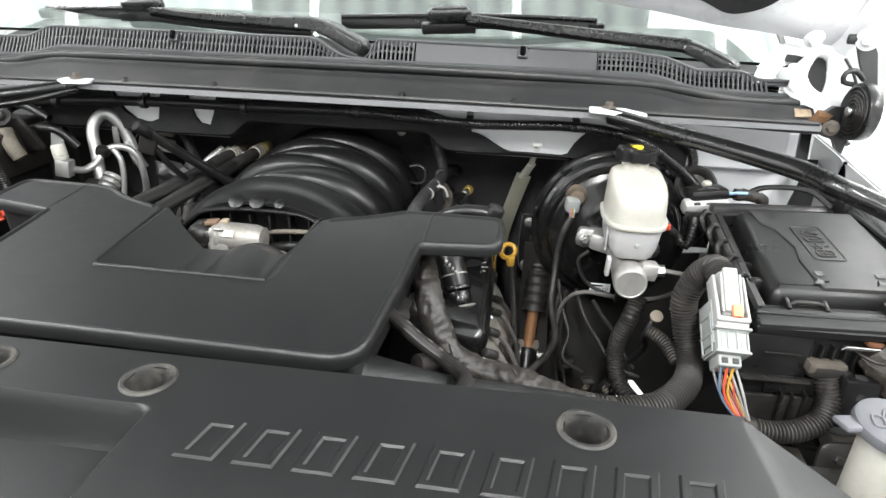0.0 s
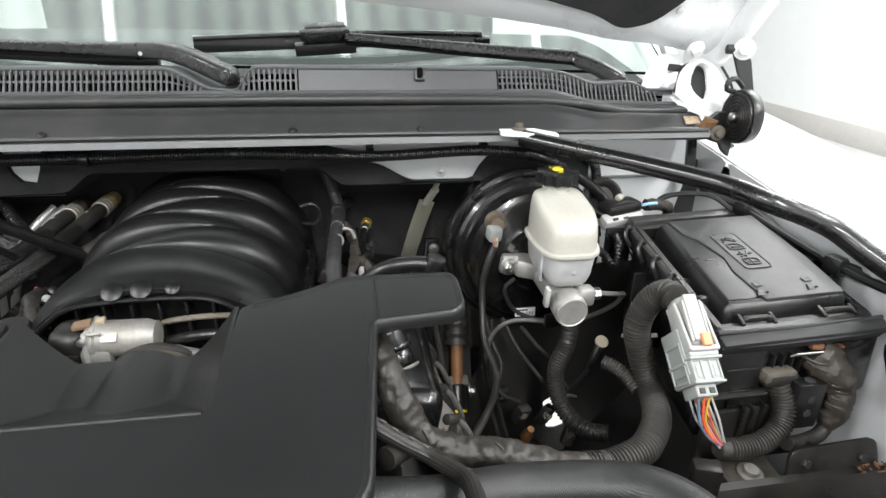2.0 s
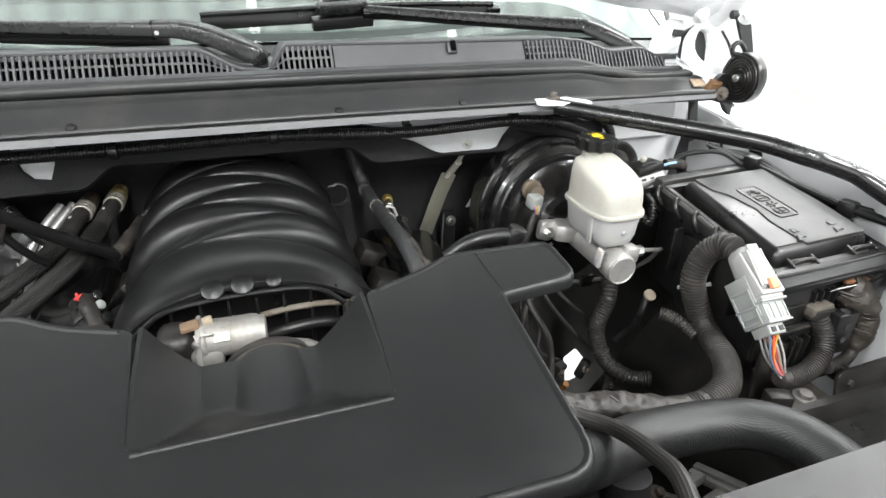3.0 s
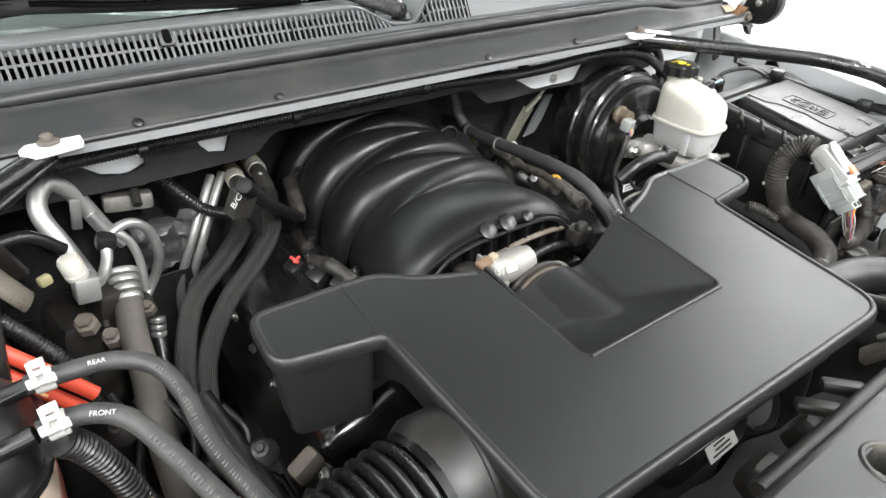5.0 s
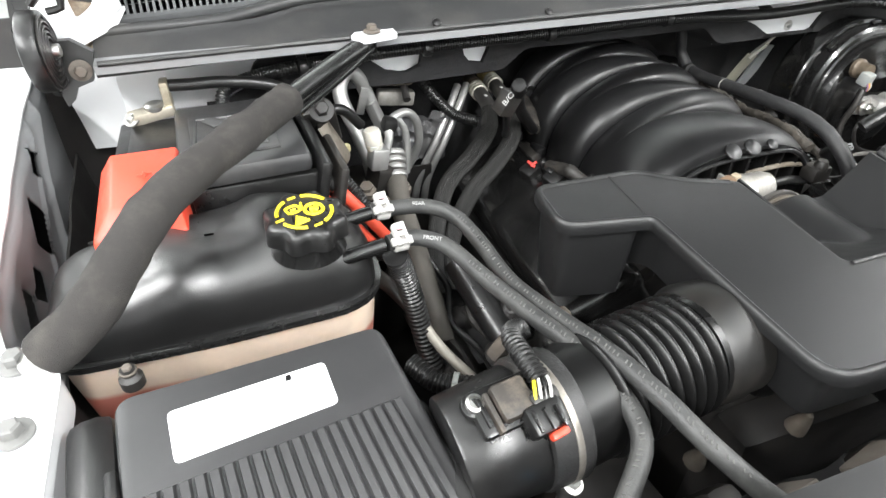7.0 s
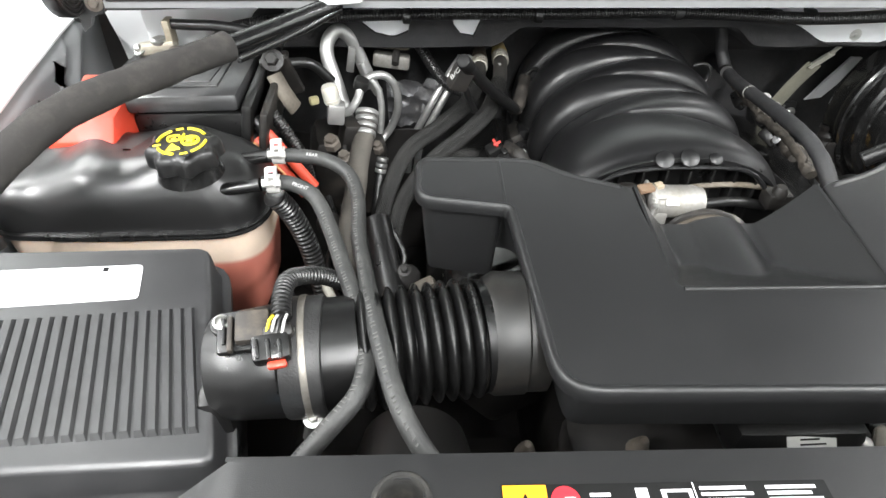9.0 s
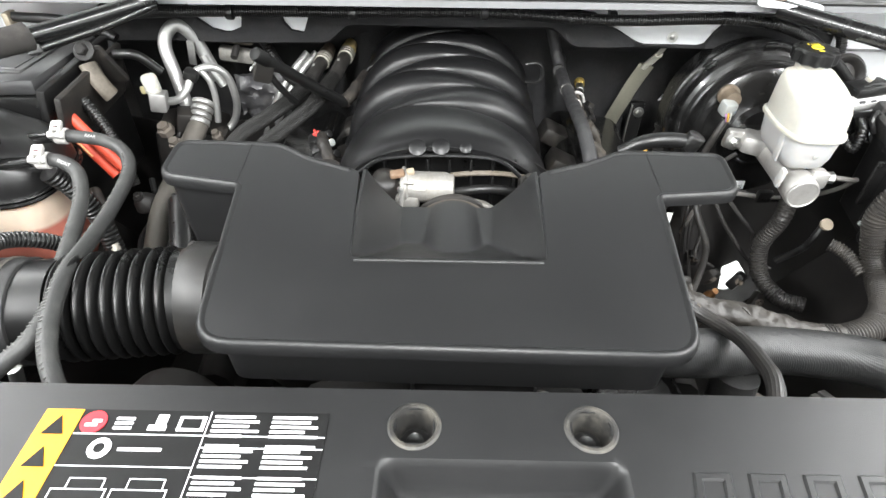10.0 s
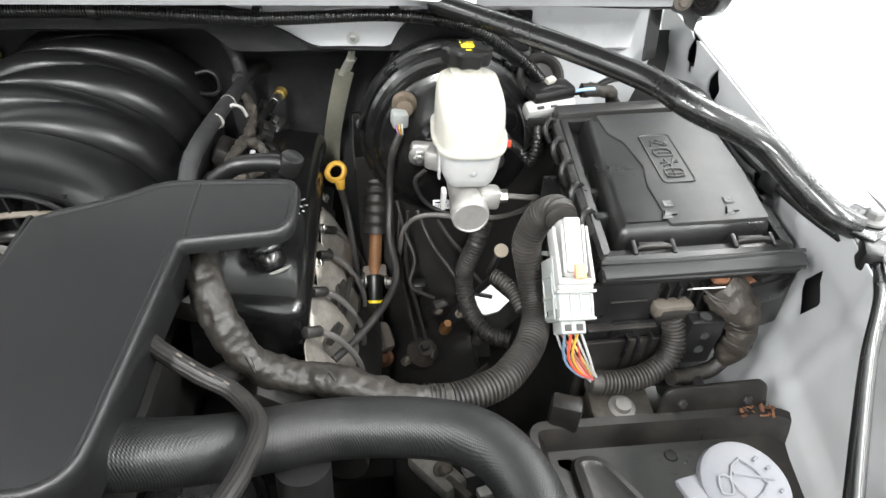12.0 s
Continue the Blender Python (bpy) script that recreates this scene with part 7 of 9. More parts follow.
# ---------------------------------------------------------------- hoses and looms between engine and wing
def woven(base, pitch):
    """Rubber whose cloth ply shows as fine slanting ribs."""
    nt = base.node_tree
    bs = nt.nodes["Principled BSDF"]
    tex = nt.nodes.new("ShaderNodeTexCoord")
    last = bs.inputs["Normal"].links[0].from_socket
    for turn in (0.5, -0.9):
        mp = nt.nodes.new("ShaderNodeMapping")
        mp.inputs["Rotation"].default_value = (0.4, 0.3, turn)
        wv = nt.nodes.new("ShaderNodeTexWave")
        wv.inputs["Scale"].default_value, wv.inputs["Distortion"].default_value, wv.inputs["Detail"].default_value = pitch, 0.6, 1.0
        bn = nt.nodes.new("ShaderNodeBump")
        bn.inputs["Strength"].default_value, bn.inputs["Distance"].default_value = 0.2, 0.0005
        nt.links.new(tex.outputs["Object"], mp.inputs[0])
        nt.links.new(mp.outputs[0], wv.inputs[0])
        nt.links.new(wv.outputs["Fac"], bn.inputs["Height"])
        nt.links.new(last, bn.inputs["Normal"])
        last = bn.outputs[0]
    nt.links.new(last, bs.inputs["Normal"])
    return base


WOVEN = woven(surface("cloth_ply_rubber", (0.0135, 0.014, 0.014), 0.42, grain=40, vary=0.2, bump=0.25, fine=500, dust=0.15, dust_colour=(0.07, 0.066, 0.06)), 190.0)
hose = thing("radiator_hose", "thick black radiator hose", "hose", (0.36, 0.5, 0.9))
part("hose", tube([(0.17, 0.468, 1.0), (0.215, 0.476, 0.985), (0.26, 0.492, 0.965), (0.33, 0.512, 0.948), (0.41, 0.508, 0.945), (0.455, 0.488, 0.95), (0.482, 0.45, 0.952), (0.492, 0.4, 0.945), (0.495, 0.35, 0.92)], 0.0262, 32, 0.005, crinkle=0.006), WOVEN, hose, "thick black hose with woven ply")
part("stub", tube([(0.302, 0.492, 0.93), (0.3, 0.48, 0.86), (0.297, 0.47, 0.78)], 0.024, 20), RUBBER, hose)

thin = thing("vent_hose", "thin dusty hose looping over the radiator hose", "hose", (0.25, 0.48, 0.95))
part("hose", tube([(0.175, 0.565, 1.03), (0.193, 0.547, 1.024), (0.224, 0.532, 1.008), (0.253, 0.52, 0.995), (0.277, 0.485, 1.0), (0.276, 0.436, 1.018), (0.268, 0.4, 1.03), (0.255, 0.36, 1.02)], 0.0078, 30, 0.004, flute=0.05), OLDRUBBER, thin)

tl = thing("taped_wiring_loom", "thick taped wiring loom with corrugated sleeve", "wiring loom", (0.4, 0.6, 0.85))
part("taped_run", tube([(0.205, 0.665, 1.05), (0.217, 0.618, 1.03), (0.231, 0.593, 1.0), (0.25, 0.58, 0.97), (0.278, 0.573, 0.952), (0.34, 0.56, 0.947), (0.383, 0.542, 0.944), (0.42, 0.54, 0.938), (0.435, 0.543, 0.937)], 0.0155, 36, 0.002, wobble=0.14, seed=1.3, crinkle=0.16, wrap=0.025), LOOMTAPE, tl, "crinkled taped loom")
for u, (x, y, z) in enumerate(((0.33, 0.5625, 0.9472), (0.252, 0.579, 0.968))):
    part("tape_fold", tube([(x - 0.006, y, z + 0.0155), (x + 0.002, y - 0.011, z + 0.011), (x + 0.006, y - 0.0155, z)], 0.0022, 6), LOOMTAPE, tl)
part("sleeve", conduit([(0.41, 0.5405, 0.9395), (0.44, 0.543, 0.936), (0.475, 0.555, 0.935), (0.495, 0.568, 0.935), (0.522, 0.6, 0.935), (0.54, 0.64, 0.932), (0.543, 0.668, 0.945), (0.537, 0.684, 0.975), (0.532, 0.69, 1.005), (0.541, 0.688, 1.038), (0.551, 0.672, 1.058), (0.553, 0.655, 1.058)], 0.0163, 0.0044, 0.0026, 20), RIBBED, tl, "corrugated grey loom sleeve")
part("branch", conduit([(0.503, 0.705, 0.944), (0.512, 0.697, 0.943), (0.522, 0.685, 0.938), (0.531, 0.662, 0.929)], 0.009, 0.004, 0.0018, 14), RIBBED, tl)
part("tie", tube([(0.52, 0.7, 0.985), (0.535, 0.695, 0.985), (0.555, 0.68, 0.995)], 0.0028, 6), GREYCONN, tl, "pale cable tie")
part("stub", rod((0.245, 0.6, 0.94), (0.215, 0.57, 0.95), 0.012, seg=12), TAPE, tl)

low = thing("lower_cables", "dark cables and valve low beside the engine", "cable", (0.45, 0.75, 0.7))
part("cable", tube([(0.521, 0.755, 0.94), (0.51, 0.75, 0.91), (0.518, 0.77, 0.88), (0.505, 0.79, 0.84)], 0.005, 8), BLACK, low)
part("cap", lathe([(0.007, 0), (0.0088, 0.002), (0.0088, 0.006), (0.0, 0.0065)], (0.521, 0.753, 0.94), (0, -0.6, 0.8), 18), TAN, low, "small tan plug cap")
part("hose", conduit([(0.515, 0.84, 0.925), (0.503, 0.82, 0.9), (0.49, 0.82, 0.845), (0.497, 0.795, 0.8), (0.52, 0.76, 0.785), (0.55, 0.745, 0.785)], 0.0135, 0.0046, 0.0014, 16), OLDRUBBER, low)
part("cable", tube([(0.38, 0.72, 0.74), (0.42, 0.7, 0.73), (0.47, 0.69, 0.755), (0.51, 0.69, 0.8)], 0.006, 8), BLACK, low)
BROWNC = surface("brown_grimy_casting", (0.028, 0.022, 0.018), 0.6, vary=0.4, bump=0.6)
vb = part("valve", lathe([(0.016, 0), (0.021, 0.004), (0.021, 0.02), (0.026, 0.024), (0.026, 0.034), (0.018, 0.04), (0.012, 0.052), (0, 0.053)], (0.428, 0.85, 0.635), (0.2, -0.4, 0.9), 14), BROWNC, low, "grimy brown valve casting")
part("valve_port", rod((0.43, 0.84, 0.66), (0.455, 0.825, 0.668), 0.009, seg=12, soft=0.002), BROWNC, vb)
part("valve_port", rod((0.42, 0.838, 0.655), (0.402, 0.82, 0.66), 0.007, seg=12, soft=0.002), DULL, vb)
part("valve_plug", block((0.437, 0.825, 0.69), (0.014, 0.012, 0.012), 0.003, (20, 10, 30)), LOOMTAPE, vb)
part("valve_tip", lathe([(0.01, 0), (0.01, 0.014), (0.006, 0.02), (0.006, 0.032)], (0.474, 0.876, 0.672), (0.1, -0.4, 0.9), 14), surface("orange_brass", (0.34, 0.17, 0.07), 0.45, metal=0.6, vary=0.3), low)
part("cross_member", block((0.40, 0.92, 0.5), (0.3, 0.1, 0.1), 0.02, (10, 0, 8)), DARK, low)
for i in range(2):
    part("brake_tube", tube([(0.405 + 0.012 * i, 0.93, 0.88), (0.4 + 0.012 * i, 0.9, 0.8), (0.415 + 0.014 * i, 0.88, 0.72), (0.43 + 0.015 * i, 0.84, 0.66)], 0.0032, 6), DARK, low)

# fuel rail side of the manifold
rail = thing("fuel_rail_wiring", "black hoses and wiring along the manifold", "wiring", (0.18, 0.95, 1.0))
TRUNK = surface("grey_woven_loom_tape", (0.022, 0.022, 0.023), 0.5, grain=70, vary=0.3, bump=0.7, fine=500, dust=0.25, dust_colour=(0.09, 0.085, 0.08))
trunk = part("taped_trunk", tube([(0.153, 1.1, 1.1), (0.161, 1.1, 1.075), (0.169, 1.1, 1.05), (0.176, 1.075, 1.028), (0.174, 1.02, 1.03), (0.171, 0.95, 1.039), (0.169, 0.84, 1.05), (0.169, 0.78, 1.046), (0.174, 0.735, 1.02), (0.182, 0.705, 0.98)], 0.0098, 20, 0.003, wobble=0.05, seed=7, crinkle=0.05, wrap=0.02), TRUNK, rail, "thick taped wiring trunk")
for y, z in ((0.985, 1.034), (0.91, 1.043)):
    part("tape_band", rod((0.1725, y + 0.0012, z), (0.1725, y - 0.0012, z), 0.0106, seg=20, soft=0.0006), surface("chalky_marking", (0.3, 0.29, 0.27), 0.7, vary=0.4), trunk)
part("hooked_hose", tube([(0.172, 1.07, 1.03), (0.178, 1.1, 1.026), (0.186, 1.15, 1.018), (0.195, 1.185, 1.005), (0.199, 1.195, 0.985)], 0.0105, 16, 0.004), RUBBER, rail, "short hooked rubber hose")
CRINKLE = surface("brown_crinkled_tape", (0.032, 0.028, 0.023), 0.6, grain=120, vary=0.5, bump=0.8, dust=0.4, dust_colour=(0.16, 0.13, 0.1))
part("branch", tube([(0.178, 1.04, 1.02), (0.19, 1.03, 1.01), (0.198, 0.98, 1.0), (0.196, 0.92, 1.005), (0.19, 0.86, 1.01), (0.188, 0.8, 1.0)], 0.0066, 14, 0.003, wobble=0.4, seed=2, crinkle=0.5, wrap=0.1), CRINKLE, rail, "crinkled taped branch")
part("branch", tube([(0.196, 0.93, 1.004), (0.212, 0.945, 0.99), (0.222, 0.93, 0.975), (0.216, 0.9, 0.975), (0.206, 0.87, 0.985)], 0.0062, 12, 0.003, wobble=0.3, seed=5, crinkle=0.4), CRINKLE, rail)
part("branch", tube([(0.19, 0.86, 1.01), (0.206, 0.84, 1.0), (0.216, 0.8, 0.985), (0.22, 0.77, 0.975)], 0.007, 12, 0.003, wobble=0.3, seed=9, crinkle=0.4), CRINKLE, rail)
part("small_cable", tube([(0.178, 0.962, 1.036), (0.184, 0.962, 1.041), (0.194, 0.964, 1.036), (0.199, 0.966, 1.022)], 0.0024, 8), surface("pale_worn_cable", (0.3, 0.29, 0.28), 0.6, vary=0.3), rail, "pale thin cable arching over the loom")
port = part("service_port", rod((0.202, 0.99, 0.996), (0.219, 1.095, 0.989), 0.0058, seg=12), BLACK, rail, "service port with brass cap")
part("port_sleeve", rod((0.2165, 1.079, 0.99), (0.221, 1.108, 0.988), 0.0072, seg=12, soft=0.001), STEEL, port)
part("port_cap", lathe([(0.0085, 0), (0.0092, 0.002), (0.0085, 0.008), (0.0095, 0.01), (0.0095, 0.016), (0.006, 0.018), (0, 0.0185)], (0.221, 1.108, 0.988), (0.15, 1, -0.07), 14), BRASS, port, "brass port cap")
for x, y, z, a in ((0.214, 0.99, 0.985, 20), (0.222, 1.03, 0.975, -10), (0.222, 0.965, 0.965, 40), (0.205, 1.06, 0.985, 10)):
    q = part("injector_plug", block((x, y, z), (0.02, 0.032, 0.02), 0.004, (20, 30, a)), BLACK, rail, "small black connector")
    part("plug_latch", block((x + 0.004, y - 0.006, z + 0.012), (0.008, 0.014, 0.003), 0.001, (20, 30, a)), GRIMY, q)
    part("plug_boot", rod((x, y - 0.012, z), (x - 0.004, y - 0.03, z + 0.006), 0.0055, 0.004, 10), GRIMY, q)
part("plug_cap", block((0.206, 0.925, 0.985), (0.008, 0.012, 0.012), 0.003, (20, 10, 0)), surface("pale_grey_latch", (0.35, 0.35, 0.36), 0.5, vary=0.1), rail)
part("breather_elbow", tube([(0.205, 0.75, 1.055), (0.23, 0.745, 1.074), (0.262, 0.742, 1.08), (0.29, 0.738, 1.078)], 0.0095, 12), BLACK, rail, "black breather elbow")
part("elbow_clip", rod((0.283, 0.738, 1.07), (0.291, 0.736, 1.09), 0.0115, seg=14, soft=0.002), BLACK, rail)

plug = thing("oil_fill_tube", "black oil filler neck with white print", "oil filler", (0.235, 0.63, 0.95))
part("neck", rod((0.222, 0.79, 1.002), (0.2425, 0.753, 0.953), 0.0195, seg=24, soft=0.003), BLACK, plug)
part("stripe", rod((0.2348, 0.767, 0.9715), (0.2354, 0.766, 0.97), 0.0199, seg=24), WHITEP, plug)
for k in range(4):
    part("print_bar", block((0.224 + 0.005 * k, 0.757 - 0.002 * k, 0.996 - 0.004 * k), (0.003, 0.004, 0.006), 0.0005, (30, 20, -25)), WHITEP, plug)
part("ring", rod((0.2405, 0.7565, 0.958), (0.2425, 0.753, 0.953), 0.0208, seg=24, soft=0.001), GLOSS, plug)
part("collar", rod((0.2425, 0.753, 0.953), (0.248, 0.7425, 0.937), 0.018, seg=20, soft=0.003), GLOSS, plug, "black collar")
part("washer", lathe([(0.023, 0), (0.024, 0.002), (0.022, 0.004)], (0.2478, 0.7425, 0.935), (0.3, -0.5, -0.85), 24), surface("dull_alloy_boss", (0.3, 0.29, 0.27), 0.5, metal=0.5, vary=0.2), plug)
for s in (0.0, 0.02, 0.04):
    part("dipstick_tube", tube([(0.29 + s, 0.9 - s, 0.81), (0.31 + s * 0.4, 0.83, 0.825), (0.318, 0.78 - s, 0.835), (0.308, 0.7, 0.85)], 0.0045, 8), OLDRUBBER, plug)

# ---------------------------------------------------------------- battery tray and washer filler
TRAYP = surface("worn_black_steel", (0.0105, 0.0098, 0.009), 0.32, grain=60, vary=0.5, bump=0.2, spec=0.45, dust=0.4, dust_colour=(0.04, 0.031, 0.022))
tray = thing("battery_tray", "worn black steel battery tray beside the wheel house", "tray", (0.65, 0.44, 0.85))
bt = rounded([(0.52, 0.3), (0.815, 0.3), (0.79, 0.53), (0.52, 0.53)], [0.02, 0.02, 0.035, 0.01], 6)
part("floor", shell(bt, [(-0.02, 0.872), (-0.012, 0.874), (-0.006, 0.886), (0.0, 0.895), (0.008, 0.897), (0.008, 0.89), (0.0, 0.865)], lambda x, y: 0.0), TRAYP, tray, "pressed steel tray floor")
part("pressing", shell(rounded([(0.56, 0.4), (0.64, 0.36), (0.66, 0.37), (0.58, 0.505), (0.555, 0.505)], 0.02, 4), [(-0.006, 0.876), (-0.002, 0.879), (0.003, 0.8785), (0.006, 0.8725)], lambda x, y: 0.0), TRAYP, tray)
bp = rounded([(0.648, 0.0), (0.768, 0.0), (0.762, 0.05), (0.654, 0.046)], 0.012, 5)
bm = shell(bp, [(-0.0015, 0.002), (0.0, 0.001), (0.0, -0.003)], lambda x, y: 0.0)
bmesh.ops.transform(bm, matrix=Matrix.Translation((0, 0.534, 0.878)) @ Matrix.Rotation(radians(72), 4, "X"), verts=bm.verts[:])
back = part("back_bracket", bm, TRAYP, tray, "rounded black steel bracket")
for x in (0.672, 0.742):
    part("bolt_dish", lathe([(0.016, 0), (0.0165, 0.0016), (0.0145, 0.0024), (0.012, 0.001), (0, 0.0008)], (x, 0.546, 0.905), (0, -1, 0.32), 28), TRAYP, back)
    part("bolt", hexbolt((x, 0.545, 0.9055), (0, -1, 0.32), 0.0052), DARK, back)
part("clamp_block", block((0.617, 0.553, 0.875), (0.065, 0.05, 0.03), 0.003, (0, 0, -4)), surface("brown_dusted_steel", (0.05, 0.044, 0.037), 0.5, metal=0.3, grain=80, vary=0.35, bump=0.3, dust=0.3), tray)
part("clamp_bolt", lathe([(0.014, 0), (0.014, 0.002), (0.009, 0.003), (0.008, 0.008), (0, 0.0085)], (0.617, 0.553, 0.889), (0, -0.1, 1), 24), PORTST, tray)
part("clamp_edge", block((0.617, 0.525, 0.862), (0.065, 0.006, 0.012), 0.002), ALU, tray)
part("lug", block((0.55, 0.54, 0.9), (0.03, 0.02, 0.05), 0.004, (0, 0, -20)), TRAYP, tray)
rb = random.Random(5)
for k in range(16):
    p = (0.748 + rb.uniform(-0.014, 0.022), 0.53 + rb.uniform(-0.006, 0.006), 0.8985 + rb.uniform(0.0, 0.004))
    part("rust_flake", block(p, (rb.uniform(0.003, 0.009), rb.uniform(0.0015, 0.004), 0.0012), 0.0004, (rb.uniform(-25, 25), rb.uniform(-25, 25), rb.uniform(0, 180))), RUST, tray)
part("edge_dimple", lathe([(0.007, 0), (0.006, 0.0015), (0, 0.0018)], (0.655, 0.505, 0.8725), (0, 0, 1), 18), TRAYP, tray)
part("floor_bolt", hexbolt((0.6, 0.44, 0.873), (0, 0, 1), 0.007), DULL, tray)

wash = thing("washer_filler", "washer fluid neck with a pale grey cap", "filler cap", (0.57, 0.36, 0.95))
part("neck", tube([(0.57, 0.35, 0.85), (0.572, 0.36, 0.95), (0.572, 0.362, 1.082)], 0.0175, 20), CREAM, wash, "milky filler neck")
wc = part("cap", lathe([(0.021, 0), (0.0245, 0.0015), (0.0255, 0.005), (0.0245, 0.009), (0.022, 0.0105), (0.0, 0.011)], (0.572, 0.362, 1.083), (0.0, -0.12, 1), 40), WASHCAP, wash, "pale grey washer cap")
part("pull_tab", block((0.544, 0.362, 1.088), (0.016, 0.016, 0.005), 0.003, (-7, 0, 10)), WASHCAP, wc)
for pts in ([(-0.002, -0.012), (0.011, -0.003), (0.001, 0.012), (-0.009, 0.001), (-0.002, -0.012)], [(-0.006, 0.004), (0.016, -0.001)], [(-0.017, -0.006), (-0.015, 0.003), (-0.009, 0.002), (-0.011, -0.007), (-0.017, -0.006)], [(0.009, 0.01), (0.012, 0.012)], [(0.014, 0.005), (0.017, 0.006)], [(0.016, -0.008), (0.018, -0.007)]):
    part("symbol", tube([(0.572 + x, 0.362 + y, 1.0943 + 0.12 * y) for x, y in pts], 0.0009, 6), WASHCAP, wc)

prop = thing("wing_rod", "gloss black rod along the wing edge", "rod", (0.7, 0.43, 1.07))
part("bar", tube([(0.8, 0.56, 1.085), (0.774, 0.512, 1.08), (0.716, 0.447, 1.078), (0.643, 0.357, 1.075), (0.6, 0.3, 1.07)], 0.0055, 14), GLOSS, prop)
part("end_clip", block((0.797, 0.555, 1.083), (0.024, 0.03, 0.022), 0.005, (0, 0, -30)), BLACK, prop)
wl = thing("wing_loom", "bundle of thin black cables along the wing", "cable", (0.79, 0.72, 1.06))
for k in range(3):
    part("cable", tube([(0.742 + 0.006 * k, 0.93, 1.1 - 0.006 * k), (0.775 + 0.004 * k, 0.86, 1.085 + 0.004 * k), (0.792 + 0.005 * k, 0.76, 1.07 - 0.005 * k), (0.797 + 0.004 * k, 0.66, 1.066 + 0.004 * k), (0.8 + 0.003 * k, 0.56, 1.076 - 0.004 * k)], 0.0048, 8), BLACK, wl)
for p in ((0.775, 0.86, 1.085), (0.797, 0.7, 1.066)):
    part("clip", block(p, (0.02, 0.026, 0.024), 0.005, (0, 0, 10)), BLACK, wl)

part("end_clamp", rod((0.258, 0.366, 1.022), (0.2575, 0.36, 1.02), 0.0115, seg=16, soft=0.001), STEEL, thin, "narrow steel clamp")
for k, (x, y, z) in enumerate(((0.212, 0.538, 1.0245), (0.222, 0.533, 1.0185), (0.236, 0.527, 1.012), (0.248, 0.522, 1.006))):
    part("print_bar", block((x, y, z), (0.005, 0.002, 0.001), 0, (0, 24, -28)), DULL, thin)
# tangle of thin lines in the shade under the booster
rnd = random.Random(11)
for k in range(3):
    x0, y0, z0 = 0.4 + 0.03 * k, 0.93 - 0.01 * (k % 3), 0.9 - 0.012 * (k % 4)
    pts = [(x0, y0, z0)]
    for j in range(4):
        x0, y0, z0 = x0 + rnd.uniform(-0.02, 0.05), y0 - rnd.uniform(0.005, 0.035), z0 - rnd.uniform(0.01, 0.05)
        pts.append((x0, y0, z0))
    part("thin_line", tube(pts, rnd.choice((0.0035, 0.0055)), 8), DARK, low)
for k in range(4):
    p = (0.43 + 0.03 * k, 0.9 - 0.03 * k, 0.75 - 0.02 * (k % 2))
    c = part("line_block", block(p, (0.026, 0.018, 0.034), 0.005, (20, 10 * k, 25 * k)), GRIMY if k % 2 else BLACK, low)
    part("line_block_bolt", hexbolt((p[0], p[1] - 0.01, p[2] + 0.006), (0, -1, 0.3), 0.0045), DULL, c)

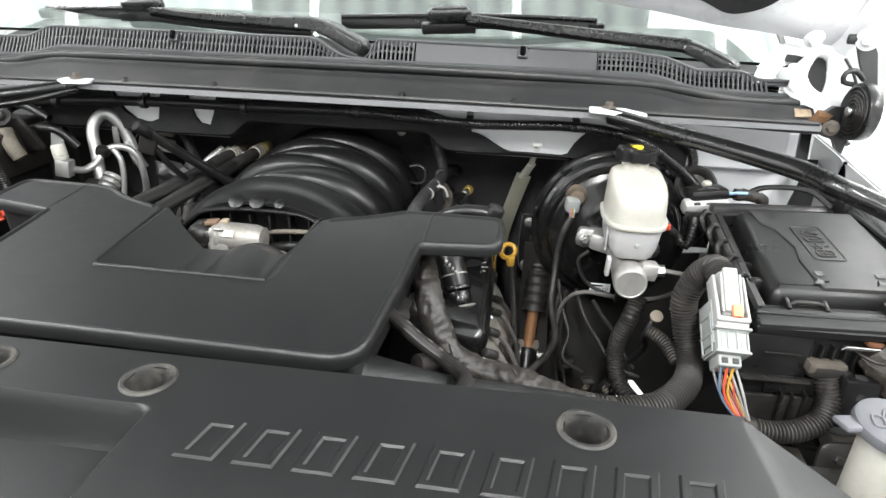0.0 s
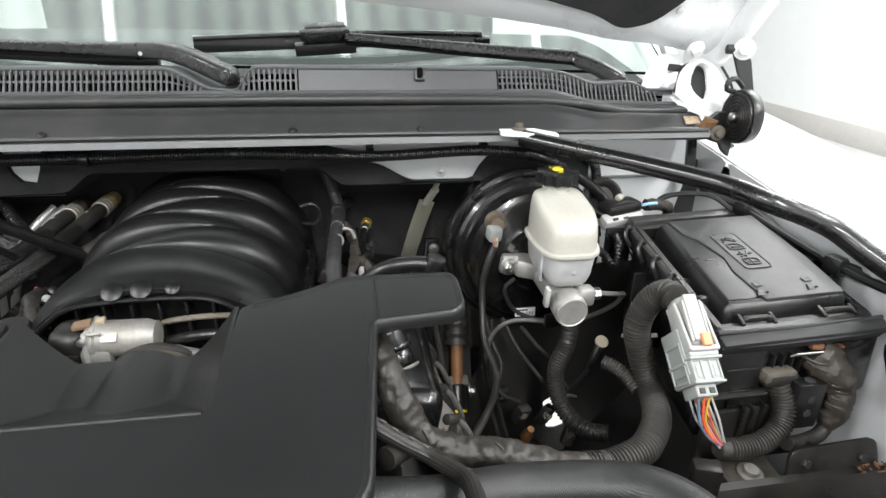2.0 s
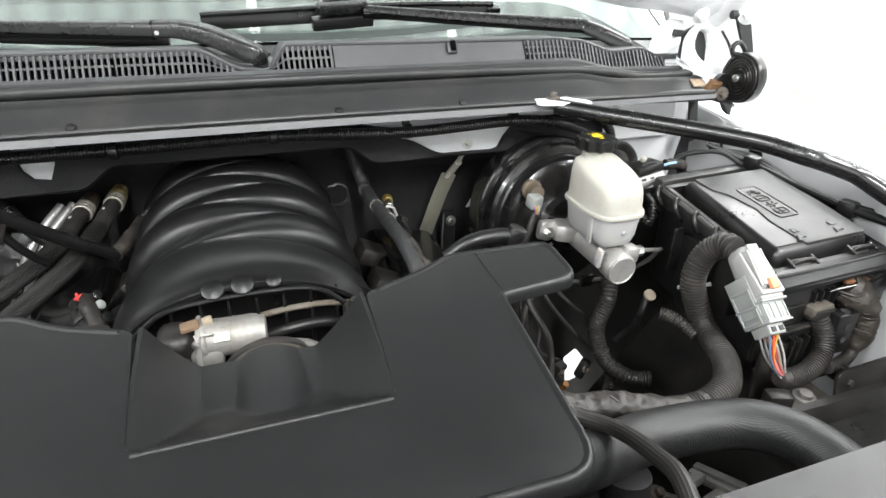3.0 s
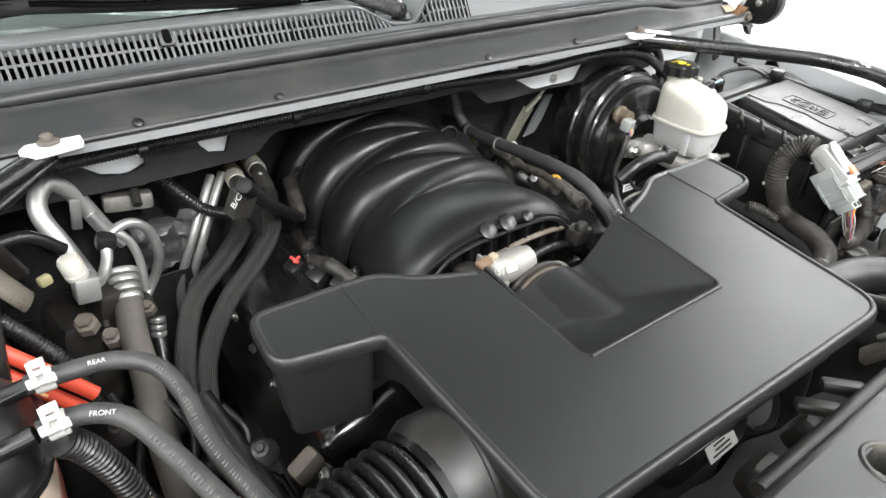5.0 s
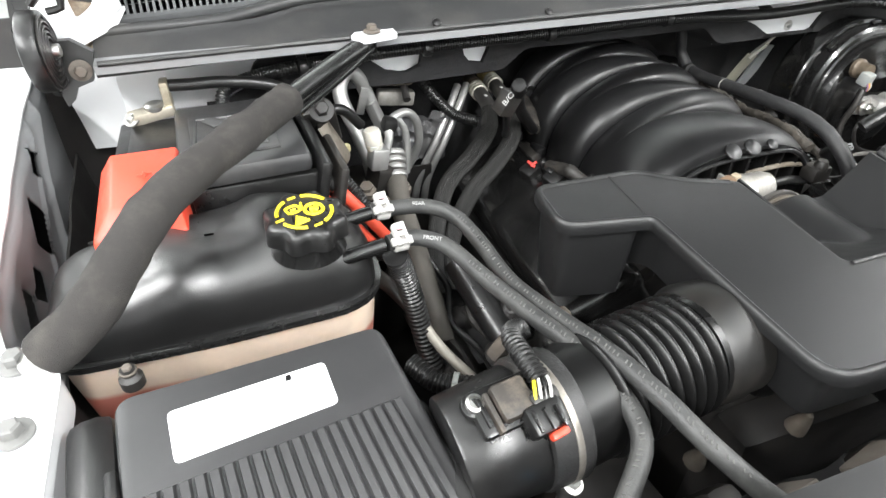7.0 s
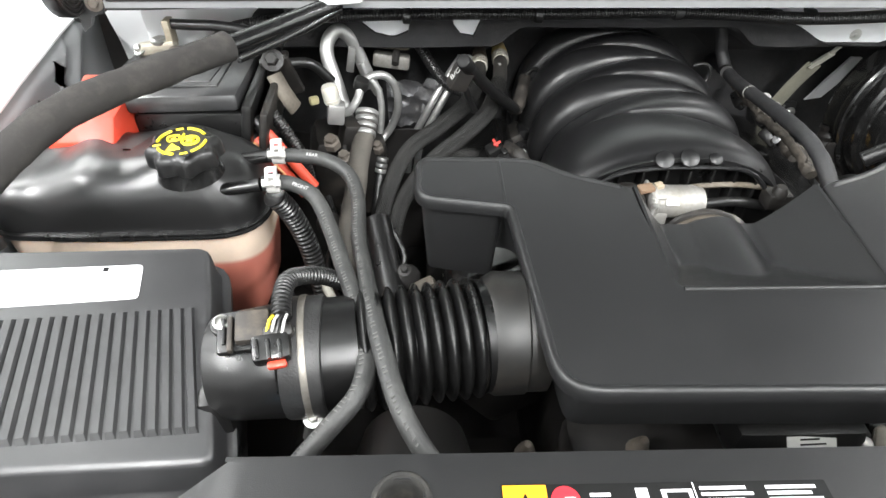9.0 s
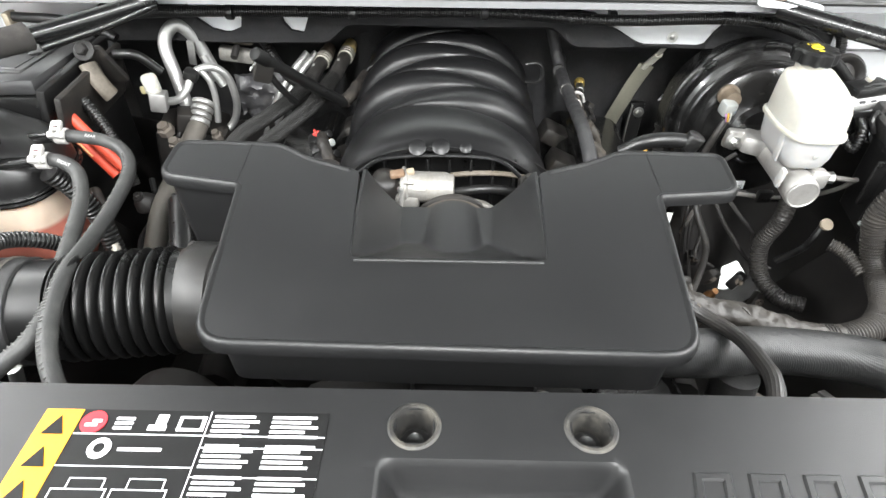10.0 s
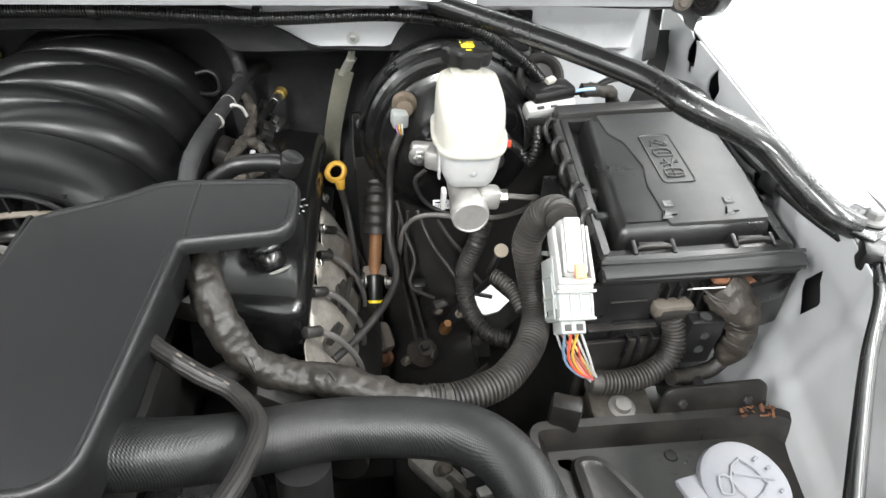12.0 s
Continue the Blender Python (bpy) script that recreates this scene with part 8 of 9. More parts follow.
# ---------------------------------------------------------------- coolant tank
def coolant_tank():
    t = thing("coolant_tank", "coolant tank with black top and pink coolant", "coolant tank", (-0.66, 0.71, 0.9))
    line = rounded([(-0.515, 0.65), (-0.52, 0.775), (-0.6, 0.79), (-0.77, 0.79), (-0.815, 0.76), (-0.81, 0.65), (-0.68, 0.645)], [0.088, 0.03, 0.03, 0.03, 0.03, 0.03, 0.03], 8)
    z0 = lambda x, y: 0.0
    wave = lambda x, y: 0.006 * math.sin((x + 0.5) * 42)
    part("lower_tank", shell(line, [(-0.002, 1.024), (-0.003, 1.0), (-0.008, 0.95), (-0.016, 0.9), (-0.03, 0.87)], z0), TANK, t, "natural plastic lower tank", sharp=60)
    part("seam", shell(line, [(-0.002, 1.0295), (0.004, 1.029), (0.005, 1.0265), (0.004, 1.024), (-0.002, 1.023)], z0), GLOSS, t, "black seam flange")
    part("seam_lip", shell(line, [(0.003, 1.0328), (0.0055, 1.0325), (0.006, 1.0315), (0.003, 1.0308)], lambda x, y: 0.0022 * math.sin((x + 0.5) * 34) * math.sin((x + 0.9) * 11)), GLOSS, t)

    def dome(u, v):
        """Rounded, wavy black top over the outline."""
        k = u * len(line)
        i = int(k) % len(line)
        p = line[i].lerp(line[(i + 1) % len(line)], k - int(k))
        c = Vector((-0.665, 0.715))
        s = 1 - v
        q = c + (p - c) * (math.sin(s * math.pi / 2) ** 0.55)
        h = (math.cos(s * math.pi / 2)) ** 0.75
        ridge = (0.0085 * math.sin((q.x + 0.25 * (q.y - 0.7) + 0.52) * 2 * math.pi / 0.105) + 0.011 * noise.noise(Vector((q.x * 19, q.y * 15, 4.4))) + 0.005 * noise.noise(Vector((q.x * 40, q.y * 34, 1.2)))) * (1 - abs(2 * h - 1) * 0.5)
        top = 0.082 - 0.012 * ease((-0.62 - q.x) / 0.1)
        return (q.x, q.y, 1.025 + top * h + ridge * h)

    bm = sheet(span(0, 1, 200), span(0, 0.999, 40), dome)
    bmesh.ops.remove_doubles(bm, verts=bm.verts[:], dist=0.0004)
    part("upper_tank", bm, surface("gloss_tank_plastic", (0.009, 0.009, 0.009), 0.33, grain=20, vary=0.12, bump=0.2, fine=700, spec=0.85), t, "gloss black wavy tank top", sharp=70)
    tilt = Vector((0.02, -0.05, 1)).normalized()
    at = Vector((-0.58, 0.67, 1.1025))
    part("neck", lathe([(0.034, 0), (0.03, 0.014), (0.03, 0.02)], at - tilt * 0.008, tilt, 28), GLOSS, t)
    m = Matrix.Translation(at) @ tilt.to_track_quat("Z", "Y").to_matrix().to_4x4()
    ln = [Vector(((0.0345 + 0.0028 * math.cos(8 * a)) * math.cos(a), (0.0345 + 0.0028 * math.cos(8 * a)) * math.sin(a))) for a in span(0, 2 * math.pi, 96)[:-1]]
    bm = shell(ln, [(-0.01, 0.03), (-0.006, 0.0298), (-0.003, 0.0285), (-0.001, 0.026), (0.0, 0.022), (0.0005, 0.01), (-0.002, 0.008)], z0)
    bmesh.ops.transform(bm, matrix=m, verts=bm.verts[:])
    cap = part("cap", bm, BLACK, t, "black ribbed cap with yellow warning print", sharp=30)

    def on_cap(pts, r=0.0016):
        part("print", tube([m @ Vector((0.92 * x, 0.92 * y, 0.0302)) for x, y in pts], r, 6, 0.003), YELLOW, cap)

    for a0, a1 in ((0.25, 1.2), (1.9, 2.85), (3.4, 4.3), (5.0, 6.0)):
        on_cap([(0.0255 * math.cos(a), 0.0255 * math.sin(a)) for a in span(a0, a1, 10)])
    on_cap([(0.009 + 0.0085 * math.cos(a), -0.002 + 0.0085 * math.sin(a)) for a in span(0, 6.28, 16)])
    on_cap([(0.004, -0.007), (0.014, 0.003)])
    on_cap([(0.006, 0.0), (0.012, -0.005)], 0.0024)
    for k in range(5):
        on_cap([(-0.017 + 0.0016 * k, -0.014 + 0.0025 * k), (-0.003 - 0.0016 * k, -0.014 + 0.0025 * k)])
    # can outline with its spout line, open book, struck circle
    on_cap([(-0.013, 0.004), (-0.013, 0.013), (-0.002, 0.013), (-0.002, 0.004), (-0.013, 0.004)], 0.0013)
    on_cap([(-0.01, 0.008), (-0.005, 0.008)], 0.0012)
    on_cap([(0.0, 0.004), (0.004, 0.014)], 0.0012)
    for k, (a, w) in enumerate(((1.55, 0.004), (3.14, 0.004), (4.7, 0.004))):
        on_cap([(0.0255 * math.cos(a) - w, 0.0255 * math.sin(a)), (0.0255 * math.cos(a) + w, 0.0255 * math.sin(a))], 0.0012)
    for y, z in ((0.72, 1.084), (0.668, 1.08)):
        part("nipple", rod((-0.562, y, z - 0.008), (-0.51, y, z), 0.0075, seg=14), GLOSS, t)


coolant_tank()


CLAMPW = surface("white_nylon_clamp", (0.46, 0.45, 0.43), 0.45, vary=0.1)


def coolant_hose(name, label, pts, word, at, turn):
    t = thing(name, label, "hose", pts[len(pts) // 2], "coolant hoses")
    part("hose", tube(pts, 0.0081, 18), RUBBER_GREY, t)
    a, b = Vector(pts[0]), Vector(pts[1])
    d = (b - a).normalized()
    p = a + d * 0.012
    c = part("spring_clamp", rod(tuple(p - d * 0.007), tuple(p + d * 0.007), 0.0102, seg=20, soft=0.001), CLAMPW, t, "pale spring clamp")
    for k in (-1, 1):
        part("clamp_ear", block(tuple(p + Vector((0.0045 * k, -0.006, 0.0115))), (0.0036, 0.022, 0.007), 0.0012, (28, 0, 8)), CLAMPW, c)
        part("clamp_ear", block(tuple(p + Vector((0.0075 * k, -0.0095, 0.0065))), (0.005, 0.008, 0.006), 0.0012, (40, 0, 8)), CLAMPW, c)
    for k in (0.0185, 0.006, -0.006):
        part("clamp_bar", block(tuple(p + Vector((0, -0.006 + (k - 0.006) * 0.65, 0.0125 + (k - 0.006) * 0.38))), (0.011, 0.004, 0.005), 0.001, (28, 0, 8)), CLAMPW, c)
    part("clamp_mark", block(tuple(p + Vector((0, -0.002, 0.0167))), (0.006, 0.003, 0.001), 0.0, (28, 0, 8)), surface("pink_mark", (0.7, 0.35, 0.38), 0.5), c)
    writing("print", word, 0.0056, pose(*at, *turn), WHITEP, t)
    # row of small unreadable print along the hose
    path = smooth_path(pts, 0.004)
    for k in range(22, min(len(path) - 6, 110)):
        if (k * 7) % 11 > 2:
            q = path[k]
            dd = (path[k + 1] - path[k - 1]).normalized()
            side = dd.cross(Vector((0, 0, 1))).normalized()
            n = (side * 0.35 + Vector((0, -0.2, 1))).normalized()
            part("print_bar", block(tuple(q + n * 0.0083), (0.0011, 0.0042, 0.001), 0, (0, 0, math.degrees(math.atan2(dd.y, dd.x)) + 20)), PRINTGREY, t)


RUBBER_GREY = surface("grey_rubber_hose", (0.03, 0.0305, 0.03), 0.5, vary=0.2, bump=0.4, fine=500, dust=0.3, dust_colour=(0.12, 0.12, 0.11))
PRINTGREY = flat("faded_grey_print", (0.1, 0.1, 0.095), 0.6)
coolant_hose("coolant_hose", "grey rubber coolant hose from the tank, clamped",
             [(-0.512, 0.72, 1.085), (-0.485, 0.722, 1.083), (-0.45, 0.724, 1.076), (-0.424, 0.712, 1.066), (-0.41, 0.68, 1.055), (-0.403, 0.612, 1.05), (-0.39, 0.545, 1.06), (-0.378, 0.486, 1.072), (-0.366, 0.438, 1.072), (-0.352, 0.397, 1.062), (-0.33, 0.365, 1.045), (-0.30, 0.345, 1.02), (-0.27, 0.34, 0.98)], "REAR", (-0.462, 0.7165, 1.087), (32, 8, -2))
coolant_hose("coolant_hose", "grey rubber coolant hose from the tank, lower run",
             [(-0.508, 0.668, 1.081), (-0.48, 0.67, 1.08), (-0.452, 0.655, 1.073), (-0.431, 0.612, 1.063), (-0.41, 0.55, 1.062), (-0.395, 0.505, 1.064), (-0.383, 0.458, 1.058), (-0.386, 0.422, 1.05), (-0.41, 0.397, 1.035), (-0.44, 0.375, 1.01), (-0.47, 0.36, 0.97)], "FRONT", (-0.466, 0.6585, 1.084), (34, 8, -20))
mk = thing("hose_paint_mark", "blue paint mark on the lower coolant hose", "paint mark", (-0.43, 0.38, 1.01))
part("mark", rod((-0.4385, 0.3762, 1.0115), (-0.445, 0.3725, 1.006), 0.0106, seg=16), surface("blue_paint", (0.1, 0.42, 0.7), 0.5), mk)


# ---------------------------------------------------------------- battery
BATTCOVER = surface("grey_black_cover", (0.03, 0.03, 0.031), 0.33, vary=0.15, bump=0.15, spec=0.75, dust=0.1)


def battery():
    t = thing("battery", "black battery under a ribbed cover, red terminal cap", "battery", (-0.65, 0.86, 0.9))
    part("case", block((-0.655, 0.885, 1.0), (0.19, 0.2, 0.2), 0.008), BLACK, t)
    part("cover", block((-0.625, 0.875, 1.112), (0.13, 0.19, 0.022), 0.006, (-3, 0, 3)), BATTCOVER, t, "black battery cover")
    part("cover_panel", block((-0.63, 0.865, 1.1245), (0.088, 0.12, 0.004), 0.002, (-3, 0, 3)), BATTCOVER, t)
    fr = [(-0.668, 0.818), (-0.595, 0.818), (-0.595, 0.908), (-0.668, 0.908)]
    for p, q in zip(fr, fr[1:] + fr[:1]):
        part("frame_bead", rod((p[0], p[1], 1.1266 - 0.052 * (p[1] - 0.865)), (q[0], q[1], 1.1266 - 0.052 * (q[1] - 0.865)), 0.0014, seg=6), BATTCOVER, t)
    for i in range(3):
        part("embossed_mark", block((-0.648 + 0.022 * i, 0.89 - 0.004 * i, 1.1278), (0.016, 0.028, 0.002), 0.001, (-3, 0, 30)), surface("grey_emboss", (0.05, 0.05, 0.05), 0.45), t)
    part("front_wall", block((-0.615, 0.788, 1.06), (0.13, 0.012, 0.09), 0.004), BLACK, t)
    part("side_rail", block((-0.553, 0.87, 1.09), (0.012, 0.2, 0.06), 0.004, (0, 12, 3)), BLACK, t)
    part("side_rail", block((-0.537, 0.87, 1.07), (0.01, 0.2, 0.08), 0.004, (0, 12, 3)), GRIMY, t)
    part("strip", block((-0.726, 0.935, 1.065), (0.075, 0.13, 0.06), 0.006), BLACK, t, "black battery end")
    part("strip_ledge", block((-0.735, 0.93, 1.093), (0.05, 0.08, 0.01), 0.004), BLACK, t)
    clamp = part("terminal_clamp", block((-0.722, 0.985, 1.108), (0.055, 0.024, 0.014), 0.003, (0, -8, 6)), surface("dull_tarnished_lead", (0.42, 0.39, 0.32), 0.45, metal=0.6, vary=0.3, dust=0.2), t, "tarnished metal terminal clamp")
    part("clamp_ring", lathe([(0.012, 0), (0.013, 0.002), (0.013, 0.006), (0.009, 0.008), (0, 0.006)], (-0.716, 0.985, 1.113), (0, 0, 1), 20), STEEL, clamp)
    part("clamp_ear", block((-0.7, 0.99, 1.128), (0.01, 0.022, 0.036), 0.002), surface("dull_tarnished_brass", (0.38, 0.34, 0.26), 0.45, metal=0.6, vary=0.3), clamp)
    part("terminal_nut", hexbolt((-0.744, 0.976, 1.106), (-0.3, -0.6, 1), 0.0055), STEEL, clamp)
    part("ground_cable", tube([(-0.7, 0.992, 1.138), (-0.67, 0.99, 1.137), (-0.63, 0.988, 1.136), (-0.58, 0.985, 1.128), (-0.54, 0.98, 1.11)], 0.0075, 10), BLACK, t)
    red = [Vector(p) for p in ((-0.768, 0.735), (-0.681, 0.722), (-0.684, 0.845), (-0.768, 0.85))]
    bm = bmesh.new()
    low = [bm.verts.new((p.x, p.y, 1.06)) for p in red]
    mid = [bm.verts.new((p.x + dx, p.y + dy, z)) for p, dx, dy, z in zip(red, (0.002, -0.001, 0, 0.003), (0.003, 0.003, -0.002, -0.003), (1.092, 1.098, 1.118, 1.108))]
    top = [bm.verts.new((x, y, z)) for x, y, z in ((-0.747, 0.757, 1.115), (-0.686, 0.75, 1.117), (-0.687, 0.84, 1.129), (-0.747, 0.829, 1.134))]
    for l, m in ((low, mid), (mid, top)):
        for k in range(4):
            bm.faces.new((l[k], l[(k + 1) % 4], m[(k + 1) % 4], m[k]))
    bm.faces.new(top)
    bm.faces.new(low[::-1])
    bmesh.ops.bevel(bm, geom=bm.edges[:] + bm.verts[:], offset=0.0028, segments=2, profile=0.5, affect="EDGES")
    bmesh.ops.recalc_face_normals(bm, faces=bm.faces[:])
    cap = part("terminal_cap", bm, REDP, t, "bright red faceted terminal cap", sharp=25)
    part("moulded_mark", block((-0.716, 0.795, 1.1255), (0.014, 0.002, 0.0012), 0.0004, (-7, 0, 10)), REDP, cap)
    part("moulded_mark", block((-0.716, 0.795, 1.1255), (0.002, 0.014, 0.0012), 0.0004, (-7, 0, 10)), REDP, cap)


battery()

rw = thing("battery_cables", "red battery cables beside the tank", "cable", (-0.51, 0.77, 1.0))
for k, (dx, dz) in enumerate(((0.0, 0.0), (-0.014, -0.012))):
    part("cable", tube([(-0.537 + dx, 0.797, 1.078 + dz), (-0.52 + dx, 0.79, 1.058 + dz), (-0.5 + dx, 0.785, 1.03 + dz), (-0.48 + dx, 0.782, 1.0 + dz)], 0.007, 12), REDW, rw, "red cable sheath")
    part("boot", rod((-0.546 + dx, 0.801, 1.088 + dz), (-0.534 + dx, 0.796, 1.074 + dz), 0.0082, seg=12, soft=0.001), BLACK, rw)
part("stripe", tube([(-0.548, 0.787, 1.063), (-0.534, 0.783, 1.047), (-0.514, 0.778, 1.02)], 0.0016, 6), surface("pale_orange_stripe", (0.75, 0.42, 0.2), 0.5), rw)
part("sleeve", conduit([(-0.53, 0.83, 1.08), (-0.51, 0.82, 1.05), (-0.495, 0.81, 1.02), (-0.485, 0.8, 0.96)], 0.0085), BLACK, rw, "black corrugated cable sleeve")


# ---------------------------------------------------------------- air-conditioning pipes
ac = thing("air_conditioning_lines", "bent aluminium refrigerant pipes and fittings", "pipes", (-0.44, 1.0, 0.9))
part("goose_neck", tube([(-0.452, 0.965, 0.94), (-0.458, 0.975, 1.0), (-0.472, 0.995, 1.05), (-0.483, 1.01, 1.084), (-0.48, 1.022, 1.104), (-0.466, 1.033, 1.114), (-0.45, 1.04, 1.1), (-0.44, 1.044, 1.074), (-0.43, 1.043, 1.045), (-0.42, 1.04, 1.02)], 0.0105, 20, 0.005), PIPE, ac, "thick bent aluminium pipe")
part("flat_end", tube([(-0.436, 1.042, 1.062), (-0.425, 1.041, 1.034), (-0.412, 1.04, 1.01)], 0.013, 14, squash=0.6), PIPE, ac)
part("bracket", block((-0.45, 1.028, 1.07), (0.012, 0.005, 0.045), 0.002, (12, 12, 0)), PIPE, ac)
part("thin_loop", tube([(-0.455, 0.905, 1.042), (-0.445, 0.925, 1.036), (-0.434, 0.945, 1.046), (-0.428, 0.96, 1.062), (-0.412, 0.972, 1.068), (-0.394, 0.98, 1.064), (-0.381, 0.985, 1.045), (-0.378, 0.988, 1.012), (-0.386, 0.998, 0.98), (-0.4, 1.0, 0.955), (-0.424, 0.98, 0.936)], 0.0062, 14, 0.005), PIPE, ac, "thin bent aluminium pipe")
part("loop_return", tube([(-0.418, 0.968, 1.066), (-0.406, 0.968, 1.05), (-0.402, 0.965, 1.02), (-0.406, 0.96, 0.98)], 0.0052, 10), PIPE, ac)
part("clamp", block((-0.429, 0.958, 1.062), (0.022, 0.02, 0.02), 0.006, (10, 20, 0)), BLACK, ac)
v = part("service_valve", block((-0.461, 0.899, 1.046), (0.024, 0.022, 0.03), 0.003, (0, 10, 10)), PIPE, ac, "aluminium service valve")
part("valve_cap", lathe([(0.0105, 0), (0.0115, 0.003), (0.0115, 0.006), (0.0105, 0.007), (0.0115, 0.008), (0.0115, 0.022), (0.0095, 0.026), (0.0, 0.027)], (-0.464, 0.9, 1.06), (-0.12, 0.02, 1), 20), CREAM, v, "cream valve cap")
part("tie", block((-0.497, 0.935, 1.047), (0.014, 0.01, 0.012), 0.003, (0, 0, 30)), surface("yellowed_tag", (0.4, 0.36, 0.2), 0.5, vary=0.1), ac)
part("expansion_valve", block((-0.445, 0.945, 0.985), (0.045, 0.035, 0.05), 0.008, (5, 12, 20)), GRIMY, ac, "dark valve block under the pipes")
for k in range(3):
    part("valve_fin", block((-0.46 + 0.014 * k, 0.925, 0.965 + 0.004 * k), (0.008, 0.014, 0.03), 0.003, (15, 10, 25 * k)), DARK, ac)
for x, y, z, r in ((-0.455, 0.9, 0.965, 0.011), (-0.475, 0.92, 0.98, 0.013), (-0.41, 0.955, 0.95, 0.009)):
    part("fitting_nut", lathe([(r, 0), (r, 0.012), (r * 0.7, 0.014), (r * 0.7, 0.02)], (x, y, z), (-0.1, -0.4, 1), 6), DULL, ac)
part("suction_hose", tube([(-0.424, 0.965, 1.01), (-0.426, 0.95, 0.995), (-0.434, 0.9, 0.972), (-0.436, 0.845, 0.955), (-0.44, 0.77, 0.935), (-0.44, 0.7, 0.89)], 0.0155, 18), surface("dusty_tan_hose", (0.085, 0.078, 0.068), 0.7, vary=0.25, bump=0.2, dust=0.4, dust_colour=(0.15, 0.13, 0.11)), ac, "dusty thick rubber hose")
for k in range(4):
    a = Vector((-0.424, 0.967, 1.012)).lerp(Vector((-0.428, 0.938, 0.99)), k / 3.4)
    b = Vector((-0.424, 0.967, 1.012)).lerp(Vector((-0.428, 0.938, 0.99)), (k + 0.72) / 3.4)
    part("ferrule", rod(tuple(a), tuple(b), 0.0182 - 0.0004 * k, seg=20, soft=0.0012), PIPE, ac, "crimped aluminium ferrule")
for k in range(3):
    a = Vector((-0.404, 0.952, 0.94)).lerp(Vector((-0.41, 0.942, 0.915)), k / 3)
    b = Vector((-0.404, 0.952, 0.94)).lerp(Vector((-0.41, 0.942, 0.915)), (k + 0.75) / 3)
    part("ferrule", rod(tuple(a), tuple(b), 0.0095, seg=16, soft=0.001), PIPE, ac)
part("discharge_hose", tube([(-0.41, 0.942, 0.915), (-0.415, 0.91, 0.88), (-0.415, 0.86, 0.84)], 0.0085, 12), BLACK, ac)
part("evaporator_block", block((-0.39, 1.07, 1.052), (0.06, 0.02, 0.024), 0.005, (0, 8, 0)), CASTALU, ac, "pale flange plate")
part("evaporator_cover", block((-0.392, 1.08, 1.085), (0.07, 0.03, 0.028), 0.008, (20, 6, 0)), surface("beige_dusty_plastic", (0.22, 0.19, 0.15), 0.7, vary=0.2, dust=0.3), ac)
part("stud", rod((-0.382, 1.03, 1.062), (-0.38, 1.05, 1.074), 0.006, seg=10), DARK, ac)
for dx in (0.0, 0.016):
    part("heater_pipe", tube([(-0.275 + dx, 1.1, 1.045), (-0.3 + dx, 1.07, 1.02), (-0.33 + dx, 1.05, 0.975), (-0.36 + dx, 1.05, 0.91), (-0.37 + dx, 1.05, 0.85)], 0.0062, 12), PIPE, ac, "slim aluminium heater pipe")
part("foil_sheet", sheet(span(0, 1, 12), span(0, 1, 12), lambda u, w: (-0.4 + 0.09 * u, 1.06 + 0.01 * noise.noise(Vector((u * 5, w * 5, 3))), 0.94 + 0.08 * w + 0.012 * noise.noise(Vector((u * 7, w * 6, 0)))), thick=(0, 0.002, 0)), surface("crinkled_foil", (0.16, 0.16, 0.165), 0.4, metal=0.8, vary=0.3, bump=1.0, fine=250, dust=0.3), ac, "crinkled foil heat shield")
part("dark_housing", block((-0.47, 0.99, 0.9), (0.12, 0.1, 0.14), 0.02, (0, 10, 12)), GRIMY, ac)
part("cable", conduit([(-0.42, 1.075, 1.085), (-0.37, 1.08, 1.092), (-0.345, 1.085, 1.07), (-0.322, 1.068, 1.04), (-0.298, 1.05, 1.018), (-0.264, 1.03, 1.01)], 0.009), BLACK, ac, "black corrugated cable")
br = part("bolted_bracket", block((-0.527, 0.9, 1.1), (0.04, 0.012, 0.07), 0.006, (25, -10, 0)), GRIMY, ac, "dark bracket with bolt")
part("bolt", hexbolt((-0.529, 0.874, 1.132), (0, -0.8, 0.6), 0.0085), DARK, br)
part("bracket_tongue", tube([(-0.53, 0.87, 1.115), (-0.522, 0.864, 1.1), (-0.513, 0.862, 1.082), (-0.508, 0.864, 1.07)], 0.012, 12, squash=0.4), surface("dull_worn_metal", (0.12, 0.105, 0.085), 0.55, metal=0.4, grain=90, vary=0.5, dust=0.4, dust_colour=(0.06, 0.05, 0.04)), br)
part("bracket_cable", tube([(-0.525, 0.93, 1.105), (-0.495, 0.94, 1.1), (-0.47, 0.95, 1.07)], 0.007, 10), BLACK, ac)

